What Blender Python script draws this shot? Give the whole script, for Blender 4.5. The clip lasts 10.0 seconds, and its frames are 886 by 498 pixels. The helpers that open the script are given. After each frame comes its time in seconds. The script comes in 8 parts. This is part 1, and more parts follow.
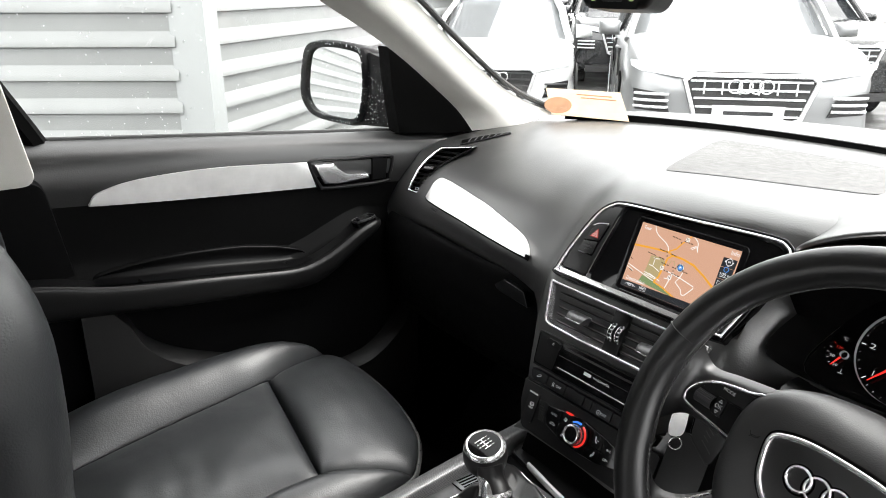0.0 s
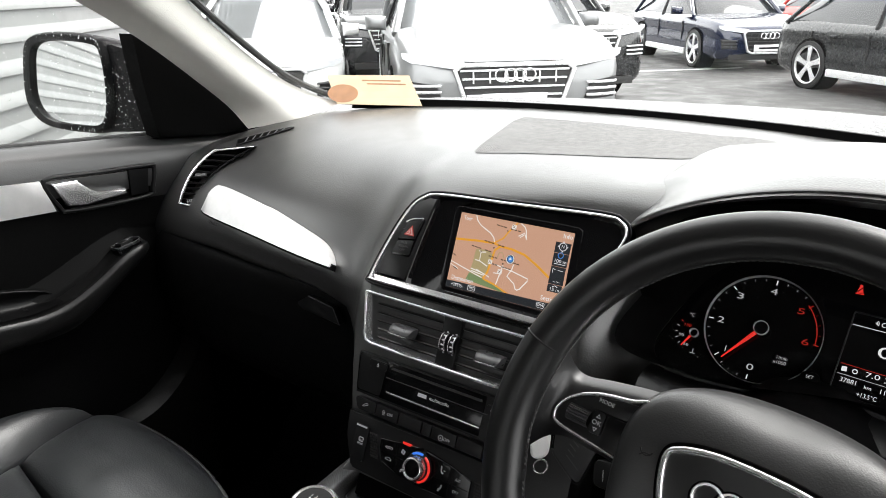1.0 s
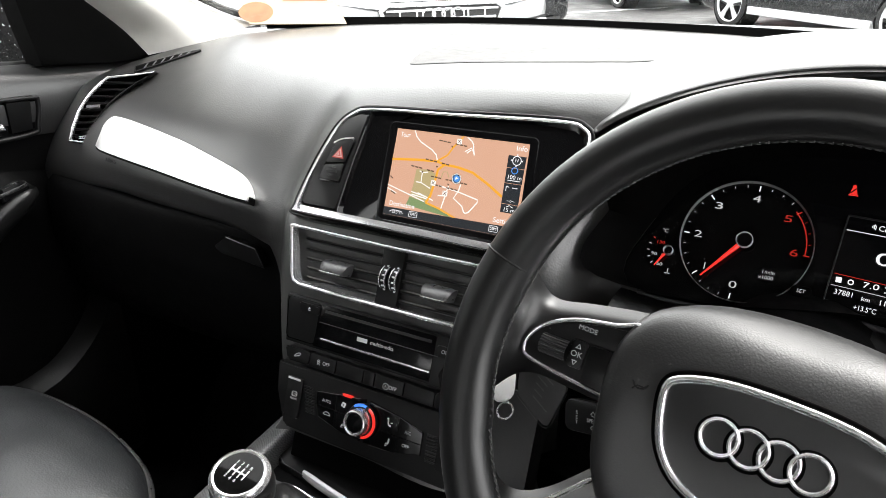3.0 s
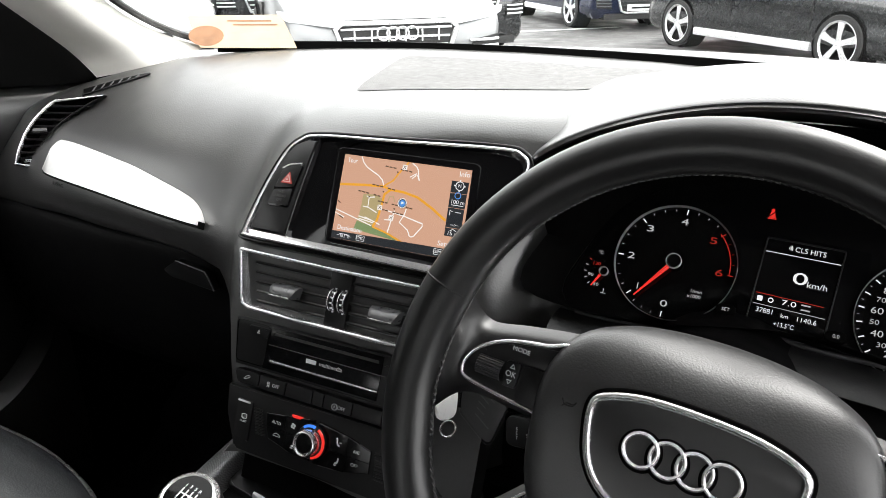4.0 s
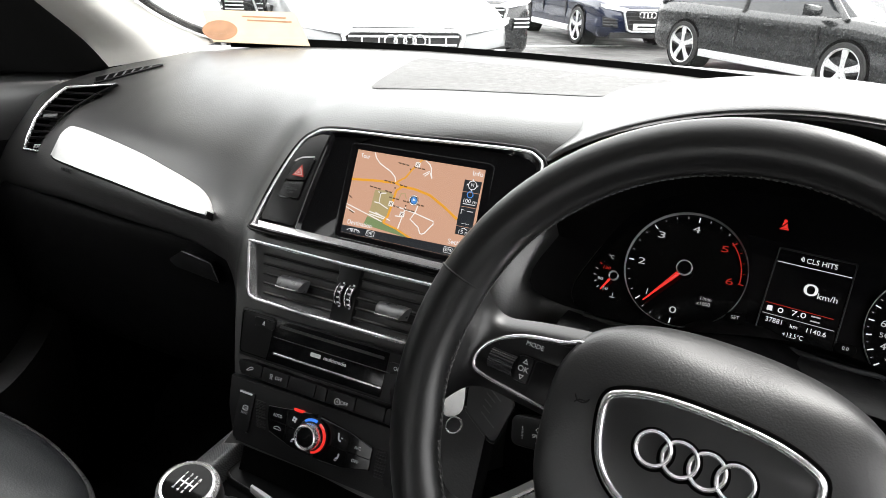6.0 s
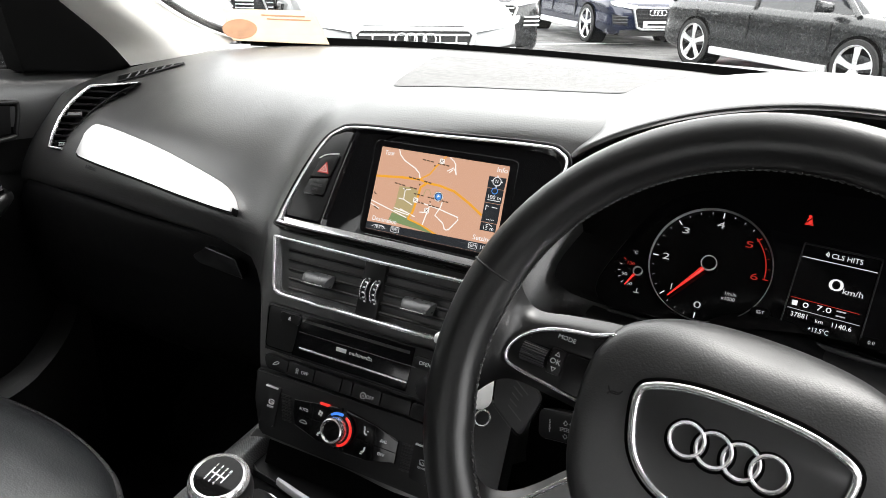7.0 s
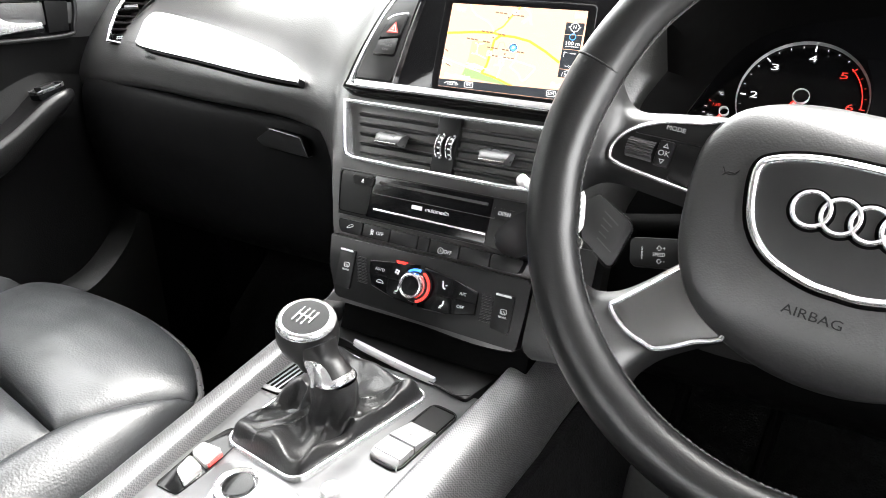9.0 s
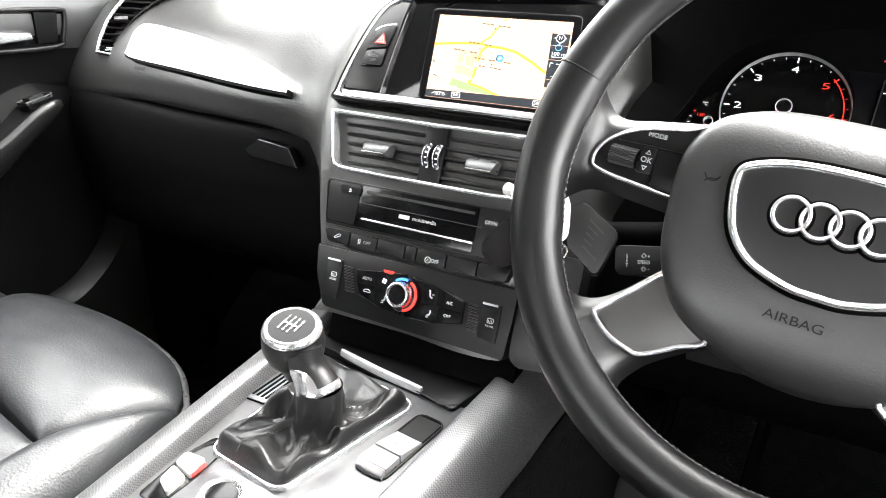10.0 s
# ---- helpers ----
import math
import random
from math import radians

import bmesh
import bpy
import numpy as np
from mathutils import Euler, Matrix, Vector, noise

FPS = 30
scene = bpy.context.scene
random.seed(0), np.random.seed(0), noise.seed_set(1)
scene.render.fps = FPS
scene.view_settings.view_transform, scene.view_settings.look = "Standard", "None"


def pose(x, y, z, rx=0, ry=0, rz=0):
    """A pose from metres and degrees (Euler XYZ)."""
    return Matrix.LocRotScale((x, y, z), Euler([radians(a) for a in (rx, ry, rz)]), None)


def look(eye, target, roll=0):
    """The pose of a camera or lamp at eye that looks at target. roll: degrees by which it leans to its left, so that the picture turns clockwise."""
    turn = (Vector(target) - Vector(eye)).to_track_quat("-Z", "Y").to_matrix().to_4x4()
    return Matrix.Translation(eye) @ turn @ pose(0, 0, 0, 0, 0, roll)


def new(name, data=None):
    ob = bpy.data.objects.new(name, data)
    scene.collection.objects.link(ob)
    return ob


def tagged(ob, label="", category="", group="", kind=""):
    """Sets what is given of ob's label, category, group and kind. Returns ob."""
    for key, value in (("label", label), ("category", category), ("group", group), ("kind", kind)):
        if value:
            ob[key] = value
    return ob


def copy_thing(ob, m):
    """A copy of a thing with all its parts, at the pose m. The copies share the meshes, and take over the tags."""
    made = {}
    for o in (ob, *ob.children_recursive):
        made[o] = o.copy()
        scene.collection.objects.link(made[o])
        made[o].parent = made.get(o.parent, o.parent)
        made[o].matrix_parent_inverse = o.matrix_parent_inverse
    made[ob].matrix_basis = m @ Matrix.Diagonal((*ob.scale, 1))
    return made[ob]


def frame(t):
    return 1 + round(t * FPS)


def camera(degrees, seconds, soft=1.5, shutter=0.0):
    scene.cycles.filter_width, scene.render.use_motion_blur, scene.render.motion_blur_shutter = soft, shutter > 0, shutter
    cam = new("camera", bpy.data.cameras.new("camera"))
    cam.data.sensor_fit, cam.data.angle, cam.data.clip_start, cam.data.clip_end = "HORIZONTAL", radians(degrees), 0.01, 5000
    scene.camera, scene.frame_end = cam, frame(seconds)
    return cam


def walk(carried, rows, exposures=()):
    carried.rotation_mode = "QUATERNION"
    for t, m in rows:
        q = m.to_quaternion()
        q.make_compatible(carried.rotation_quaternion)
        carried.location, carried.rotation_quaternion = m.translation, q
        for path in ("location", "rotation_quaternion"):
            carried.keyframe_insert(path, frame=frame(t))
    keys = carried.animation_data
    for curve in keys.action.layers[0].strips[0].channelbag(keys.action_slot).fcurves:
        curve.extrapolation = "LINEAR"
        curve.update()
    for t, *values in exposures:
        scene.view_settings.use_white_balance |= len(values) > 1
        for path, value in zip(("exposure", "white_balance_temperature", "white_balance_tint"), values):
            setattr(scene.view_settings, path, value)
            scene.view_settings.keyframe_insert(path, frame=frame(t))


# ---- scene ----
cam = camera(62.8, 10.0, soft=0.8)
PATH = [
    (0, (0.541, -0.619, 1.395), (-0.971, 0.5, 0.715), -0.0),
    (0.3, (0.462, -0.636, 1.403), (-0.869, 0.661, 0.664), -1.0),
    (0.5, (0.466, -0.597, 1.38), (-0.816, 0.739, 0.623), -0.8),
    (1, (0.421, -0.529, 1.35), (-0.686, 0.991, 0.669), -0.9),
    (1.5, (0.361, -0.463, 1.317), (-0.693, 1.093, 0.632), -0.4),
    (2, (0.355, -0.445, 1.29), (-0.621, 1.124, 0.524), -2.3),
    (3.5, (0.376, -0.466, 1.285), (-0.529, 1.12, 0.47), -0.6),
    (4, (0.384, -0.468, 1.3), (-0.453, 1.177, 0.53), -0.5),
    (4.5, (0.379, -0.469, 1.294), (-0.437, 1.198, 0.55), 0.4),
    (5, (0.374, -0.467, 1.293), (-0.436, 1.205, 0.553), 0.4),
    (5.5, (0.378, -0.47, 1.289), (-0.437, 1.2, 0.549), 1.6),
    (7, (0.364, -0.491, 1.288), (-0.49, 1.156, 0.541), 1.7),
    (7.5, (0.367, -0.5, 1.288), (-0.492, 1.139, 0.529), 1.6),
    (8, (0.367, -0.535, 1.276), (-0.598, 1.039, 0.507), 0.8),
    (8.3, (0.35, -0.555, 1.266), (-0.686, 1.001, 0.553), 0.3),
    (8.5, (0.347, -0.561, 1.242), (-0.698, 0.991, 0.538), -0.2),
    (8.7, (0.328, -0.556, 1.217), (-0.597, 1.007, 0.38), -1.4),
    (9, (0.34, -0.543, 1.19), (-0.559, 1.029, 0.34), -0.2),
    (9.5, (0.341, -0.548, 1.187), (-0.553, 1.048, 0.379), -0.0),
    (10, (0.346, -0.543, 1.185), (-0.543, 1.054, 0.373), 0.1),
]
walk(cam, [(t, look(eye, target, roll)) for t, eye, target, roll in PATH],
     [(0, 1.98), (0.4, 1.66), (1.5, 1.62), (2.0, 1.82), (3.4, 2.12), (4.0, 1.85), (4.5, 1.80), (5.5, 1.82), (7, 1.95), (8.0, 2.08), (8.5, 2.35), (8.8, 3.0), (9.1, 3.75), (10, 3.75)])

# ---- light ----
world = bpy.data.worlds.new("overcast_sky")
scene.world = world
world.use_nodes = True
wn, wl = world.node_tree.nodes, world.node_tree.links
sky = wn.new("ShaderNodeTexSky")
sky.sky_type, sky.sun_disc = "NISHITA", False
sky.sun_elevation, sky.sun_rotation = radians(48), radians(-20)
cloud = wn.new("ShaderNodeMix")
cloud.data_type = "RGBA"
cloud.inputs[0].default_value = 0.9
cloud.inputs[7].default_value = (10.85, 10.7, 10.55, 1)
wl.new(sky.outputs[0], cloud.inputs[6])
wl.new(cloud.outputs[2], wn["Background"].inputs["Color"])
wn["Background"].inputs["Strength"].default_value = 0.15
sun = new("sun", bpy.data.lights.new("sun", "SUN"))
sun.data.energy, sun.data.angle, sun.data.color = 1.0, radians(25), (1.0, 0.97, 0.93)
sun.matrix_world = look((4, 8, 12), (0, 0, 0))


# ---- materials ----
def material(name, color, rough=0.5, metal=0.0, spec=0.5, var=0.15, scale=30.0, bump=0.0, grain=500.0, depth=0.0004, kind="noise", coat=0.0, rvar=0.08, sheen=0.0, crease=0.0):
    m = bpy.data.materials.new(name)
    m.use_nodes = True
    n, l = m.node_tree.nodes, m.node_tree.links
    b = n["Principled BSDF"]
    b.inputs["Metallic"].default_value = metal
    b.inputs["Specular IOR Level"].default_value = spec
    b.inputs["Coat Weight"].default_value = coat
    b.inputs["Coat Roughness"].default_value = 0.05
    tc = n.new("ShaderNodeTexCoord")
    big = n.new("ShaderNodeTexNoise")
    big.inputs["Scale"].default_value, big.inputs["Detail"].default_value = scale, 6
    l.new(tc.outputs["Object"], big.inputs["Vector"])
    ramp = n.new("ShaderNodeMapRange")
    ramp.inputs[1].default_value, ramp.inputs[2].default_value = 0.3, 0.7
    ramp.inputs[3].default_value, ramp.inputs[4].default_value = 1 - var, 1 + var
    l.new(big.outputs["Fac"], ramp.inputs[0])
    mul = n.new("ShaderNodeVectorMath")
    mul.operation = "SCALE"
    mul.inputs[0].default_value = color
    l.new(ramp.outputs[0], mul.inputs["Scale"])
    l.new(mul.outputs[0], b.inputs["Base Color"])
    rr_ = n.new("ShaderNodeMapRange")
    rr_.inputs[1].default_value, rr_.inputs[2].default_value = 0.3, 0.7
    rr_.inputs[3].default_value, rr_.inputs[4].default_value = max(0.02, rough - rvar), min(1, rough + rvar)
    fine = n.new("ShaderNodeTexNoise")
    fine.inputs["Scale"].default_value, fine.inputs["Detail"].default_value = scale * 4.3, 4
    l.new(tc.outputs["Object"], fine.inputs["Vector"])
    l.new(fine.outputs["Fac"], rr_.inputs[0])
    l.new(rr_.outputs[0], b.inputs["Roughness"])
    if bump:
        if kind == "leather":
            g = n.new("ShaderNodeTexVoronoi")
            g.feature = "SMOOTH_F1"
            g.inputs["Scale"].default_value = grain
            out = g.outputs["Distance"]
        elif kind == "weave":
            g = n.new("ShaderNodeTexChecker")
            g.inputs["Scale"].default_value = grain
            out = g.outputs["Fac"]
            check = n.new("ShaderNodeMath")
            check.operation = "MULTIPLY_ADD"
            check.inputs[1].default_value, check.inputs[2].default_value = 0.5, 0.75
            l.new(out, check.inputs[0])
            both = n.new("ShaderNodeMath")
            both.operation = "MULTIPLY"
            l.new(check.outputs[0], both.inputs[0])
            l.new(ramp.outputs[0], both.inputs[1])
            l.new(both.outputs[0], mul.inputs["Scale"])
        elif kind == "brushed":
            mp = n.new("ShaderNodeMapping")
            mp.inputs["Scale"].default_value = (0.02, 1, 1)
            l.new(tc.outputs["Object"], mp.inputs["Vector"])
            g = n.new("ShaderNodeTexNoise")
            g.inputs["Scale"].default_value, g.inputs["Detail"].default_value = grain, 3
            l.new(mp.outputs[0], g.inputs["Vector"])
            out = g.outputs["Fac"]
        else:
            g = n.new("ShaderNodeTexNoise")
            g.inputs["Scale"].default_value, g.inputs["Detail"].default_value = grain, 5
            out = g.outputs["Fac"]
        if not g.inputs["Vector"].is_linked:
            l.new(tc.outputs["Object"], g.inputs["Vector"])
        bp = n.new("ShaderNodeBump")
        bp.inputs["Strength"].default_value, bp.inputs["Distance"].default_value = bump, depth
        l.new(out, bp.inputs["Height"])
        l.new(bp.outputs[0], b.inputs["Normal"])
        if crease:
            fold = n.new("ShaderNodeTexNoise")
            fold.inputs["Scale"].default_value, fold.inputs["Detail"].default_value = 42, 7
            fold.inputs["Distortion"].default_value = 2.5
            l.new(tc.outputs["Object"], fold.inputs["Vector"])
            soft_fold = n.new("ShaderNodeBump")
            soft_fold.inputs["Strength"].default_value, soft_fold.inputs["Distance"].default_value = crease, 0.003
            l.new(fold.outputs["Fac"], soft_fold.inputs["Height"])
            l.new(soft_fold.outputs[0], bp.inputs["Normal"])
    return m


def glow(name, color, strength):
    m = bpy.data.materials.new(name)
    m.use_nodes = True
    b = m.node_tree.nodes["Principled BSDF"]
    b.inputs["Base Color"].default_value = (0.01, 0.01, 0.01, 1)
    b.inputs["Roughness"].default_value = 0.15
    b.inputs["Emission Color"].default_value = (*color, 1)
    b.inputs["Emission Strength"].default_value = strength
    return m


def clear(name, tint, gloss=0.02, drops=False):
    m = bpy.data.materials.new(name)
    m.use_nodes = True
    n, l = m.node_tree.nodes, m.node_tree.links
    n.remove(n["Principled BSDF"])
    tr = n.new("ShaderNodeBsdfTransparent")
    tr.inputs[0].default_value = (*tint, 1)
    gl = n.new("ShaderNodeBsdfGlossy")
    gl.inputs["Roughness"].default_value = gloss
    mx = n.new("ShaderNodeMixShader")
    mx.inputs[0].default_value = 0.045
    l.new(tr.outputs[0], mx.inputs[1])
    l.new(gl.outputs[0], mx.inputs[2])
    l.new(mx.outputs[0], n["Material Output"].inputs[0])
    return m


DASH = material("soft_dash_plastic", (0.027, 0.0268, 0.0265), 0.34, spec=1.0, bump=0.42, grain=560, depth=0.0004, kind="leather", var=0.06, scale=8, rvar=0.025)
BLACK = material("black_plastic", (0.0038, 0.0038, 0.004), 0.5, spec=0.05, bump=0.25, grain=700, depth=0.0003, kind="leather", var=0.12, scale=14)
SATIN = material("satin_black_plastic", (0.0075, 0.0075, 0.0078), 0.36, spec=0.26, var=0.1, scale=25, rvar=0.03)
PIANO = material("gloss_black_plastic", (0.003, 0.003, 0.0034), 0.13, spec=0.22, var=0.1, scale=12, rvar=0.04)
VENTM = material("vent_slat_plastic", (0.010, 0.010, 0.0104), 0.33, spec=0.5, var=0.08, scale=30, rvar=0.03)
GREYP = material("dark_grey_plastic", (0.035, 0.035, 0.037), 0.4, var=0.1, scale=30)
ALU = material("brushed_aluminium", (0.76, 0.755, 0.75), 0.38, metal=0.7, bump=0.25, grain=900, depth=0.0002, kind="brushed", var=0.06, scale=40)
CHROME = material("satin_chrome", (0.95, 0.95, 0.96), 0.22, metal=0.82, var=0.01, scale=60, rvar=0.004)
LEATHER = material("black_leather", (0.0185, 0.0200, 0.0218), 0.43, spec=0.8, crease=0.09, bump=0.5, grain=480, depth=0.0005, kind="leather", var=0.15, scale=9, rvar=0.05)
WHEEL_L = material("smooth_black_leather", (0.009, 0.009, 0.0093), 0.38, spec=0.62, bump=0.22, grain=900, depth=0.0002, kind="leather", var=0.06, scale=10, rvar=0.02)
STITCH = material("grey_thread", (0.08, 0.08, 0.08), 0.8, var=0.2, scale=300)
# black trim, and near-black colour that carries the shade inside hollows
VOID = material("matt_black_trim_and_hollow_shade", (0.0018, 0.0018, 0.0018), 0.7, spec=0.03, var=0.1, scale=20)
PADM = material("grained_airbag_vinyl", (0.027, 0.027, 0.0275), 0.42, spec=0.75, bump=0.28, grain=900, depth=0.0004, kind="leather", var=0.06, scale=12, rvar=0.03)
HAZ = glow("red_print", (0.85, 0.10, 0.08), 0.13)
HAZW = glow("pale_print", (1.0, 0.75, 0.70), 0.16)
WETBLACK = material("rain_beaded_black_paint", (0.07, 0.07, 0.072), 0.30, bump=1.0, grain=160, depth=0.01, var=0.3, scale=60, rvar=0.15)
DROP = material("water_drop", (0.80, 0.81, 0.82), 0.08, var=0.1, scale=80, rvar=0.03)
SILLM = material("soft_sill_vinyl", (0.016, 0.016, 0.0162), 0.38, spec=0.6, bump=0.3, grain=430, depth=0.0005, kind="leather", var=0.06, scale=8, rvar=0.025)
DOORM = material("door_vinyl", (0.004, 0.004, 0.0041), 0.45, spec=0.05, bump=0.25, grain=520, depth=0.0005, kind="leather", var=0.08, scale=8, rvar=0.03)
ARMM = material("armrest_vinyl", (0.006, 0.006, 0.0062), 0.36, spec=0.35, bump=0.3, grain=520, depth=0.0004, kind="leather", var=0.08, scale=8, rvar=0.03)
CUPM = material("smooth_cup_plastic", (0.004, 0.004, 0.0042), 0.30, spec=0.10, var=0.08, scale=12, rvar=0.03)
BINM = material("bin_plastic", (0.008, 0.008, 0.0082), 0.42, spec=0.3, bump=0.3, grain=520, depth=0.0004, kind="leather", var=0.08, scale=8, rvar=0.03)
SPOKEM = material("satin_spoke_metal", (0.11, 0.108, 0.107), 0.36, metal=0.75, var=0.04, scale=30, rvar=0.03)
BADGEM = material("satin_black_badge", (0.020, 0.020, 0.0203), 0.38, spec=0.6, var=0.05, scale=20, rvar=0.03)
LOWM = material("grained_dark_plastic", (0.010, 0.010, 0.0103), 0.42, spec=0.42, bump=0.3, grain=520, depth=0.0004, kind="leather", var=0.08, scale=10, rvar=0.03)
NUM = glow("dial_white", (1.0, 1.0, 1.0), 0.13)
TABM = material("satin_grey_plastic", (0.075, 0.075, 0.077), 0.32, metal=0.3, var=0.06, scale=40)
RINGM = material("pale_dial_ring", (0.45, 0.45, 0.455), 0.35, metal=0.5, var=0.06, scale=40)
PLATE = material("satin_silver_plate", (0.15, 0.15, 0.153), 0.40, metal=0.8, bump=0.15, grain=900, depth=0.0002, kind="brushed", var=0.05, scale=30)
GAITER = material("soft_creased_leather", (0.016, 0.016, 0.0165), 0.38, bump=0.4, grain=650, depth=0.0005, kind="leather", var=0.15, scale=25, rvar=0.04)
PIPING = material("black_piping", (0.05, 0.05, 0.05), 0.32, spec=0.8, var=0.1, scale=50)
CREAM = material("cream_pillar_cloth", (0.60, 0.585, 0.55), 0.85, bump=0.4, grain=900, depth=0.0004, var=0.05, scale=18, spec=0.2)
CARPET = material("black_carpet", (0.009, 0.009, 0.0095), 0.95, bump=1.0, grain=350, depth=0.003, var=0.3, scale=60, spec=0.1)
WEAVE = material("woven_metal_trim", (0.165, 0.165, 0.168), 0.42, metal=0.6, bump=0.7, grain=700, depth=0.0006, kind="weave", var=0.06, scale=40)
GRILLE = material("speaker_mesh", (0.085, 0.083, 0.081), 0.55, spec=0.32, bump=0.6, grain=650, depth=0.0012, kind="weave", var=0.1, scale=30)
RUBBER = material("black_rubber", (0.012, 0.012, 0.012), 0.6, bump=0.3, grain=200, depth=0.001, var=0.2, scale=40)
WHITE = material("white_print", (0.75, 0.75, 0.75), 0.5, var=0.03, scale=50)
GREYPRINT = material("grey_print", (0.62, 0.62, 0.63), 0.5, var=0.05, scale=50)
WHITEPL = material("white_plastic", (0.88, 0.88, 0.87), 0.3, var=0.04, scale=40)
RED = glow("red_light", (1.0, 0.04, 0.03), 0.22)
BLUE = glow("blue_light", (0.05, 0.25, 1.0), 0.28)
REDPRINT = glow("red_scale", (1.0, 0.045, 0.03), 0.09)
LIT = glow("lit_white", (1.0, 1.0, 1.0), 0.24)
DIM = glow("dim_white", (1.0, 1.0, 1.0), 0.11)
MAPBG = glow("map_ground", (0.72, 0.41, 0.275), 0.25)
MAPGREEN = glow("map_green", (0.22, 0.30, 0.13), 0.26)
MAPPALE = glow("map_pale_green", (0.50, 0.40, 0.20), 0.25)
MAPYEL = glow("map_road_yellow", (0.95, 0.42, 0.03), 0.25)
MAPWHITE = glow("map_road_white", (1.0, 0.95, 0.9), 0.26)
MAPDARK = glow("map_panel_dark", (0.02, 0.024, 0.03), 0.2)
MAPBLUE = glow("map_blue", (0.08, 0.3, 0.75), 0.26)
MAPTEXT = glow("map_text_dark", (0.16, 0.09, 0.05), 0.2)
KNOBGLOSS = material("domed_gloss_black", (0.004, 0.004, 0.004), 0.05, spec=0.12, var=0.1, scale=20, rvar=0.02)
SCREENGLASS = material("screen_black", (0.002, 0.002, 0.0022), 0.12, spec=0.15, var=0.1, scale=20, rvar=0.03)
PAPER = material("tan_card", (0.44, 0.34, 0.22), 0.45, var=0.08, scale=25)
PAPERBROWN = material("brown_print", (0.24, 0.11, 0.045), 0.5, var=0.2, scale=40)
ASPHALT = material("wet_asphalt", (0.05, 0.049, 0.048), 0.62, bump=0.6, grain=90, depth=0.006, var=0.25, scale=0.7, rvar=0.2)
PAINT = material("road_paint", (0.75, 0.75, 0.73), 0.5, var=0.12, scale=12)
CLAD = material("grey_steel_cladding", (0.21, 0.216, 0.213), 0.45, var=0.08, scale=1.5, bump=0.05, grain=30, rvar=0.1)
TRIMSTEEL = material("pale_steel_flashing", (0.26, 0.27, 0.268), 0.42, var=0.06, scale=2)
GLASS = clear("clear_glass", (0.96, 0.98, 0.97))
MIRROR = material("mirror_glass", (0.85, 0.86, 0.86), 0.02, metal=1.0, var=0.02, scale=10, rvar=0.01)
LAMP = material("lamp_glass", (0.75, 0.77, 0.80), 0.1, var=0.15, scale=20, coat=0.5)
# one car glass twice: bright sky painted in, then a shaded copy
TINT = material("sky_bright_car_glass", (0.30, 0.31, 0.32), 0.06, metal=0.5, var=0.04, scale=3, rvar=0.02, spec=0.8)
TINTDARK = material("shaded_car_glass", (0.02, 0.022, 0.024), 0.08, var=0.04, scale=3, rvar=0.02, spec=0.6)
WETSHELL = material("wet_black_shell", (0.003, 0.003, 0.0032), 0.18, spec=0.06, var=0.1, scale=20, rvar=0.05, bump=0.5, grain=180, depth=0.002)
ALLOY = material("silver_alloy", (0.80, 0.80, 0.81), 0.3, metal=0.5, var=0.08, scale=20)
PGREY = material("silver_car_paint", (0.23, 0.234, 0.238), 0.32, metal=0.35, var=0.02, scale=6, rvar=0.02, coat=0.5)
PBLACK = material("black_car_paint", (0.014, 0.015, 0.017), 0.25, var=0.02, scale=6, rvar=0.02, coat=0.9)
PDARK = material("dark_grey_car_paint", (0.016, 0.017, 0.018), 0.27, metal=0.1, var=0.02, scale=6, rvar=0.02, coat=0.8)
PNAVY = material("navy_car_paint", (0.006, 0.011, 0.034), 0.25, metal=0.2, var=0.02, scale=6, rvar=0.02, coat=0.9)
PRED = material("red_car_paint", (0.5, 0.03, 0.02), 0.25, var=0.02, scale=6, rvar=0.02, coat=0.9)
PWHITE = material("white_car_paint", (0.75, 0.75, 0.75), 0.25, var=0.02, scale=6, rvar=0.02, coat=0.9)


# ---- builders ----
def thing(name, loc, label, category, group="", kind=""):
    ob = new(name)
    ob.location = loc
    ob.empty_display_size = 0.05
    return tagged(ob, label, category, group, kind)


def mesh_of(name, bm, mat, sharp=40):
    me = bpy.data.meshes.new(name)
    bmesh.ops.recalc_face_normals(bm, faces=bm.faces)
    bm.to_mesh(me)
    bm.free()
    me.shade_smooth()
    me.set_sharp_from_angle(angle=radians(sharp))
    me.materials.append(mat)
    return me


def part(name, bm, mat, parent, label="", sharp=40):
    ob = new(name, mesh_of(name, bm, mat, sharp))
    if parent is not None:
        ob.parent = parent
        if parent.type == "EMPTY":
            ob.matrix_parent_inverse = parent.matrix_basis.inverted()
    if label:
        ob["label"] = label
    return ob


def alone(name, bm, mat, label, category, group="", kind="", sharp=40):
    return tagged(part(name, bm, mat, None, "", sharp), label, category, group, kind)


def B():
    return bmesh.new()


def V(*a):
    return Vector(a)


def basis(origin, u, v):
    u, v = Vector(u).normalized(), Vector(v).normalized()
    w = u.cross(v)
    m = Matrix((u, v, w)).transposed().to_4x4()
    m.translation = Vector(origin)
    return m


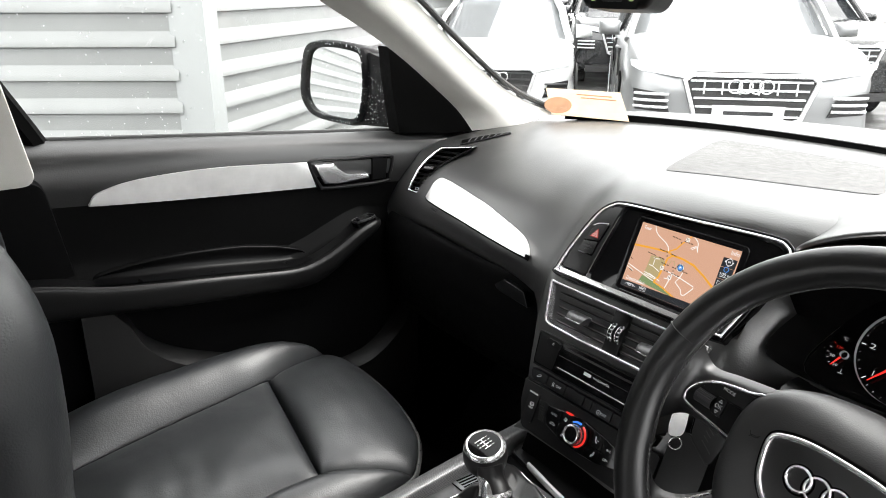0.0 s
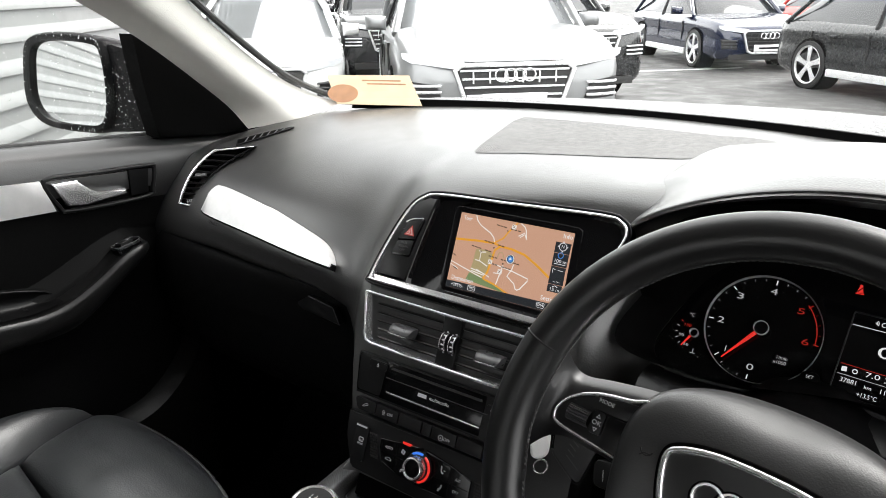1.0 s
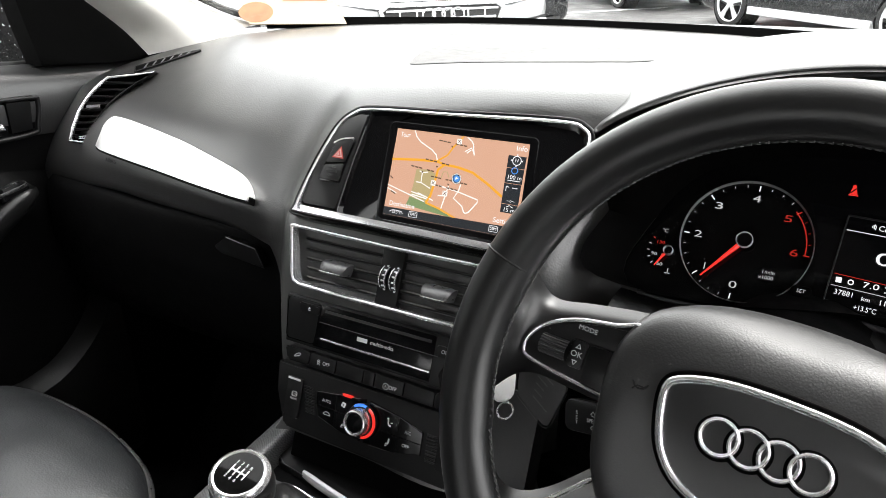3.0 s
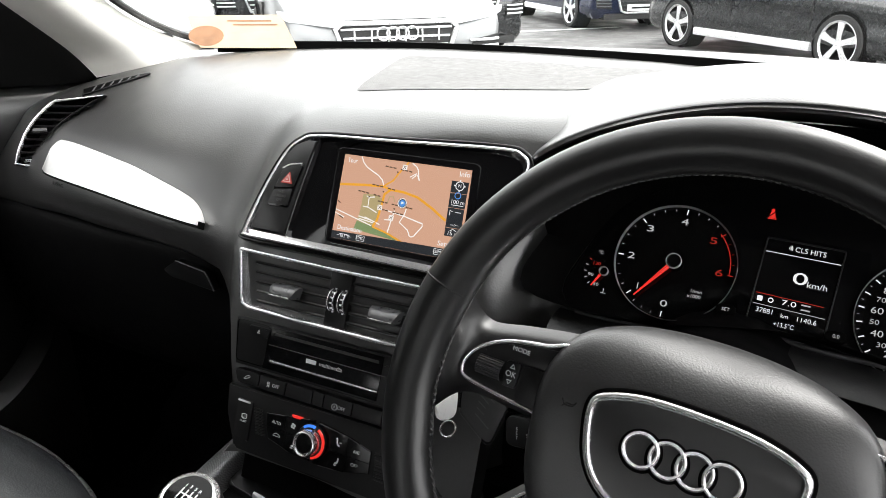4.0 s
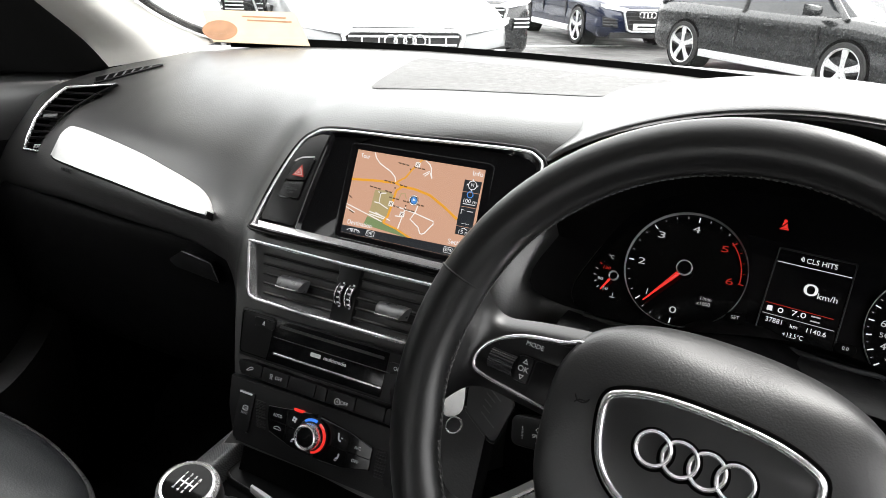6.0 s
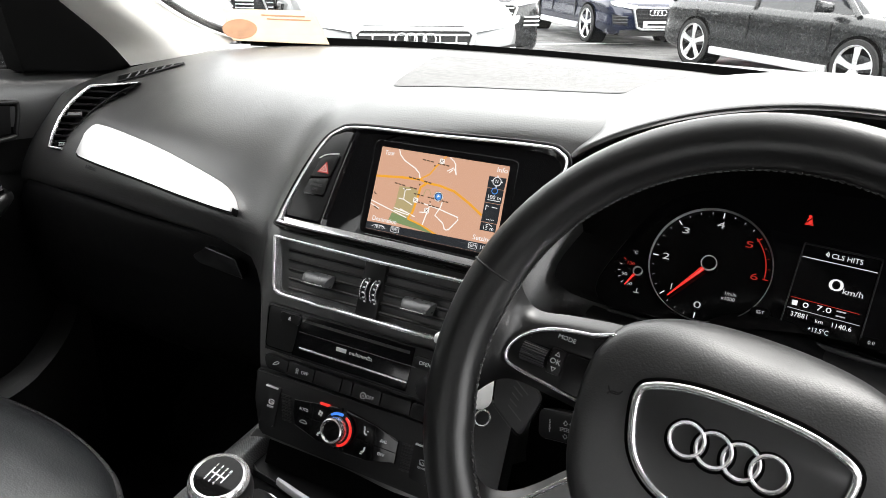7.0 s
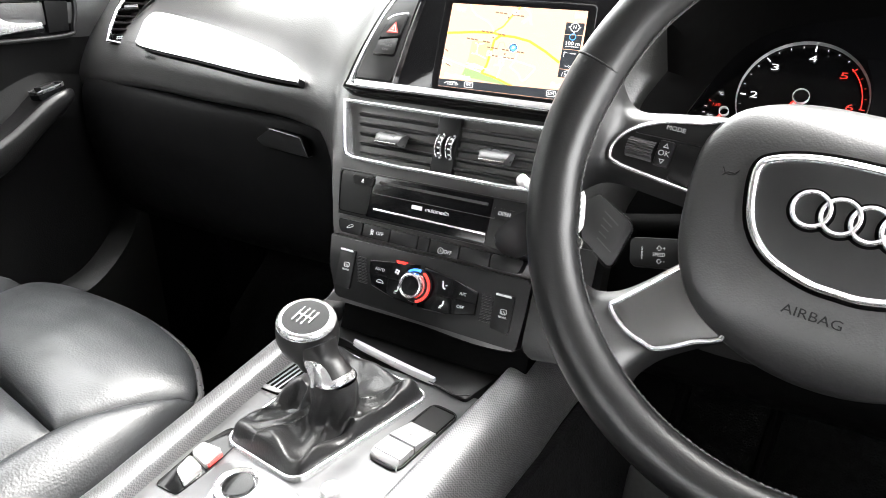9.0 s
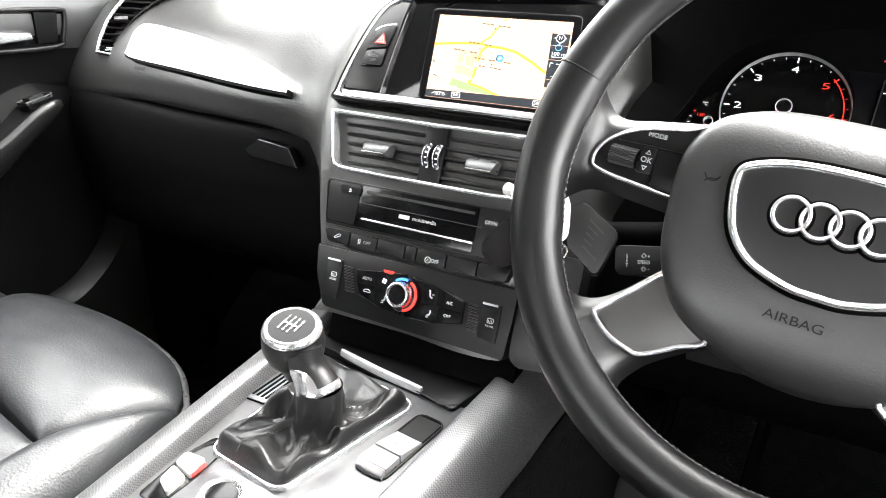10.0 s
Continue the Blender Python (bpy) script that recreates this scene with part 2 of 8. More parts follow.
def spline(pts, n, closed=False):
    """n samples a span of a Catmull-Rom curve."""
    pts = [np.array(p, float) for p in pts]
    k = len(pts)
    out = []
    for i in range(k if closed else k - 1):
        if closed:
            a, b, c, d = pts[i - 1], pts[i], pts[(i + 1) % k], pts[(i + 2) % k]
        else:
            b, c = pts[i], pts[i + 1]
            a = pts[i - 1] if i else 2 * b - c
            d = pts[i + 2] if i + 2 < k else 2 * c - b
        for j in range(n):
            t = j / n
            out.append(0.5 * (2 * b + (c - a) * t + (2 * a - 5 * b + 4 * c - d) * t * t + (3 * b - a - 3 * c + d) * t ** 3))
    if not closed:
        out.append(pts[-1])
    return out


def sheet(bm, rows, cu=False, cv=False):
    vs = [[bm.verts.new(tuple(p)) for p in r] for r in rows]
    a, b = len(vs), len(vs[0])
    for i in range(a if cu else a - 1):
        for j in range(b if cv else b - 1):
            q = [vs[i][j], vs[(i + 1) % a][j], vs[(i + 1) % a][(j + 1) % b], vs[i][(j + 1) % b]]
            bm.faces.new(q)
    return vs


INSIDE = Vector((0.0, -0.45, 1.25))


def thick(bm, d, seen_from=INSIDE):
    """Backs an open sheet with a second skin, on the side away from a place."""
    bmesh.ops.recalc_face_normals(bm, faces=bm.faces)
    bm.normal_update()
    if sum((f.normal.dot(seen_from - f.calc_center_median()) * f.calc_area() for f in bm.faces)) < 0:
        bmesh.ops.reverse_faces(bm, faces=bm.faces[:])
        bm.normal_update()
    rim = [e for e in bm.edges if len(e.link_faces) == 1]
    front = bm.faces[:]
    twin = {v: bm.verts.new(v.co - v.normal * abs(d)) for v in bm.verts[:]}
    for f in front:
        bm.faces.new([twin[v] for v in f.verts][::-1])
    for e in rim:
        a, b = e.verts
        bm.faces.new((a, b, twin[b], twin[a]))
    return bm


def prism(bm, pts, m, w0, w1, bevel=0.0, seg=2):
    """An outline in the plane of m, from depth w0 to w1."""
    lo = [bm.verts.new(m @ V(p[0], p[1], w0)) for p in pts]
    hi = [bm.verts.new(m @ V(p[0], p[1], w1)) for p in pts]
    n = len(pts)
    bm.faces.new(lo[::-1])
    top = bm.faces.new(hi)
    for i in range(n):
        bm.faces.new((lo[i], lo[(i + 1) % n], hi[(i + 1) % n], hi[i]))
    if bevel:
        bmesh.ops.bevel(bm, geom=list(top.edges), offset=bevel, segments=seg, profile=0.6, affect="EDGES")
    return bm


def frame_ring(bm, outer, inner, m, w0, w1, bevel=0.0):
    """A flat frame between two outlines with the same count of points."""
    prof = [(0, w0), (0, w1), (1, w1), (1, w0)]
    if bevel:
        width = sum(math.hypot(a[0] - b[0], a[1] - b[1]) for a, b in zip(outer, inner)) / len(outer)
        f = min(0.5, 1.6 * bevel / max(width, 1e-6))
        arc = [(f * (1 - math.cos(a)), w1 - 1.3 * bevel * (1 - math.sin(a))) for a in np.linspace(0, math.pi / 2, 5)]
        prof = [(0, w0)] + arc + [(1 - s, w) for s, w in arc[::-1]] + [(1, w0)]
    rows = [[m @ V(q[0] + (p[0] - q[0]) * s, q[1] + (p[1] - q[1]) * s, w) for p, q in zip(outer, inner)] for s, w in prof]
    sheet(bm, rows, True, True)
    return bm


def shrink(pts, d):
    """An outline moved inwards by d (counter-clockwise points)."""
    n, out = len(pts), []
    for i in range(n):
        a, b, c = (Vector((p[0], p[1])) for p in (pts[i - 1], pts[i], pts[(i + 1) % n]))
        e1, e2 = (b - a).normalized(), (c - b).normalized()
        nn = Vector((-(e1.y + e2.y), e1.x + e2.x))
        nn = nn.normalized() if nn.length > 1e-6 else Vector((-e1.y, e1.x))
        out.append((b.x + nn.x * d, b.y + nn.y * d))
    return out


def rrect(cx, cy, w, h, r, n=4):
    out = []
    for sx, sy, a0 in ((1, -1, -90), (1, 1, 0), (-1, 1, 90), (-1, -1, 180)):
        for i in range(n + 1):
            a = radians(a0 + 90 * i / n)
            out.append((cx + sx * (w / 2 - r) + r * math.cos(a), cy + sy * (h / 2 - r) + r * math.sin(a)))
    return out


def circle(cx, cy, r, n=32):
    return [(cx + r * math.cos(2 * math.pi * i / n), cy + r * math.sin(2 * math.pi * i / n)) for i in range(n)]


def box(bm, c, s, m=None, bevel=0.0, seg=2):
    m = m or Matrix()
    x, y, z = c
    return prism(bm, [(x - s[0] / 2, y - s[1] / 2), (x + s[0] / 2, y - s[1] / 2), (x + s[0] / 2, y + s[1] / 2), (x - s[0] / 2, y + s[1] / 2)], m, z - s[2] / 2, z + s[2] / 2, bevel, seg)


def tube(bm, pts, r, n=10, closed=False, flat=1.0):
    """A tube along points; r one radius or one a point."""
    P = [Vector(tuple(p)) for p in pts]
    k = len(P)
    rs = r if isinstance(r, (list, tuple)) else [r] * k
    nrm = None
    rows = []
    for i in range(k):
        if closed:
            t = (P[(i + 1) % k] - P[i - 1]).normalized()
        else:
            t = (P[min(i + 1, k - 1)] - P[max(i - 1, 0)]).normalized()
        if nrm is None:
            nrm = t.orthogonal().normalized() if abs(t.z) > 0.9 else t.cross(V(0, 0, 1)).normalized()
        nrm = (nrm - t * nrm.dot(t)).normalized()
        bi = t.cross(nrm)
        rows.append([P[i] + rs[i] * (nrm * math.cos(2 * math.pi * j / n) + bi * flat * math.sin(2 * math.pi * j / n)) for j in range(n)])
    vs = sheet(bm, rows, closed, True)
    if not closed:
        bm.faces.new(vs[0])
        bm.faces.new(vs[-1][::-1])
    return bm


def lathe(bm, prof, m, n=32, caps=False):
    """A profile of (radius, height) turned about m's third axis."""
    rows = []
    for r, h in prof:
        rows.append([m @ V(r * math.cos(2 * math.pi * j / n), r * math.sin(2 * math.pi * j / n), h) for j in range(n)])
    vs = sheet(bm, rows, False, True)
    if caps and prof[0][0] > 1e-5:
        bm.faces.new(vs[0][::-1])
    if caps and prof[-1][0] > 1e-5:
        bm.faces.new(vs[-1])
    bmesh.ops.remove_doubles(bm, verts=bm.verts, dist=1e-6)
    return bm


def pad(bm, q, high, crown=0.0, p=5.0, n=22, wrinkle=0.0, up=(0, 0, 1), seed=0.0):
    """A stuffed cushion over the four corners q (counter-clockwise), with rounded edges."""
    up = Vector(up).normalized()
    a, b, c, d = (Vector(x) for x in q)
    rows = []
    for i in range(n + 1):
        s = 0.5 - 0.5 * math.cos(math.pi * i / n)
        row = []
        for j in range(n + 1):
            t = 0.5 - 0.5 * math.cos(math.pi * j / n)
            base = a * (1 - s) * (1 - t) + b * s * (1 - t) + c * s * t + d * (1 - s) * t
            e = max(0.0, (1 - abs(2 * s - 1) ** p) * (1 - abs(2 * t - 1) ** p))
            h = high * e ** 0.45 + crown * (1 - (2 * s - 1) ** 2) * (1 - (2 * t - 1) ** 2)
            if wrinkle:
                h += wrinkle * noise.noise(base * 14 + V(seed, 0, 0)) * e
            row.append(base + up * h)
        rows.append(row)
    vs = sheet(bm, rows)
    rim = [vs[i][0] for i in range(n + 1)] + [vs[n][j] for j in range(1, n + 1)] + [vs[i][n] for i in range(n - 1, -1, -1)] + [vs[0][j] for j in range(n - 1, 0, -1)]
    low = [bm.verts.new(v.co - up * 0.03) for v in rim]
    for i in range(len(rim)):
        k = (i + 1) % len(rim)
        bm.faces.new((rim[i], rim[k], low[k], low[i]))
    bm.faces.new(low)
    return bm


def words(name, text, m, u, v, size, mat, parent, w=0.0006, align="CENTER", label="", turn=0.0, wide=0.0):
    """Lettering in the built-in font, as a mesh on the plane of m."""
    cu = bpy.data.curves.new(name, "FONT")
    cu.body, cu.size, cu.align_x, cu.align_y, cu.extrude = text, size, align, "CENTER", 0.0001
    cu.resolution_u = 3
    tmp = bpy.data.objects.new(name, cu)
    scene.collection.objects.link(tmp)
    bpy.context.view_layer.update()
    me = bpy.data.meshes.new_from_object(tmp.evaluated_get(bpy.context.evaluated_depsgraph_get()))
    bpy.data.objects.remove(tmp)
    if wide:
        xs_ = [q.co.x for q in me.vertices]
        me.transform(Matrix.Diagonal((wide / (max(xs_) - min(xs_)), 1, 1, 1)))
    me.transform(m @ Matrix.Translation((u, v, w)) @ Matrix.Rotation(turn, 4, "Z"))
    me.materials.clear()
    me.materials.append(mat)
    ob = new(name, me)
    ob.parent = parent
    if parent.type == "EMPTY":
        ob.matrix_parent_inverse = parent.matrix_basis.inverted()
    if label:
        ob["label"] = label
    return ob


def rounded(pts, r, n=4):
    """A polygon with its corners rounded."""
    out, k = [], len(pts)
    for i in range(k):
        a, b, c = (Vector((*q[:2], 0)) for q in (pts[i - 1], pts[i], pts[(i + 1) % k]))
        d = min(r, 0.45 * (a - b).length, 0.45 * (c - b).length)
        p0, p1 = b + (a - b).normalized() * d, b + (c - b).normalized() * d
        for j in range(n + 1):
            t = j / n
            q = p0 * (1 - t) ** 2 + b * 2 * t * (1 - t) + p1 * t * t
            out.append((q.x, q.y))
    return out


def strip(bm, pts, width, m, w):
    """A flat band along a line in the plane of m."""
    P = [Vector((p[0], p[1])) for p in pts]
    rows = []
    for i, p in enumerate(P):
        t = (P[min(i + 1, len(P) - 1)] - P[max(i - 1, 0)]).normalized()
        nn = Vector((-t.y, t.x)) * width / 2
        rows.append([m @ V(p.x + nn.x, p.y + nn.y, w), m @ V(p.x - nn.x, p.y - nn.y, w)])
    sheet(bm, rows)
    return bm


# ---- ground, fence, cabin shell ----
GROUND = -0.10
bm = B()
bmesh.ops.create_grid(bm, x_segments=60, y_segments=60, size=300, matrix=Matrix.Translation((0, 0, GROUND)))
alone("ground", bm, ASPHALT, "wet grey asphalt of a car forecourt", "ground", kind="structure")
bm = B()
ML = basis((-3.75, 12.6, GROUND + 0.004), (1.46, 1.44, 0), (-1.44, 1.46, 0))
prism(bm, [(-1.03, -0.06), (1.03, -0.06), (1.03, 0.06), (-1.03, 0.06)], ML, 0, 0.003)
alone("bay_marking", bm, PAINT, "worn white painted parking bay line on asphalt", "road marking", kind="structure")


def fence_panel(start, way, length, flip):
    """Corrugated steel cladding with ribs along its length."""
    way = Vector((*way, 0)).normalized()
    out = Vector((way.y, -way.x, 0)) * flip
    bm = B()
    rows = []
    z, prof = GROUND, []
    while z < 4.6:
        prof += [(z, 0.0), (z + 0.020, 0.003), (z + 0.100, 0.0), (z + 0.110, 0.034), (z + 0.148, 0.035), (z + 0.196, 0.004), (z + 0.205, 0.0)]
        z += 0.206
    for k in range(7):
        p = Vector((*start, 0)) + way * length * k / 6
        rows.append([p + out * d + V(0, 0, zz) for zz, d in prof])
    sheet(bm, rows)
    return thick(bm, 0.004)


FC = (-4.18, 0.95)
FA, FB = (0.57, 0.82), (-0.61, 0.79)
fence = thing("steel_fence", (*FC, 0), "grey corrugated steel fence with a pale corner post", "fence")
part("cladding_panel", fence_panel((FC[0] - FA[0] * 26, FC[1] - FA[1] * 26), FA, 25.84, 1), CLAD, fence)
part("cladding_panel", fence_panel((FC[0] + FB[0] * 0.1, FC[1] + FB[1] * 0.1), FB, 12, 1), CLAD, fence)
bm = B()
prism(bm, [(FC[0] - 0.078, FC[1] - 0.135), (FC[0] + 0.09, FC[1] + 0.03), (FC[0] - 0.03, FC[1] + 0.16), (FC[0] - 0.10, FC[1] + 0.16), (FC[0] - 0.2, FC[1])], Matrix(), GROUND, 4.7, 0.01)
post = part("corner_post", bm, TRIMSTEEL, fence, "pale grey flashing")
for k in range(14):
    bm = B()
    lathe(bm, [(0.009, 0), (0.009, 0.004), (0.005, 0.007), (0, 0.007)], basis((FC[0] - 0.02, FC[1] - 0.077, 0.25 + 0.206 * k), (0.71, 0.71, 0), (0, 0, 1)), 8)
    part("rivet", bm, TRIMSTEEL, post)

# floor, firewall, roof and the plain rest of the cabin behind the camera
bm = B()
box(bm, (0, -0.9, 0.33), (1.5, 3.4, 0.04))
alone("floor", bm, CARPET, "black carpeted car floor", "floor", kind="structure")
bm = B()
sheet(bm, [[(x, y, z) for x in (-0.74, -0.25, 0.25, 0.74)] for y, z in ((0.30, 0.35), (0.52, 0.50), (0.60, 0.80), (0.60, 1.12))])
thick(bm, 0.02)
alone("firewall", bm, CARPET, "black carpet lining of the footwell front", "wall", kind="structure")
for sx, n in ((-1, "wall_footwell_left"), (1, "wall_footwell_right")):
    bm = B()
    box(bm, (sx * 0.74, 0.30, 0.72), (0.05, 0.72, 0.78))
    alone(n, bm, CARPET, "black carpet lining of the footwell side", "wall", kind="structure")
bm = B()
rows = []
for y, z in ((-0.02, 1.475), (-0.15, 1.505), (-0.6, 1.53), (-1.4, 1.52), (-2.3, 1.42)):
    rows.append([(x, y, z - 0.07 * abs(x / 0.62) ** 4) for x in np.linspace(-0.60, 0.72, 15)])
sheet(bm, rows)
thick(bm, 0.03)
alone("ceiling", bm, CREAM, "cream cloth headlining", "ceiling", kind="structure")
bm = B()
box(bm, (0.72, -0.85, 0.69), (0.06, 3.0, 0.70), None, 0.02)
# added unseen block over the side window, keeps light off seat and door
box(bm, (0.715, -1.42, 1.26), (0.05, 1.76, 0.56), None, 0.02)
alone("wall_right", bm, BLACK, "unseen black driver-side wall added to block window light", "wall", kind="structure")
bm = B()
# unseen wall added across the rear side window to shut out its light
box(bm, (-0.74, -1.50, 0.95), (0.06, 1.75, 1.24), None, 0.02)
alone("wall_left", bm, BLACK, "unseen black rear passenger-side wall added to block window light", "wall", kind="structure")
bm = B()
# unseen end wall, its height sets how much light enters from behind
box(bm, (0, -2.3, 0.74), (1.5, 0.06, 0.82), None, 0.02)
alone("wall_rear", bm, BLACK, "unseen black end wall, height set to limit rear light", "wall", kind="structure")
bm = B()
sheet(bm, [[(x, y - 0.5 * x * x, z + 0.022 * max(0.0, x + 0.1)) for x in np.linspace(-0.68, 0.68, 15)] for y, z in ((1.60, 1.0), (1.2, 1.075), (0.78, 1.115), (0.64, 1.115), (0.62, 1.09))])
thick(bm, 0.01)
alone("bonnet", bm, WETBLACK, "wet black car bonnet beyond the windscreen", "car bonnet", kind="structure")
bm = B()
sheet(bm, [[(x, y - 0.55 * x * x, z + 0.012 * max(0.0, x - 0.05) * (y < 0.65)) for x in np.linspace(-0.50, 0.72, 25)] for y, z in ((0.76, 1.118), (0.66, 1.131), (0.612, 1.1535), (0.600, 1.1555), (0.598, 1.142))])
thick(bm, 0.004)
alone("windscreen_cowl", bm, VOID, "black rubber strip along the windscreen foot", "trim", kind="structure")
# windscreen
bm = B()
rows = []
for k in range(9):
    s = k / 8
    rows.append([((0.53 + (0.10 * (1 - s))) * a * 1.0, 0.605 - 0.55 * (0.63 * a) ** 2 * (1 - 0.4 * s) - 0.64 * s, 1.152 + 0.335 * s + 0.03 * math.sin(math.pi * s) - 0.04 * a * a * s) for a in np.linspace(-1, 1, 17)])
sheet(bm, rows)
ws = alone("window_1", bm, GLASS, "raked rain-spotted windscreen", "windscreen", kind="structure")
ws.visible_shadow = False

# pillars: two edge curves with a swelling between
def pillar(side):
    W = spline([(-0.545, 0.478, 1.146), (-0.575, 0.425, 1.170), (-0.592, 0.355, 1.212), (-0.588, 0.24, 1.297), (-0.575, 0.14, 1.374), (-0.55, 0.0, 1.465), (-0.53, -0.12, 1.52)], 6)
    D = spline([(-0.645, 0.335, 1.110), (-0.668, 0.315, 1.150), (-0.672, 0.262, 1.198), (-0.668, 0.180, 1.262), (-0.660, 0.100, 1.314), (-0.645, -0.01, 1.375), (-0.625, -0.13, 1.44)], 6)
    rows = []
    for a, b in zip(W, D):
        a, b = Vector(a), Vector(b)
        mid = (a + b) / 2 + V(0.035, -0.03, 0.0)
        out = (a + b) / 2 + V(-0.04, 0.03, 0.0)
        rows.append([p for p in spline([a, mid, b], 6)] + [out])
    bm = B()
    vs = sheet(bm, rows, False, True)
    bm.faces.new(vs[0])
    bm.faces.new(vs[-1][::-1])
    if side > 0:
        bmesh.ops.scale(bm, vec=(-1, 1, 1), verts=bm.verts)
    return bm


for side, n in ((-1, "trim"), (1, "trim")):
    tagged(part(n, pillar(side), CREAM, None), "cream windscreen pillar trim", "pillar trim", kind="structure")
seal = B()
tube(seal, [Vector(p) + V(0.005, 0.002, 0.004) for p in spline([(-0.50, 0.470, 1.150), (-0.545, 0.478, 1.150), (-0.575, 0.425, 1.174), (-0.590, 0.355, 1.216), (-0.586, 0.24, 1.301), (-0.573, 0.14, 1.378), (-0.55, 0.0, 1.468)], 6)], 0.0058, 8)
alone("trim", seal, RUBBER, "black windscreen edge seal", "trim", kind="structure")
bm = B()
MBP = basis((-0.665, -0.520, 1.16), (0, 1, 0), (0.16, -0.16, 1))
prism(bm, rrect(-0.022, 0.130, 0.112, 0.35, 0.02), MBP, -0.02, 0.012, 0.008)
alone("trim", bm, CREAM, "cream upper lining of the door pillar", "pillar trim", kind="structure")
bm = B()
prism(bm, rrect(-0.03, -0.35, 0.14, 0.62, 0.02), MBP, -0.03, 0.006, 0.008)
alone("trim", bm, BLACK, "black lower lining of the door pillar", "pillar trim", kind="structure")

# ---- passenger door ----
door = thing("front_door", (-0.70, 0.0, 0.4), "closed black door with brushed metal inlay", "car door")


def sill(y):
    return 1.126 - 0.0855 * y


ARM = spline([(-0.62, 0.952), (-0.40, 0.940), (-0.224, 0.919), (-0.10, 0.904), (-0.05, 0.910), (0.03, 0.938), (0.085, 0.952), (0.13, 0.945), (0.36, 0.90)], 8)


def arm_z(y):
    return float(np.interp(y, [p[0] for p in ARM], [p[1] for p in ARM]))


bm, bu_ = B(), B()
rows, rows_u = [], []
for y in np.linspace(-0.60, 0.37, 60):
    s, za = sill(y), arm_z(y)
    f = float(np.clip((0.14 - y) / 0.05, 0, 1))
    up = float(np.clip((-0.12 - y) / 0.1, 0, 1))
    prof = [(-0.740, s - 0.03), (-0.737, s), (-0.722, s + 0.002), (-0.702, s - 0.010), (-0.690, s - 0.030), (-0.686, s - 0.062), (-0.690, s - 0.095),
            (-0.697, za + 0.06 * (0.5 + 0.5 * up)), (-0.70 + 0.004 * f, za + 0.02), (-0.697 + 0.010 * f, za + 0.004), (-0.694 + 0.014 * f, za - 0.012),
            (-0.694 + 0.012 * f, za - 0.045), (-0.703, za - 0.10), (-0.712, 0.76), (-0.70, 0.62), (-0.69, 0.45), (-0.70, 0.36)]
    pr = spline(prof, 4)
    rows_u.append([(p[0], y, p[1]) for p in pr[:25]])
    rows.append([(p[0] - 0.0015, y, p[1]) for p in pr[24:]])
sheet(bm, rows)
thick(bm, -0.03)
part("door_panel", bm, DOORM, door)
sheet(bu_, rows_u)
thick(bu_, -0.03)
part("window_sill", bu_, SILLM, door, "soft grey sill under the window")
# window seal
bm = B()
tube(bm, [(-0.741, y, sill(y) + 0.003) for y in np.linspace(-0.6, 0.24, 30)], 0.005, 8)
part("window_seal", bm, RUBBER, door)
bm = B()
sheet(bm, [[(-0.743, y, sill(y) - 0.02) for y in (-0.58, -0.2, 0.21)], [(-0.70, y, z) for y, z in ((-0.62, 1.44), (-0.2, 1.43), (0.0, 1.40))]])
g = part("window_pane", bm, GLASS, door, "rain-spotted side window")
g.visible_shadow = False
# upper frame of the door
bm = B()
tube(bm, spline([(-0.738, -0.452, 1.12), (-0.736, -0.472, 1.17), (-0.72, -0.527, 1.28), (-0.69, -0.60, 1.43)], 8), 0.022, 8)
tube(bm, spline([(-0.69, -0.61, 1.44), (-0.68, -0.42, 1.452), (-0.675, -0.25, 1.45)], 8), 0.016, 8)
part("window_frame", bm, VOID, door)
# inlay and handle in the plane of the door
MD = basis((-0.686, 0, 0), (0, 1, 0), (0, 0, 1))
inl = spline([(-0.412, 1.068), (-0.395, 1.086), (-0.33, 1.0985), (-0.20, 1.099), (-0.03, 1.085)], 8) + spline([(-0.014, 1.035), (-0.19, 1.0475), (-0.30, 1.056), (-0.412, 1.066)], 8)
bm = B()
prism(bm, inl[::1], MD, -0.006, 0.004, 0.002)
part("inlay", bm, ALU, door, "brushed aluminium inlay")
bm = B()
recess = [(-0.026, 1.086), (0.06, 1.083), (0.150, 1.077), (0.163, 1.068), (0.155, 1.035), (0.142, 1.020), (0.05, 1.023), (0.0, 1.028), (-0.008, 1.034)]
recess = [tuple(p) for p in spline(recess[::-1], 4, True)]
frame_ring(bm, recess, shrink(recess, 0.006), MD, -0.004, 0.005, 0.0015)
part("handle_bezel", bm, SATIN, door)
bm = B()
prism(bm, shrink(recess, 0.004), MD, -0.012, -0.001)
part("handle_cup", bm, PIANO, door)
bm = B()
hd = [(-0.018, 1.079), (0.022, 1.077), (0.034, 1.058), (0.045, 1.050), (0.098, 1.047), (0.100, 1.038), (0.03, 1.037), (0.002, 1.040)]
prism(bm, hd[::-1], MD, 0.0, 0.012, 0.004, 3)
part("door_handle", bm, CHROME, door, "satin chrome lever")
bm = B()
prism(bm, [(0.112, 1.074), (0.148, 1.070), (0.142, 1.030), (0.110, 1.030)][::-1], MD, -0.001, 0.004, 0.002)
part("lock_cover", bm, BLACK, door)
# arm rest with a crisp upper edge, and the grab cup behind it
AT = spline([(-0.60, 0.972), (-0.50, 0.958), (-0.396, 0.934), (-0.239, 0.914), (-0.140, 0.900), (-0.084, 0.8935), (-0.042, 0.898), (0.0075, 0.917), (0.060, 0.945), (0.095, 0.955), (0.118, 0.951)], 6)
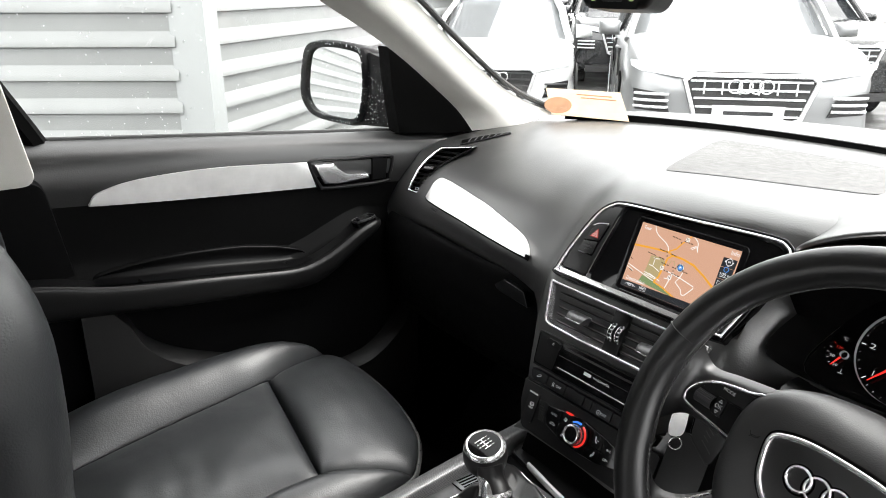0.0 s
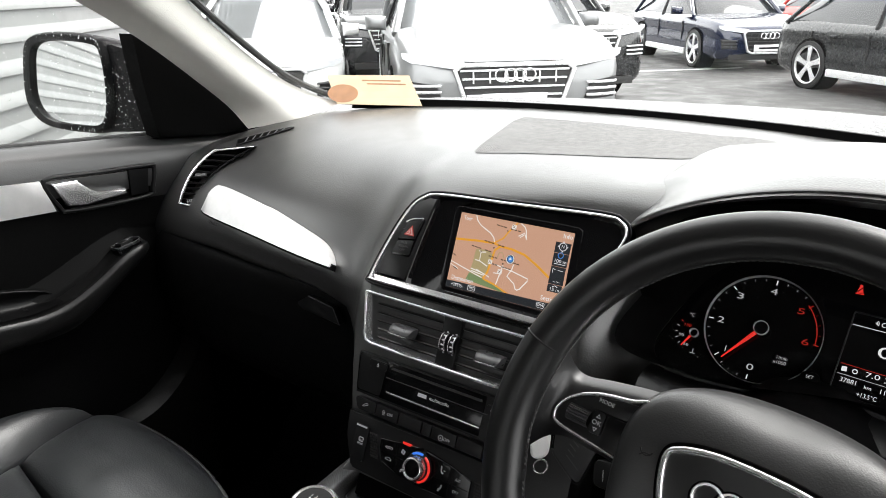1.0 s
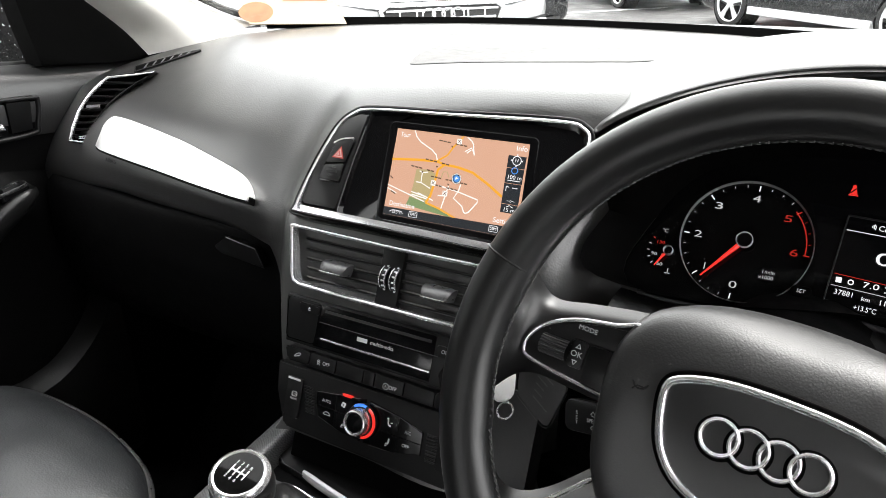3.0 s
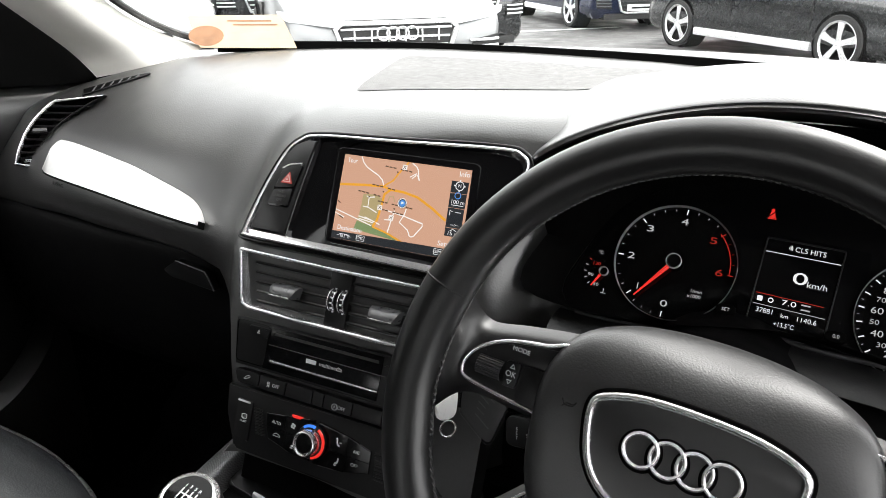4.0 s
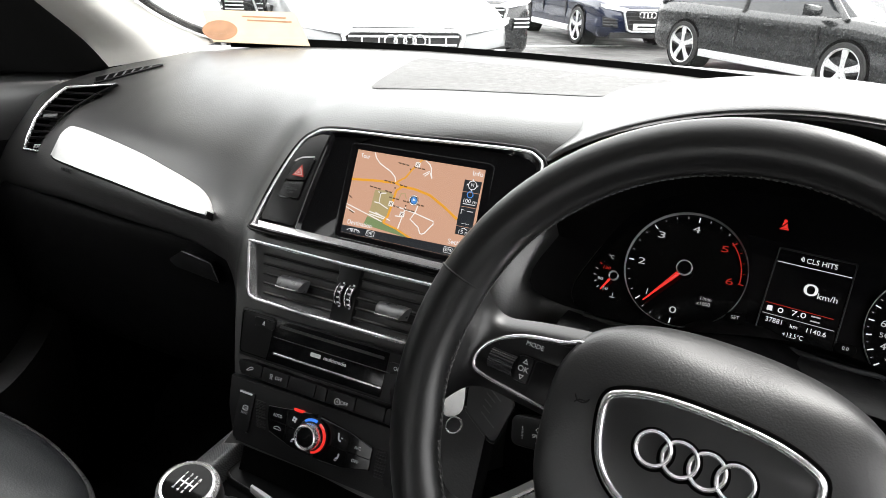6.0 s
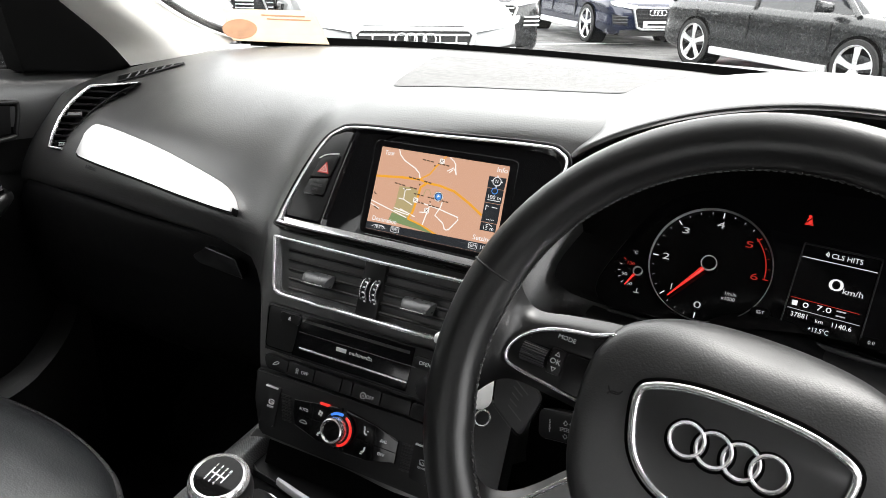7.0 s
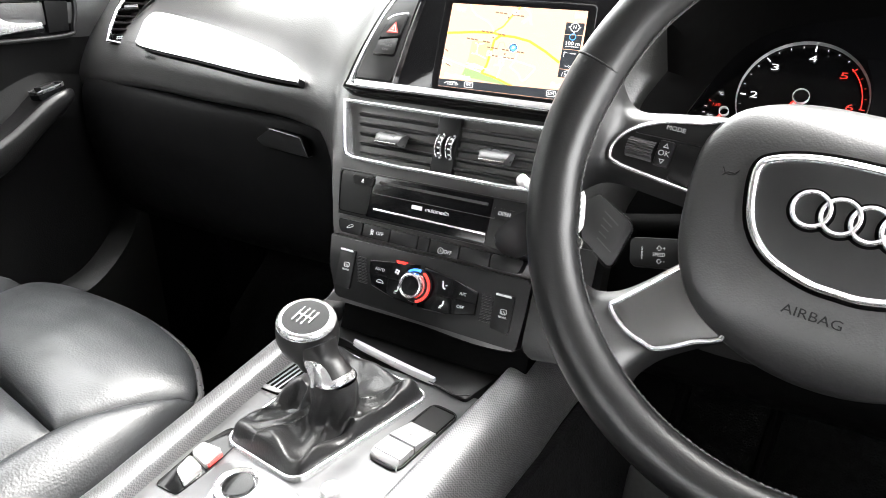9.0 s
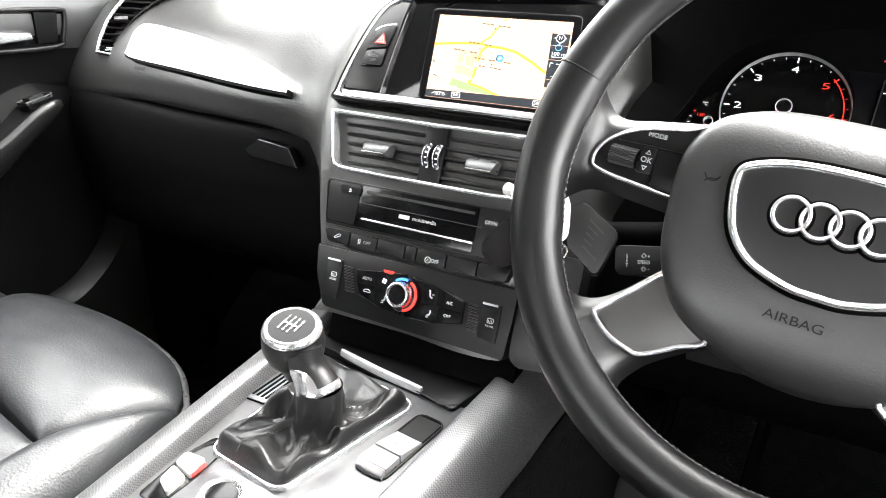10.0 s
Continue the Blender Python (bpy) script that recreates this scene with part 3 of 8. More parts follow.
AL = spline([(-0.60, 0.905), (-0.40, 0.885), (-0.239, 0.868), (-0.1155, 0.855), (-0.045, 0.852), (0.005, 0.870), (0.058, 0.905), (0.100, 0.928), (0.118, 0.936)], 6)


def on(line, y):
    return float(np.interp(y, [p[0] for p in line], [p[1] for p in line]))


bm = B()
rows = []
for y in np.concatenate([np.linspace(-0.60, 0.09, 46), np.linspace(0.095, 0.124, 8)]):
    t_, l_ = on(AT, y), on(AL, y)
    k = math.sqrt(max(0.0, 1 - max(0.0, (y - 0.085) / 0.040) ** 2))
    out = 0.010 * min(1.0, max(0.0, (-0.30 - y) / 0.2))
    m_ = (t_ + l_) / 2
    rows.append([(-0.700 + (x + 0.700 - out) * k, y, m_ + (z - m_) * (0.35 + 0.65 * k)) for x, z in spline([(-0.700, t_ + 0.010), (-0.684, t_ + 0.003), (-0.662, t_ - 0.002), (-0.650, t_ + 0.001), (-0.6455, t_ - 0.001), (-0.6425, t_ - 0.007), (-0.643, m_), (-0.650, l_ + 0.006), (-0.668, l_ - 0.006), (-0.700, l_ - 0.014)], 3)])
vs = sheet(bm, rows)
bm.faces.new(vs[-1])
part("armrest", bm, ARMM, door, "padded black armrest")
CT = spline([(-0.430, 0.940), (-0.406, 0.9500), (-0.312, 0.9565), (-0.1945, 0.9490), (-0.131, 0.9385), (-0.065, 0.9205), (-0.036, 0.9020)], 6)
bm = B()
rows = []
for y in np.linspace(-0.425, -0.040, 30):
    c_, t_ = on(CT, y), on(AT, y)
    rows.append([(x, y, z) for x, z in spline([(-0.6900, c_ + 0.003), (-0.6840, c_ - 0.001), (-0.6890, c_ - 0.40 * (c_ - t_)), (-0.6830, t_ + 0.25 * (c_ - t_)), (-0.664, t_ + 0.001)], 4)])
sheet(bm, rows)
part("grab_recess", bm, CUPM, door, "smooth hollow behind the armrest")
MSW = basis((-0.667, 0.078, 0.9600), (1, 0, 0.12), (0, 1, 0.16))
sw_o = rounded([(-0.016, -0.022), (0.012, -0.024), (0.016, 0.012), (0.006, 0.024), (-0.016, 0.022)], 0.006, 5)
bm = B()
prism(bm, sw_o, MSW, -0.012, 0.0, 0.001)
sw = part("window_switch", bm, PIANO, door)
bm = B()
frame_ring(bm, sw_o, shrink(sw_o, 0.0012), MSW, -0.004, 0.0012, 0.0004)
part("switch_edge", bm, TABM, sw)
bm = B()
box(bm, (0.0, -0.003, 0.002), (0.017, 0.022, 0.005), MSW, 0.0015)
part("switch_key", bm, SATIN, sw)
for pts in (((-0.008, -0.0135), (0.008, -0.0135), (0.008, 0.0)), ((-0.004, 0.003), (0.004, 0.003))):
    bm = B()
    strip(bm, pts, 0.0014, MSW, 0.0049)
    part("switch_mark", bm, CHROME, sw)
# lower pocket
bm = B()
rows = []
edge = spline([(-0.455, 0.940), (-0.430, 0.920), (-0.385, 0.862), (-0.360, 0.812), (-0.317, 0.771), (-0.228, 0.7275), (-0.100, 0.682), (0.010, 0.642), (0.060, 0.641), (0.100, 0.652), (0.145, 0.680), (0.178, 0.715), (0.194, 0.757), (0.206, 0.800)], 5)
for y, z in edge:
    rows.append([(-0.712, y, z + 0.01), (-0.690, y, z + 0.006), (-0.672, y, z - 0.01), (-0.668, y, z - 0.06), (-0.67, y, 0.44), (-0.70, y, 0.40)])
sheet(bm, rows)
thick(bm, -0.012)
part("door_pocket", bm, BINM, door, "moulded lower bin")
# mirror triangle
bm = B()
MT = basis((-0.705, 0, 0), (0, 1, 0), (0, 0, 1))
tri_o = spline([(0.165, 1.285), (0.172, 1.20), (0.187, 1.112)], 4) + spline([(0.30, 1.100), (0.390, 1.102), (0.385, 1.150), (0.32, 1.20), (0.22, 1.262)], 4)
prism(bm, tri_o[::1], MT, -0.03, 0.008, 0.004)
part("mirror_triangle", bm, VOID, door, "matt black corner cover")

# ---- door mirror ----
mirror = thing("door_mirror", (-0.80, 0.27, 1.1), "black door mirror wet with rain", "car mirror")
MM = basis((-0.949, 0.190, 1.186), (0.985, 0.10, 0.0), (0.0, 0.12, 1))
outl = [(0.098 - (0.098 - p[0]) * 1.36, p[1] * 1.07 + 0.005) for p in spline([(-0.088, -0.045), (-0.092, 0.02), (-0.080, 0.068), (-0.03, 0.082), (0.06, 0.078), (0.088, 0.06), (0.098, -0.02), (0.085, -0.075), (0.03, -0.085), (-0.05, -0.08)][::-1], 5, True)]
bm = B()
rows = []
for s, w in ((0.97, 0.004), (1.0, 0.0), (1.03, -0.012), (1.0, -0.05), (0.85, -0.085), (0.5, -0.11), (0.1, -0.118)):
    rows.append([MM @ V(p[0] * s, p[1] * s, w) for p in outl])
vs = sheet(bm, rows, False, True)
bm.faces.new(vs[-1])
inn = [MM @ V(p[0] * 0.875 + 0.006, p[1] * 0.86, 0.004) for p in outl]
inb = [MM @ V(p[0] * 0.875 + 0.006, p[1] * 0.86, -0.008) for p in outl]
iv = [bm.verts.new(p) for p in inn]
ib = [bm.verts.new(p) for p in inb]
k = len(iv)
for i in range(k):
    j = (i + 1) % k
    bm.faces.new((vs[0][i], vs[0][j], iv[j], iv[i]))
    bm.faces.new((iv[i], iv[j], ib[j], ib[i]))
bm.faces.new(ib)
part("housing", bm, WETSHELL, mirror)
bm = B()
prism(bm, [(p[0] * 0.865 + 0.006, p[1] * 0.85) for p in outl], MM, -0.007, -0.003)
part("mirror_glass", bm, MIRROR, mirror, "rain-spotted mirror glass")
bm = B()
prism(bm, rounded([(0.070, -0.082), (0.235, -0.068), (0.240, 0.030), (0.165, 0.064), (0.070, 0.080)], 0.02, 5), MM, -0.095, -0.008, 0.018, 4)
part("mirror_arm", bm, WETSHELL, mirror)
bm = B()
tube(bm, spline([(-0.90, 0.27, 1.125), (-0.82, 0.285, 1.118), (-0.74, 0.28, 1.112)], 5), 0.004, 8)
part("trim_line", bm, CHROME, mirror)

# rain on the side window, the mirror and the windscreen corner
rng = random.Random(7)


def drops(n, place, name, parent, r0, r1):
    bm = B()
    for _ in range(n):
        c, nrm = place(rng.random(), rng.random())
        r = r0 + (r1 - r0) * rng.random() ** 3
        t = Vector(nrm).normalized()
        a = t.orthogonal().normalized()
        m = basis(c, a, t.cross(a))
        prof = [(r, 0), (r * 0.8, r * 0.35), (r * 0.35, r * 0.55), (0, r * 0.6)]
        rows = [[m @ V(q * math.cos(k * 1.0472), q * math.sin(k * 1.0472), h) for k in range(6)] for q, h in prof[:3]]
        vs = sheet(bm, rows, False, True)
        top = bm.verts.new(m @ V(0, 0, r * 0.6))
        for k in range(6):
            bm.faces.new((vs[2][k], vs[2][(k + 1) % 6], top))
    ob = part(name, bm, DROP, parent, "scattered rain drops", 180)
    ob["kind"] = "stuff"
    return ob


drops(420, lambda a, b: ((-0.744 + 0.042 * b, -0.45 + 0.62 * a - 0.1 * b, 1.12 + 0.28 * b), (-1, 0, 0.1)), "rain_drops", door, 0.0004, 0.0013)
drops(150, lambda a, b: (MM @ V(0.080 + 0.150 * a, -0.07 + 0.125 * b, -0.0075), MM.to_3x3() @ V(0, 0, 1)), "rain_drops", mirror, 0.0005, 0.0016)
drops(70, lambda a, b: (MM @ V((a - 0.5) * 0.165, (b - 0.5) * 0.145, -0.0025), MM.to_3x3() @ V(0, 0, 1)), "rain_drops", mirror, 0.0004, 0.0016)
drops(170, lambda a, b: (MM @ V(*(Vector(outl[int(a * len(outl)) % len(outl)]) * (0.93 + 0.06 * b)), 0.004), MM.to_3x3() @ V(0, 0, 1)), "rain_drops", mirror, 0.0004, 0.0014)

# ---- dashboard ----
dash = thing("dashboard", (0, 0.25, 0.9), "black soft-grained dashboard with metal inlays", "dashboard")


def ws_y(x):
    return 0.603 - 0.55 * x * x


def sp(z):
    return 0.4528 * (z - 0.85) + 0.004


ST = {
    -0.70: [(0.30, 1.08), (0.29, 1.085), (0.275, 1.082), (0.26, 1.078), (0.235, 1.068), (0.21, 1.045), (0.185, 1.02), (0.165, 0.99), (0.155, 0.965), (0.16, 0.94), (0.20, 0.92)],
    -0.64: [(0.36, 1.108), (0.33, 1.110), (0.30, 1.106), (0.27, 1.101), (0.24, 1.094), (0.215, 1.076), (0.185, 1.042), (0.160, 1.008), (0.150, 0.975), (0.16, 0.945), (0.22, 0.93)],
    -0.54: [(ws_y(0.54), 1.136), (0.40, 1.135), (0.35, 1.127), (0.30, 1.113), (0.255, 1.094), (0.210, 1.074), (0.174, 1.050), (0.144, 1.013), (0.136, 0.985), (0.145, 0.96), (0.22, 0.95)],
    -0.40: [(ws_y(0.40), 1.146), (0.455, 1.147), (0.39, 1.142), (0.33, 1.131), (0.27, 1.113), (0.215, 1.088), (0.164, 1.058), (0.128, 1.013), (0.120, 0.985), (0.13, 0.96), (0.22, 0.95)],
    -0.26: [(ws_y(0.26), 1.149), (0.50, 1.151), (0.42, 1.147), (0.34, 1.139), (0.27, 1.126), (0.203, 1.098), (0.156, 1.063), (0.111, 1.009), (0.104, 0.985), (0.12, 0.96), (0.22, 0.95)],
    -0.185: [(ws_y(0.185), 1.150), (0.52, 1.152), (0.43, 1.149), (0.335, 1.144), (0.26, 1.134), (0.195, 1.110), (0.145, 1.072), (0.094, 1.018), (0.085, 0.98), (0.105, 0.95), (0.20, 0.92)],
    -0.155: [(ws_y(0.155), 1.150), (0.525, 1.152), (0.43, 1.150), (0.335, 1.146), (0.26, 1.136), (0.195, 1.115), (0.145, 1.078), (sp(1.022) + 0.008, 1.022), (sp(0.97) + 0.012, 0.97), (sp(0.91) + 0.03, 0.91), (sp(0.82) + 0.07, 0.82)],
    -0.138: [(ws_y(0.138), 1.150), (0.53, 1.152), (0.43, 1.150), (0.335, 1.147), (0.26, 1.138), (0.192, 1.119), (0.142, 1.084), (sp(1.022), 1.022), (sp(0.96), 0.96), (sp(0.89), 0.89), (sp(0.81) + 0.01, 0.81)],
    -0.11: [(ws_y(0.11), 1.150), (0.53, 1.152), (0.43, 1.150), (0.335, 1.148), (0.25, 1.140), (0.185, 1.122), (0.140, 1.088), (sp(1.022) + 0.002, 1.022), (sp(0.96) + 0.003, 0.96), (sp(0.89) + 0.003, 0.89), (sp(0.812) + 0.003, 0.812)],
    0.0: [(ws_y(0.0), 1.150), (0.53, 1.153), (0.43, 1.151), (0.335, 1.149), (0.24, 1.144), (0.180, 1.130), (0.150, 1.096), (sp(1.022) + 0.003, 1.022), (sp(0.96) + 0.003, 0.96), (sp(0.89) + 0.003, 0.89), (sp(0.812) + 0.003, 0.812)],
    0.11: [(ws_y(0.11), 1.150), (0.53, 1.153), (0.43, 1.151), (0.335, 1.149), (0.24, 1.146), (0.185, 1.137), (0.158, 1.104), (sp(1.022) + 0.003, 1.022), (sp(0.96) + 0.003, 0.96), (sp(0.89) + 0.003, 0.89), (sp(0.812) + 0.003, 0.812)],
    0.15: [(ws_y(0.15), 1.150), (0.53, 1.153), (0.43, 1.151), (0.335, 1.149), (0.24, 1.147), (0.185, 1.140), (0.155, 1.105), (sp(1.022), 1.022), (sp(0.96) + 0.006, 0.96), (sp(0.89) + 0.03, 0.89), (sp(0.81) + 0.09, 0.81)],
    0.19: [(ws_y(0.19), 1.150), (0.53, 1.154), (0.43, 1.154), (0.335, 1.153), (0.24, 1.150), (0.185, 1.137), (0.165, 1.10), (0.13, 1.02), (0.11, 0.96), (0.11, 0.90), (0.14, 0.80)],
    0.26: [(ws_y(0.26), 1.150), (0.51, 1.153), (0.43, 1.152), (0.335, 1.150), (0.25, 1.146), (0.205, 1.130), (0.195, 1.09), (0.17, 1.02), (0.12, 0.95), (0.08, 0.88), (0.10, 0.80)],
    0.40: [(ws_y(0.40), 1.150), (0.47, 1.151), (0.40, 1.150), (0.32, 1.146), (0.26, 1.142), (0.225, 1.13), (0.21, 1.09), (0.18, 1.02), (0.12, 0.95), (0.08, 0.88), (0.10, 0.80)],
    0.55: [(ws_y(0.52), 1.145), (0.40, 1.147), (0.36, 1.146), (0.31, 1.142), (0.26, 1.138), (0.225, 1.12), (0.20, 1.08), (0.17, 1.02), (0.12, 0.95), (0.08, 0.88), (0.10, 0.80)],
    0.70: [(0.30, 1.10), (0.29, 1.105), (0.28, 1.104), (0.26, 1.10), (0.24, 1.09), (0.21, 1.07), (0.185, 1.04), (0.165, 1.00), (0.15, 0.95), (0.12, 0.88), (0.14, 0.80)],
}
xs = sorted(ST)
prof = {x: spline(ST[x], 4) for x in xs}
rows = []
for i in range(len(xs) - 1):
    a, b = xs[i], xs[i + 1]
    n = max(2, int((b - a) / 0.012))
    pa, pd = xs[max(i - 1, 0)], xs[min(i + 2, len(xs) - 1)]
    for k in range(n + (1 if i == len(xs) - 2 else 0)):
        t = k / n
        x = a + (b - a) * t
        row = []
        for j in range(len(prof[a])):
            p, q = prof[a][j], prof[b][j]
            ma = (q - prof[pa][j]) / (b - pa) * (b - a)
            mb = (prof[pd][j] - p) / (pd - a) * (b - a)
            ma, mb = ma * 0.6, mb * 0.6
            h = (2 * t ** 3 - 3 * t * t + 1) * p + (t ** 3 - 2 * t * t + t) * ma + (-2 * t ** 3 + 3 * t * t) * q + (t ** 3 - t * t) * mb
            row.append((x, h[0], h[1]))
        rows.append(row)
for _ in range(10):
    new_rows = [list(r) for r in rows]
    for i in range(1, len(rows) - 1):
        if -0.66 < rows[i][0][0] < -0.185:
            for j in range(len(rows[i])):
                a, b, c = rows[i - 1][j], rows[i][j], rows[i + 1][j]
                new_rows[i][j] = (b[0], (a[1] + 2 * b[1] + c[1]) / 4, (a[2] + 2 * b[2] + c[2]) / 4)
    rows = new_rows
rows = [[(p[0] + (0.036 * min(1.0, max(0.0, (0.965 - p[2]) / 0.14)) * min(1.0, max(0.0, (-0.10 - p[0]) / 0.035)) if -0.20 < p[0] < -0.10 else 0.0), p[1], p[2]) for p in r] for r in rows]
rows = [[(p[0], p[1] + (0.030 * min(1.0, max(0.0, (0.150 - abs(p[0] - 0.022)) / 0.02)) if 1.026 < p[2] < 1.098 and p[1] < 0.185 and -0.100 < p[0] < 0.146 else 0.0), p[2]) for p in r] for r in rows]
DASH_ROWS = rows


def dash_top(x, y):
    """Height of the dashboard's top at a place."""
    near = sorted(DASH_ROWS, key=lambda q: abs(q[0][0] - x))[:2]
    zs = []
    for r in near:
        k = [p for p in r if p[2] > 1.06]
        zs.append(float(np.interp(y, [p[1] for p in k][::-1], [p[2] for p in k][::-1])))
    xa, xb = near[0][0][0], near[1][0][0]
    t = 0.0 if xa == xb else min(1.0, max(0.0, (x - xa) / (xb - xa)))
    return zs[0] + (zs[1] - zs[0]) * t


bm = B()
sheet(bm, rows)
thick(bm, -0.012)
part("dash_body", bm, DASH, dash)
# lower dash: glovebox
bm = B()
gb = []
for x in np.linspace(-0.68, -0.17, 12):
    e = 0.02 * abs((x + 0.42) / 0.25) ** 2
    gb.append([(x, y + e * 0.5, z) for y, z in spline([(0.20, 0.970), (0.150, 0.962), (0.130, 0.945), (0.124, 0.90), (0.126, 0.86), (0.15, 0.76), (0.24, 0.70), (0.40, 0.66)], 4)])
sheet(bm, gb)
thick(bm, -0.01)
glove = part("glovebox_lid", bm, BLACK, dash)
MG = basis((-0.252, 0.1215, 0.921), (1, -0.10, 0), (0, 0.03, 1))
hl = rounded([(-0.069, 0.0), (-0.056, -0.0065), (0.027, -0.008), (0.014, 0.016), (-0.040, 0.019)], 0.004, 3)
bm = B()
prism(bm, hl, MG, -0.006, 0.002, 0.001)
latch = part("glovebox_latch", bm, SATIN, glove)
bm = B()
tube(bm, [MG @ V(*p, 0.003) for p in ((-0.040, 0.0185), (0.013, 0.0155), (0.026, -0.007))], 0.0008, 6)
part("latch_edge", bm, TABM, latch)
# side inlay
MI = basis((-0.506, 0.156, 1.057), Vector((-0.204, 0.09, 1.013)) - Vector((-0.518, 0.133, 1.02)), Vector((-0.506, 0.156, 1.057)) - Vector((-0.518, 0.133, 1.02)))
inv = MI.inverted()
top = [(-0.5245, 0.1527, 1.0485), (-0.5104, 0.158, 1.0593), (-0.494, 0.1571, 1.0615), (-0.4569, 0.1516, 1.0605), (-0.3788, 0.138, 1.0550), (-0.3251, 0.127, 1.0485), (-0.2628, 0.114, 1.0395), (-0.2379, 0.1074, 1.0335), (-0.22, 0.1005, 1.0259), (-0.2073, 0.093, 1.0169)]
bot = [(-0.2068, 0.0892, 1.0113), (-0.2454, 0.094, 1.0114), (-0.3138, 0.1034, 1.0129), (-0.3903, 0.1146, 1.0157), (-0.4749, 0.1266, 1.0182), (-0.5187, 0.1335, 1.0207), (-0.5282, 0.1374, 1.0248)]
o2 = [tuple(inv @ Vector(tuple(p)))[:2] for p in spline(top, 5)] + [tuple(inv @ Vector(tuple(p)))[:2] for p in spline(bot, 5)]
bm = B()
prism(bm, o2[::-1], MI, -0.012, 0.006, 0.0015)
part("inlay", bm, ALU, dash, "brushed aluminium inlay")
bm = B()
prism(bm, [(p[0] * 1.012 - 0.002, p[1] * 1.06) for p in o2][::-1], MI, -0.02, 0.003)
part("inlay_gap", bm, BLACK, dash)
words("lettering", "AIRBAG", basis((-0.505, 0.1375, 1.006), (0.96, -0.12, -0.02), (0.08, 0.3, 0.95)), 0, 0, 0.0075, SATIN, dash, 0.0035)
# side air vent
MV = basis((-0.570, 0.193, 1.062), (0.74, 0.67, 0.015), Vector((0.646, -0.723, 0.245)).cross(Vector((0.74, 0.67, 0.015))))
vo = [(-0.0600, -0.0425), (-0.0535, -0.0242), (-0.0414, -0.0011), (-0.0310, 0.0125), (-0.0224, 0.0217), (-0.0100, 0.0325), (0.0047, 0.0428), (0.0382, 0.0437), (0.0690, 0.0446), (0.0396, 0.0300), (0.0240, 0.0210), (0.0097, 0.0117), (-0.0010, 0.0035), (-0.0102, -0.0053), (-0.0190, -0.0160), (-0.0249, -0.0254), (-0.0345, -0.0440), (-0.0413, -0.0478)][::-1]
bm = B()
prism(bm, vo, MV, -0.04, -0.016)
vent = part("side_vent", bm, VOID, dash)
bm = B()
frame_ring(bm, shrink(vo, -0.0016), shrink(vo, 0.0008), MV, -0.03, 0.0005, 0.0006)
part("vent_lip", bm, SATIN, vent)
bm = B()
edge_o = [vo[i] for i in (2, 1, 0, 17, 16, 15, 14, 13, 12, 11, 10, 9)]
edge_w = [0.0012, 0.0022, 0.0030, 0.0036, 0.0036, 0.0036, 0.0036, 0.0036, 0.0036, 0.0034, 0.0026, 0.0012]
rows = []
for k, (p, wd) in enumerate(zip(edge_o, edge_w)):
    a, b = Vector(edge_o[max(k - 1, 0)]), Vector(edge_o[min(k + 1, len(edge_o) - 1)])
    t = (b - a).normalized()
    nn = Vector((t.y, -t.x)) if k > 2 else Vector((t.y, -t.x))
    if nn.dot(Vector((0.01, 0.0)) - Vector(p)) < 0:
        nn = -nn
    q = Vector(p) + nn * wd
    rows.append([MV @ V(p[0], p[1], -0.004), MV @ V(p[0], p[1], 0.0022), MV @ V((p[0] + q.x) / 2, (p[1] + q.y) / 2, 0.0030), MV @ V(q.x, q.y, 0.0022), MV @ V(q.x, q.y, -0.004)])
sheet(bm, rows)
part("vent_surround", bm, CHROME, vent, "satin chrome edge")
for k in range(9):
    v0 = -0.0350 + 0.0088 * k
    cutx = [a[0] + (b[0] - a[0]) * (v0 - a[1]) / (b[1] - a[1]) for a, b in zip(vo, vo[1:] + vo[:1]) if (a[1] - v0) * (b[1] - v0) < 0]
    x0, x1 = min(cutx) + 0.003, max(cutx) - 0.0012
    bm = B()
    sheet(bm, [[MV @ V(x, v0 + dv - 0.10 * (x - x0), w) for dv, w in ((0.0012, -0.014), (0.0016, -0.004), (0.0006, -0.0015), (-0.0012, -0.0015), (-0.0020, -0.004), (-0.0024, -0.014))] for x in np.linspace(x0, x1, 4)])
    part("slat", bm, SATIN, vent)
bm = B()
sheet(bm, [[MV @ V(x, 0.0020 + dv, w) for dv, w in ((0.004, -0.004), (0.0025, 0.004), (-0.001, 0.006), (-0.003, 0.005), (-0.003, -0.003))] for x in (-0.0285, -0.0275, -0.0120, -0.0100)])
part("vent_tab", bm, TABM, vent, "grey thumb tab")
bm = B()
prism(bm, rounded([(-0.0535, -0.0425), (-0.0360, -0.0440), (-0.0310, -0.0360), (-0.0490, -0.0330)], 0.002), MV, -0.012, 0.0, 0.001)
vw = part("vent_wheel", bm, PIANO, vent)
bm = B()
for j in range(2):
    box(bm, (-0.0425 + 0.001 * j, -0.0405 + 0.0032 * j, 0.0004), (0.0085, 0.0009, 0.0006), MV)
for j in range(3):
    box(bm, (-0.0445 + 0.0026 * j, -0.0388, 0.0004), (0.0009, 0.0009, 0.0006), MV)
part("vent_mark", bm, GREYPRINT, vw)
# defroster vent let into the top at the pillar
DA, DB = Vector((-0.588, 0.262)), Vector((-0.518, 0.330))
dn = Vector((-(DB - DA).y, (DB - DA).x)).normalized()


def slot(s, q):
    """A place on the slot: s along it, q across."""
    wd = 0.016 * (1 - s ** 3) + 0.001
    p = DA.lerp(DB, s) + dn * (wd * (q - 0.35))
    return p.x, p.y


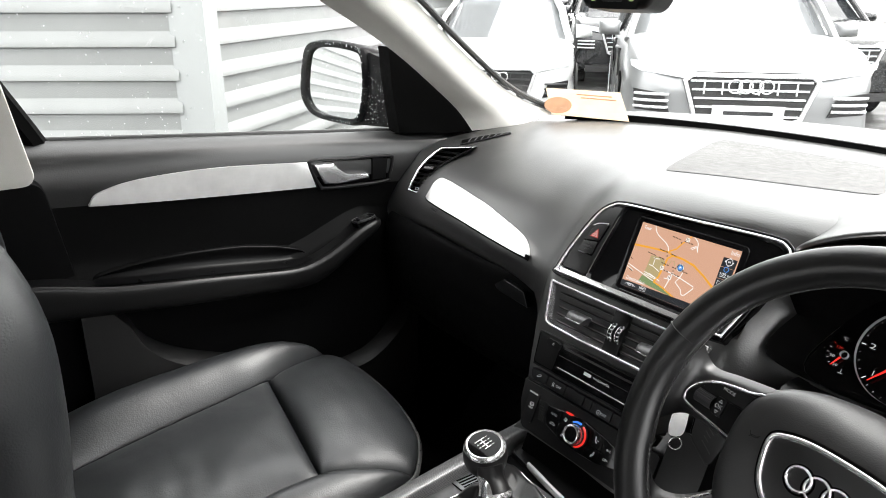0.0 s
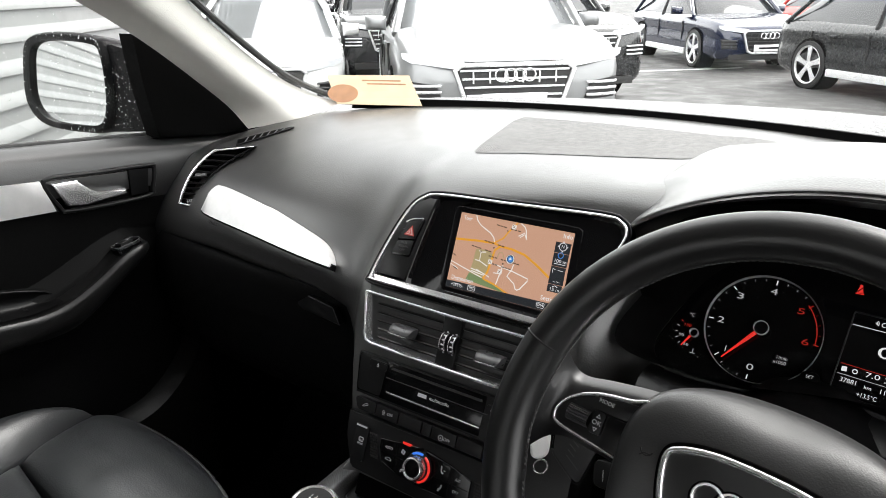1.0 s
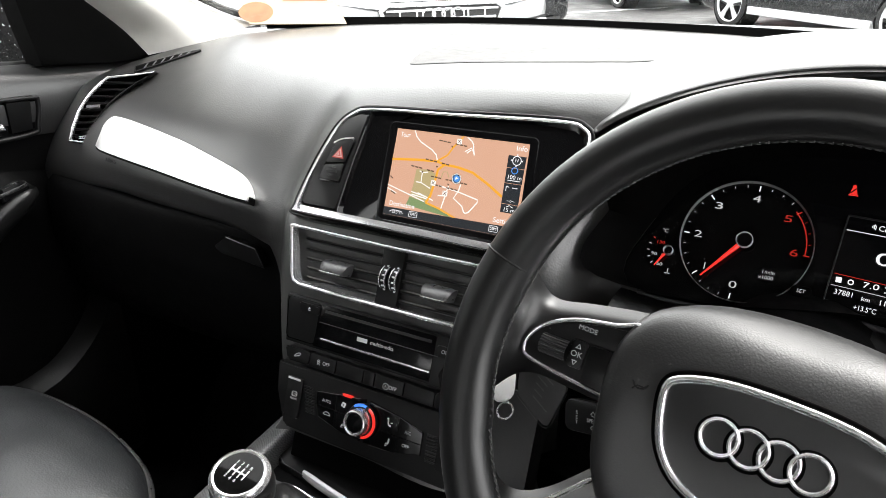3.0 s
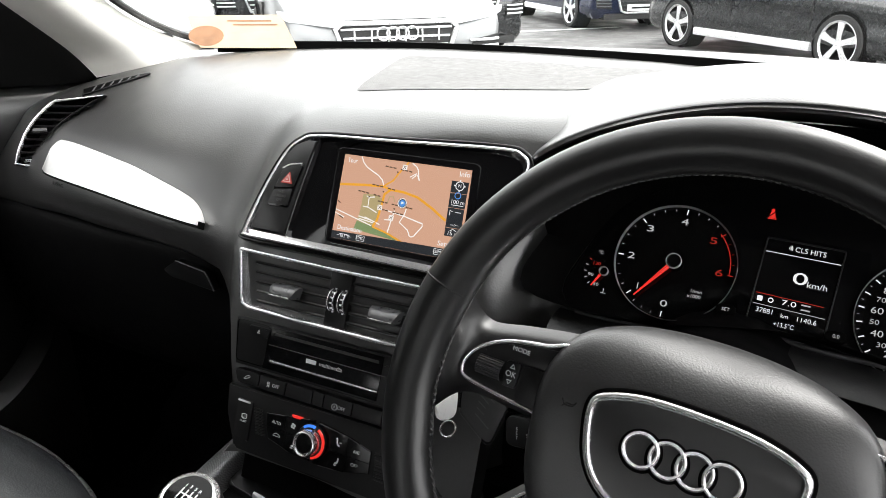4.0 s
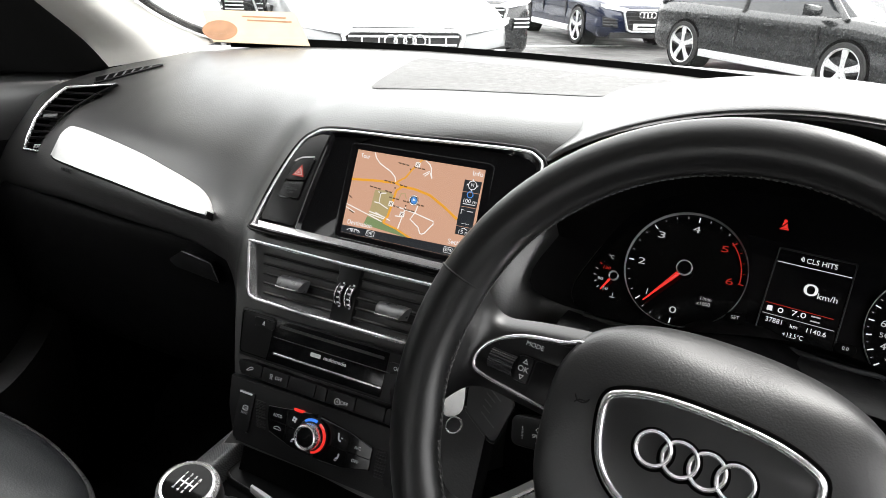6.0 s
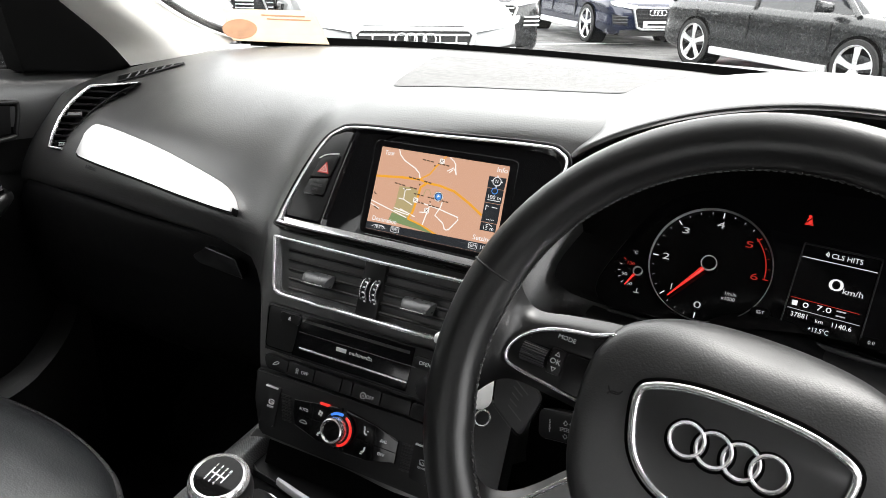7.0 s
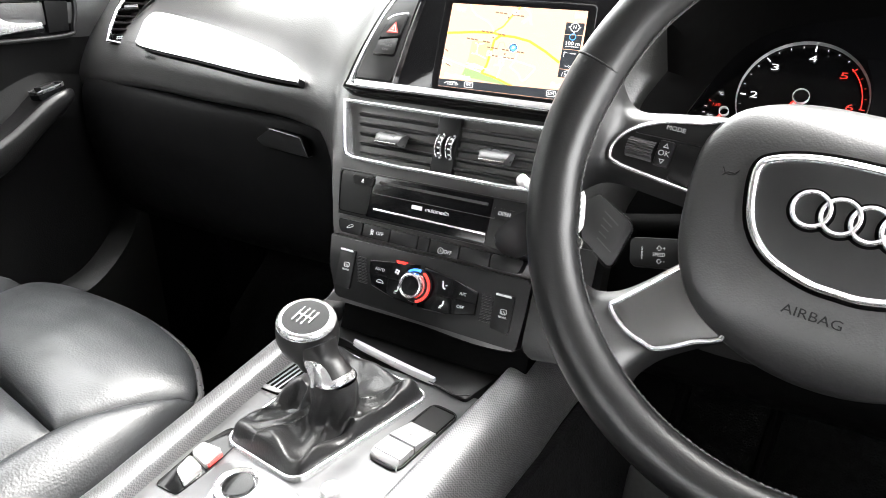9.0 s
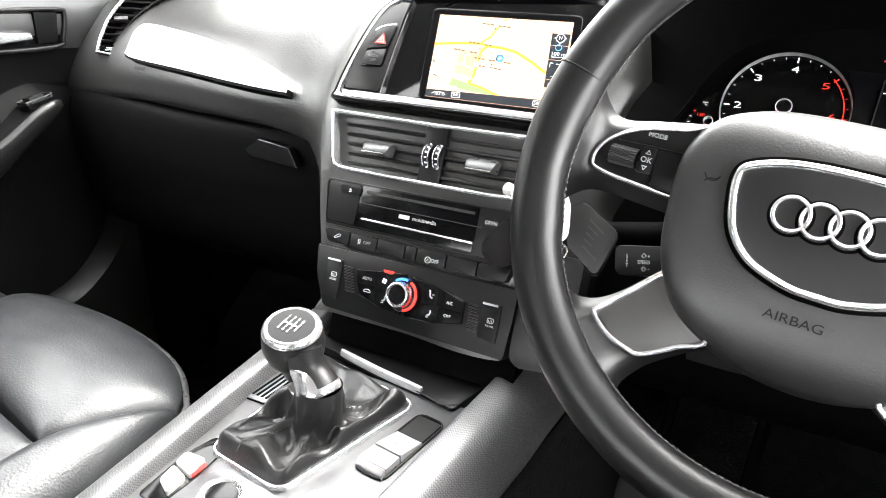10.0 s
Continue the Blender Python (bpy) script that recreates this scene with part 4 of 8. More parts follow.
bm = B()
sheet(bm, [[(*slot(s, q), dash_top(*slot(s, q)) + 0.0025) for q in (0, 0.33, 0.66, 1)] for s in np.linspace(0, 1, 14)])
dvp = part("defroster_vent", bm, VOID, dash)
bm = B()
tube(bm, [(*slot(s, q), dash_top(*slot(s, q)) + 0.002) for s, q in [(s, 0) for s in np.linspace(0, 1, 10)] + [(s, 1) for s in np.linspace(1, 0, 10)]], 0.0016, 6, True)
part("slot_edge", bm, SATIN, dvp)
for k in range(6):
    s = 0.14 + 0.13 * k
    bm = B()
    a, b = slot(s, 0.0), slot(s + 0.05, 1.0)
    tube(bm, [(*a, dash_top(*a) + 0.003), (*b, dash_top(*b) + 0.003)], 0.0012, 6)
    part("slat", bm, GREYP, dvp)
# speaker grille on the top
gl = [(-0.092, 0.262), (0.00, 0.285), (0.10, 0.318), (0.20, 0.36), (0.25, 0.40), (0.266, 0.452), (0.22, 0.478), (0.10, 0.489), (0.0, 0.492), (-0.12, 0.490), (-0.156, 0.482), (-0.15, 0.44), (-0.128, 0.36), (-0.105, 0.272)]
gpts = spline(gl, 4, True)
bm = B()
rows = []
for x in np.linspace(-0.153, 0.262, 60):
    cut = []
    for a, b in zip(gpts, gpts[1:] + gpts[:1]):
        if (a[0] - x) * (b[0] - x) <= 0 and a[0] != b[0]:
            cut.append(a[1] + (b[1] - a[1]) * (x - a[0]) / (b[0] - a[0]))
    y0, y1 = min(cut), max(cut)
    rows.append([(x, y, dash_top(x, y) + 0.0007) for y in np.linspace(y0, y1, 24)])
sheet(bm, rows)
part("speaker_grille", bm, GRILLE, dash, "fine perforated grey mesh")


# ---- centre stack ----
MS = basis((0, 0, 0.85), (1, 0, 0), (0, 0.412, 0.911))
MB = basis((0, 0.0705, 1.0225), (1, 0, 0), (0, 0.63, 0.777))
# screen surround
nav = thing("navigation_display", (0.02, 0.1, 1.03), "colour map screen in a chrome-edged black surround", "car display")
bz = [tuple(p) for p in spline([(-0.118, -0.002), (-0.124, 0.006), (-0.119, 0.050), (-0.108, 0.094), (-0.094, 0.113), (-0.070, 0.121), (0.02, 0.125), (0.13, 0.130), (0.155, 0.126), (0.165, 0.112), (0.158, 0.08), (0.140, 0.008), (0.130, -0.001), (0.06, -0.002), (-0.04, -0.002)][::-1], 5, True)]
bm = B()
frame_ring(bm, bz, shrink(bz, 0.0032), MB, -0.012, 0.0045, 0.0012)
part("surround", bm, CHROME, nav, "satin chrome edge")
bm = B()
frame_ring(bm, shrink(bz, -0.004), shrink(bz, 0.001), MB, -0.012, 0.003, 0.001)
part("surround_gap", bm, PIANO, nav)
bm = B()
prism(bm, shrink(bz, 0.003), MB, -0.034, -0.024)
part("backplate", bm, PIANO, nav)
bm = B()
prism(bm, [(-0.112, -0.0015), (0.128, -0.0015), (0.1305, 0.0050), (-0.1160, 0.0053)], MB, -0.006, 0.0065, 0.0015)
part("lower_strip", bm, CHROME, nav, "broad satin chrome strip")
# button block beside the screen
bm = B()
bb = [(-0.1155, 0.0085), (-0.0740, 0.0085), (-0.0725, 0.0150), (-0.0740, 0.0550), (-0.0742, 0.0950), (-0.0715, 0.1130), (-0.0830, 0.1130), (-0.0970, 0.1060), (-0.1060, 0.0920), (-0.1145, 0.0520), (-0.1180, 0.0150)]
prism(bm, bb, MB, -0.010, 0.0035, 0.002)
part("button_block", bm, SATIN, nav)
bm = B()
prism(bm, rounded([(-0.1060, 0.0350), (-0.0785, 0.0355), (-0.0785, 0.0570), (-0.0765, 0.0860), (-0.0985, 0.0790), (-0.1035, 0.0650)], 0.003), MB, 0.0, 0.0042, 0.0008)
part("button_field", bm, PIANO, nav)
bm = B()
prism(bm, rounded([(-0.1030, 0.0548), (-0.0805, 0.0582), (-0.0785, 0.0840), (-0.0990, 0.0775)], 0.002), MB, 0.0, 0.0062, 0.0015)
hz = part("hazard_button", bm, SATIN, nav)
for pts, mt, w in (([(-0.0968, 0.0608), (-0.0822, 0.0608), (-0.0895, 0.0738)], HAZ, 0.0066), ([(-0.0945, 0.0621), (-0.0845, 0.0621), (-0.0895, 0.0709)], HAZW, 0.0070), ([(-0.0928, 0.0630), (-0.0862, 0.0630), (-0.0895, 0.0688)], HAZ, 0.0074), ([(-0.0910, 0.0640), (-0.0880, 0.0640), (-0.0895, 0.0667)], HAZW, 0.0078)):
    bm = B()
    prism(bm, pts, MB, 0.006, w)
    part("warning_triangle", bm, mt, hz)
bm = B()
strip(bm, spline([(-0.1010, 0.0768), (-0.0930, 0.0820), (-0.0785, 0.0850)], 4), 0.0016, MB, 0.0060)
part("button_edge", bm, CHROME, hz)
bm = B()
prism(bm, rounded([(-0.1060, 0.0370), (-0.0800, 0.0375), (-0.0810, 0.0565), (-0.1035, 0.0530)], 0.002), MB, 0.0, 0.0050, 0.0012)
pb = part("airbag_lamp", bm, SATIN, nav)
for k, txt in enumerate(("PASS", "AIRBAG", "OFF")):
    words("lettering", txt, MB, -0.0928 + 0.0004 * k, 0.0512 - 0.0046 * k, 0.0042, GREYP, pb, 0.0054)

# recess that falls back to the screen
SCO = [MB @ V(*q) for q in ((-0.0285, 0.0175, -0.0115), (0.1160, 0.0180, -0.0115), (-0.0372, 0.1048, -0.0010))]
SW, SH = (SCO[1] - SCO[0]).length, (SCO[2] - SCO[0]).length
sx_, sy_ = (SCO[1] - SCO[0]).normalized(), (SCO[2] - SCO[0]).normalized()
MSC = Matrix((sx_, sy_, sx_.cross(sy_).normalized())).transposed().to_4x4()
MSC.translation = SCO[0]


def by_angle(pts, c, n):
    """An outline cut by n rays from a middle."""
    out = []
    for i in range(n):
        d = Vector((math.cos(2 * math.pi * i / n), math.sin(2 * math.pi * i / n)))
        best = 0.0
        for a, b in zip(pts, pts[1:] + pts[:1]):
            a, b = Vector((a[0] - c[0], a[1] - c[1])), Vector((b[0] - c[0], b[1] - c[1]))
            ed = b - a
            den = d.x * ed.y - d.y * ed.x
            if abs(den) < 1e-12:
                continue
            r, s = (a.x * ed.y - a.y * ed.x) / den, (a.x * d.y - a.y * d.x) / den
            if r > best and -1e-6 <= s <= 1 + 1e-6:
                best = r
        out.append((c[0] + d.x * best, c[1] + d.y * best))
    return out


rim_in = [p for p in shrink(bz, 0.0034)]
hole = [(max(p[0], -0.0720 + 0.0012 * abs(p[1] - 0.06) / 0.05), p[1]) for p in rim_in]
ho = by_angle(hole, (0.040, 0.062), 96)
hi_ = by_angle([(p[0], p[1]) for p in rrect(0.5, 0.5, 1.10, 1.12, 0.05, 4)], (0.5, 0.5), 96)
bm = B()
low = [MSC @ V(a * SW, b * SH, -0.002) for a, b in hi_]
sheet(bm, [[MB @ V(p[0], p[1], 0.0030) for p in ho], [(MB @ V(p[0], p[1], 0.0030)).lerp(q, 0.08) + MB.to_3x3() @ V(0, 0, -0.004) for p, q in zip(ho, low)], low], False, True)
part("screen_recess", bm, PIANO, nav, "glossy black recess")
bm = B()
tube(bm, [MB @ V(p[0], p[1], 0.0034) for p in ho if p[0] < -0.02 and p[1] < 0.1], 0.0006, 6)
part("recess_edge", bm, GREYP, nav)
bm = B()
frame_ring(bm, [(a * SW, b * SH) for a, b in rrect(0.5, 0.5, 1.12, 1.16, 0.05, 4)], [(a * SW, b * SH) for a, b in rrect(0.5, 0.5, 1.0, 1.0, 0.008, 4)], MSC, -0.006, -0.0012, 0.0006)
part("screen_frame", bm, PIANO, nav)


def S(a, b):
    """Share of the screen to its plane."""
    return a * SW, b * SH


def quad(pts, mat, name, w, parent):
    bm = B()
    bm.faces.new([bm.verts.new(MSC @ V(*S(*p), w)) for p in pts])
    return part(name, bm, mat, parent)


scr = quad([(0, 0), (1, 0), (1, 1), (0, 1)], MAPBG, "map_picture", -0.0018, nav)
scr["label"] = "lit tan street map"
quad([(0.168, 0.140), (0.496, 0.095), (0.538, 0.104), (0.431, 0.163), (0.319, 0.204), (0.186, 0.240)], MAPGREEN, "park_area", -0.0016, scr)
quad([(0.186, 0.240), (0.319, 0.204), (0.346, 0.289), (0.355, 0.400), (0.262, 0.420), (0.20, 0.36)], MAPPALE, "park_area", -0.0016, scr)
quad([(0.20, 0.36), (0.262, 0.420), (0.355, 0.400), (0.365, 0.535), (0.30, 0.575), (0.205, 0.560)], MAPPALE, "park_area", -0.0016, scr)
for pts, wd, mt in (
        (((0.0, 0.635), (0.10, 0.650), (0.202, 0.667), (0.357, 0.680), (0.412, 0.655), (0.515, 0.648), (0.631, 0.613), (0.752, 0.514), (0.862, 0.405)), 0.0024, MAPYEL),
        (((0.357, 0.687), (0.423, 0.762), (0.458, 0.856), (0.525, 0.998)), 0.0016, MAPYEL),
        (((0.412, 0.650), (0.372, 0.592), (0.362, 0.449), (0.346, 0.289), (0.319, 0.204)), 0.0024, MAPYEL),
        (((0.319, 0.204), (0.431, 0.163), (0.558, 0.090)), 0.0018, MAPYEL),
        (((0.144, 0.997), (0.165, 0.93), (0.202, 0.875), (0.255, 0.835), (0.302, 0.800), (0.340, 0.75), (0.355, 0.690)), 0.0012, MAPWHITE),
        (((0.552, 0.995), (0.590, 0.955), (0.604, 0.922), (0.612, 0.86), (0.623, 0.803)), 0.0012, MAPWHITE),
        (((0.623, 0.803), (0.608, 0.85), (0.595, 0.879), (0.550, 0.830)), 0.0010, MAPWHITE),
        (((0.595, 0.860), (0.566, 0.815)), 0.0010, MAPWHITE),
        (((0.235, 0.545), (0.256, 0.531), (0.258, 0.417), (0.334, 0.370)), 0.0011, MAPWHITE),
        (((0.258, 0.417), (0.218, 0.419)), 0.0011, MAPWHITE), (((0.256, 0.531), (0.30, 0.545)), 0.0011, MAPWHITE),
        (((0.0, 0.337), (0.181, 0.264), (0.308, 0.212)), 0.0011, MAPWHITE),
        (((0.200, 0.271), (0.322, 0.248)), 0.0011, MAPWHITE), (((0.195, 0.300), (0.310, 0.270)), 0.0011, MAPWHITE),
        (((0.246, 0.300), (0.372, 0.241)), 0.0011, MAPWHITE), (((0.0, 0.300), (0.08, 0.255)), 0.0011, MAPWHITE),
        (((0.470, 0.426), (0.440, 0.167)), 0.0012, MAPWHITE), (((0.401, 0.307), (0.467, 0.314)), 0.0011, MAPWHITE),
        (((0.558, 0.468), (0.550, 0.396), (0.521, 0.304), (0.592, 0.232), (0.612, 0.172), (0.625, 0.165), (0.645, 0.181), (0.697, 0.300), (0.695, 0.330), (0.552, 0.380), (0.395, 0.417)), 0.0012, MAPWHITE),
        (((0.405, 0.500), (0.415, 0.575), (0.445, 0.580), (0.462, 0.520)), 0.0009, MAPPALE)):
    bm = B()
    strip(bm, [S(*p) for p in pts], wd, MSC, -0.0014)
    part("road_line", bm, mt, scr)
for a, b, wd in ((0.457, 0.904, 0.22), (0.361, 0.672, 0.19), (0.257, 0.575, 0.19), (0.470, 0.490, 0.28), (0.458, 0.405, 0.24), (0.024, 0.424, 0.03), (0.059, 0.255, 0.05)):
    n = max(1, int(wd / 0.028))
    for k in range(n):
        if n > 4 and k % 4 == 3:
            continue
        bm = B()
        a0 = a - wd / 2 + wd * k / n
        strip(bm, (S(a0, b - 0.03 * (k / n - 0.5)), S(a0 + 0.8 * wd / n, b - 0.03 * ((k + 0.8) / n - 0.5))), 0.0013, MSC, -0.0010)
        part("street_name_bar", bm, MAPTEXT, scr)
for a, b in ((0.451, 0.863), (0.361, 0.618), (0.256, 0.535), (0.468, 0.440)):
    bm = B()
    x, y = S(a, b)
    prism(bm, [(x - 0.0011, y + 0.0009), (x, y - 0.0010), (x + 0.0011, y + 0.0009)], MSC, -0.0012, -0.0008)
    part("place_mark", bm, MAPTEXT, scr)
px_, py_ = S(0.523, 0.520)
for r0, r1, mt, nm in ((0.0, 0.0050, MAPDARK, "position_dot"), (0.0, 0.0034, MAPBLUE, "position_dot"), (0.0042, 0.0050, GREYPRINT, "position_ring")):
    bm = B()
    if r0:
        frame_ring(bm, circle(px_, py_, r1, 20), circle(px_, py_, r0, 20), MSC, -0.0010, -0.0004)
    else:
        prism(bm, circle(px_, py_, r1, 20), MSC, -0.0014, -0.0010 + (0.0002 if r1 < 0.004 else 0))
    part(nm, bm, mt, scr)
bm = B()
prism(bm, [(px_ - 0.0014, py_ - 0.0012), (px_ + 0.0020, py_ + 0.0004), (px_ - 0.0006, py_ + 0.0020)], MSC, -0.0008, -0.0005)
part("position_arrow", bm, LIT, scr)
for a, b in ((0.50, 0.932), (0.454, 0.338), (0.354, 0.433)):
    bm = B()
    x, y = S(a, b)
    prism(bm, rrect(x, y, 0.0052, 0.0052, 0.001), MSC, -0.0012, -0.0008)
    sy = part("map_symbol", bm, MAPWHITE, scr)
    for d in (1, -1):
        bm = B()
        strip(bm, ((x - 0.0017, y - 0.0017 * d), (x + 0.0017, y + 0.0017 * d)), 0.0006, MSC, -0.0006)
        part("map_mark", bm, MAPTEXT, scr)
quad([(0, 0), (1, 0), (1, 0.105), (0, 0.085)], MAPDARK, "status_bar", -0.0012, scr)
for k in range(4):
    b0 = 0.245 + (0, 0.095, 0.315, 0.480)[k]
    b1 = 0.245 + (0.090, 0.310, 0.475, 0.612)[k]
    quad([(0.866, b0), (0.980 + 0.003 * k, b0), (0.980 + 0.004 * k, b1), (0.866, b1)], MAPDARK, "side_key", -0.0012, scr)
for txt, a, b, sz, al, wd in (("Tour", 0.077, 0.930, 0.0070, "CENTER", 0.0112), ("Info", 0.955, 0.938, 0.0070, "CENTER", 0.0108), ("Destination", 0.142, 0.132, 0.0066, "CENTER", 0.0285), ("Settings", 0.905, 0.150, 0.0068, "CENTER", 0.0215),
                              ("100 m", 0.930, 0.622, 0.0055, "CENTER", 0.0135), ("15 m", 0.926, 0.275, 0.0052, "CENTER", 0.0105), ("18.5°C", 0.112, 0.040, 0.0046, "CENTER", 0.0105), ("TMC", 0.240, 0.048, 0.0040, "CENTER", 0.0068), ("SIM", 0.840, 0.055, 0.0042, "CENTER", 0.0065), ("10:47", 0.935, 0.055, 0.0055, "CENTER", 0.0125), ("N", 0.930, 0.805, 0.0046, "CENTER", 0.0), ("--:--", 0.930, 0.375, 0.005, "CENTER", 0.008)):
    words("lettering", txt, MSC, *S(a, b), sz, LIT, scr, -0.0006, al, wide=wd)
for a, b, w_, h_ in ((0.240, 0.048, 0.0095, 0.0058), (0.840, 0.055, 0.0092, 0.0058)):
    bm = B()
    frame_ring(bm, rrect(*S(a, b), w_, h_, 0.0012), rrect(*S(a, b), w_ - 0.0008, h_ - 0.0008, 0.0009), MSC, -0.0010, -0.0006)
    part("status_frame", bm, LIT, scr)
bm = B()
frame_ring(bm, circle(*S(0.930, 0.805), 0.0046, 20), circle(*S(0.930, 0.805), 0.0039, 20), MSC, -0.0010, -0.0006)
part("compass_ring", bm, LIT, scr)
for k in range(4):
    bm = B()
    x, y = S(0.930, 0.805)
    a = math.pi / 2 * k
    strip(bm, ((x + 0.0044 * math.cos(a), y + 0.0044 * math.sin(a)), (x + 0.0060 * math.cos(a), y + 0.0060 * math.sin(a))), 0.0012, MSC, -0.0006)
    part("compass_mark", bm, LIT, scr)
bm = B()
frame_ring(bm, circle(*S(0.925, 0.697), 0.0034, 16), circle(*S(0.925, 0.697), 0.0026, 16), MSC, -0.0010, -0.0006)
part("scale_ring", bm, MAPBLUE, scr)
for a0, b0, a1, b1 in ((0.885, 0.470, 0.885, 0.525), (0.885, 0.525, 0.905, 0.515), (0.925, 0.512, 0.965, 0.512), (0.885, 0.588, 0.975, 0.588), (0.905, 0.305, 0.925, 0.325), (0.925, 0.325, 0.950, 0.305)):
    bm = B()
    strip(bm, (S(a0, b0), S(a1, b1)), 0.0007, MSC, -0.0006)
    part("key_mark", bm, LIT, scr)
bm = B()
strip(bm, [S(*p) for p in ((0.05, 0.035), (0.075, 0.060), (0.13, 0.062), (0.16, 0.035))], 0.0006, MSC, -0.0006)
part("status_mark", bm, LIT, scr)

# centre vents
vents = thing("centre_air_vents", (0, 0.06, 0.96), "pair of black slatted air vents in chrome frame", "air vent")
vo = [tuple(p) for p in [(-0.1275, 0.1690), (-0.1265, 0.172), (-0.120, 0.1728), (0.0, 0.1715), (0.120, 0.1728), (0.1265, 0.172), (0.1275, 0.1690), (0.122, 0.145), (0.1165, 0.121), (0.112, 0.1135), (0.103, 0.1105), (0.05, 0.1095), (-0.05, 0.1095), (-0.103, 0.1105), (-0.112, 0.1135), (-0.1165, 0.121), (-0.122, 0.145)]][::-1]
vi = shrink(vo, 0.0042)
vi = [(p[0], min(p[1], 0.1705)) for p in vi]
bm = B()
frame_ring(bm, vo, vi, MS, -0.025, 0.008, 0.0016)
part("vent_frame", bm, CHROME, vents, "satin chrome frame")
# near-black plate behind the slats, depth shade put into its colour
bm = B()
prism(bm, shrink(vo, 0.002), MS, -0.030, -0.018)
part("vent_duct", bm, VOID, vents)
for sx in (-1, 1):
    for k in range(5):
        v0 = 0.1205 + 0.0098 * k
        u0, u1 = 0.0128, 0.0990 + 0.0026 * k
        bm = B()
        sheet(bm, [[MS @ V(sx * u, v0 + dv, w) for dv, w in ((-0.0030, -0.016), (0.0008, -0.006), (0.0015, -0.0022), (0.0003, -0.0010), (-0.0012, -0.0014), (-0.0019, -0.0035), (-0.0055, -0.016))] for u in np.linspace(u0, u1, 5)])
        part("slat", bm, VENTM, vents)
    bm = B()
    rows = []
    for s in np.linspace(-1, 1, 13):
        c = 1 - 0.10 * abs(s) ** 6
        rows.append([MS @ V(sx * 0.0588 - 0.0005 + s * hw_, 0.1375 + v * c, w * (c if w > 0.006 else 1)) for hw_, v, w in ((0.0162, 0.0068, 0.000), (0.0162, 0.0070, 0.006), (0.0155, 0.0035, 0.0135), (0.0140, -0.0022, 0.0172), (0.0136, -0.0038, 0.0176), (0.0134, -0.0054, 0.0172), (0.0134, -0.0066, 0.0155), (0.0138, -0.0066, 0.000))])
    vs = sheet(bm, rows)
    bm.faces.new(vs[0])
    bm.faces.new(vs[-1][::-1])
    tabp = part("vent_tab", bm, TABM, vents, "grey thumb tab")
    bm = B()
    tube(bm, [MS @ V(sx * 0.0588 - 0.0005 + s * 0.0128, 0.1375 - 0.0048, 0.0177) for s in (-1, -0.3, 0.3, 1)], 0.0006, 6)
    part("tab_line", bm, CHROME, tabp)
    uc = -0.0046 if sx < 0 else 0.0072
    bm = B()
    rr0 = [MS @ V(uc, 0.1397 + 0.0130 * math.sin(a) / math.sin(1.2), -0.010 + 0.018 * math.cos(a)) for a in np.linspace(-1.2, 1.2, 15)]
    sheet(bm, [[p + V(d, 0, 0) for d in (-0.0029, 0.0029)] for p in rr0])
    thick(bm, 0.002)
    rol = part("thumb_wheel", bm, SATIN, vents)
    for j in range(6):
        a = -0.95 + 0.38 * j
        bm = B()
        box(bm, (uc + 0.0008, 0.1397 + 0.0142 * math.sin(a), -0.0096 + 0.0182 * math.cos(a)), (0.0022, 0.0016, 0.0012), MS)
        part("wheel_mark", bm, GREYPRINT, rol)
    for d in (-0.0030, 0.0030):
        bm = B()
        tube(bm, [p + V(d, 0, 0) + (MS.to_3x3() @ V(0, 0, 0.0006)) for p in rr0], 0.00055, 6)
        part("wheel_edge", bm, CHROME, rol)
bm = B()
box(bm, (0.0002, 0.1415, -0.002), (0.0245, 0.058, 0.007), MS, 0.001)
part("vent_divider", bm, SATIN, vents)

# media unit
media = thing("media_unit", (0, 0.03, 0.91), "black disc player with silver line", "car stereo")
mo = [(-0.1085, 0.0525), (0.1085, 0.0525), (0.1165, 0.094), (0.116, 0.1005), (-0.116, 0.1005), (-0.1165, 0.094)]
bm = B()
prism(bm, mo, MS, -0.008, 0.004, 0.002)
part("face", bm, SATIN, media)
bm = B()
prism(bm, [(-0.073, 0.0555), (0.064, 0.0555), (0.064, 0.0985), (-0.070, 0.0985)], MS, 0.0, 0.0052, 0.001)
part("centre_face", bm, PIANO, media)
bm = B()
box(bm, (-0.002, 0.0925, 0.0052), (0.124, 0.0028, 0.001), MS)
part("disc_slot", bm, RUBBER, media)
bm = B()
box(bm, (0, 0.0805, 0.0054), (0.138, 0.0007, 0.0008), MS)
part("seam", bm, GREYP, media)
bm = B()
box(bm, (-0.0005, 0.0645, 0.0056), (0.128, 0.0022, 0.0016), MS, 0.0006)
part("silver_line", bm, CHROME, media, "thin bright metal line")
words("lettering", "multimedia", MS, 0.0080, 0.0752, 0.0056, GREYPRINT, media, 0.0056, wide=0.0265)
bm = B()
box(bm, (-0.0152, 0.0752, 0.0055), (0.0120, 0.0040, 0.0004), MS)
part("brand_bar", bm, GREYPRINT, media)
bm = B()
frame_ring(bm, rounded([(-0.1085, 0.0560), (-0.0715, 0.0560), (-0.0715, 0.0990), (-0.1145, 0.0990)], 0.005), rounded([(-0.1078, 0.0567), (-0.0722, 0.0567), (-0.0722, 0.0983), (-0.1137, 0.0983)], 0.0045), MS, 0.0035, 0.0046)
part("panel_joint", bm, VOID, media)
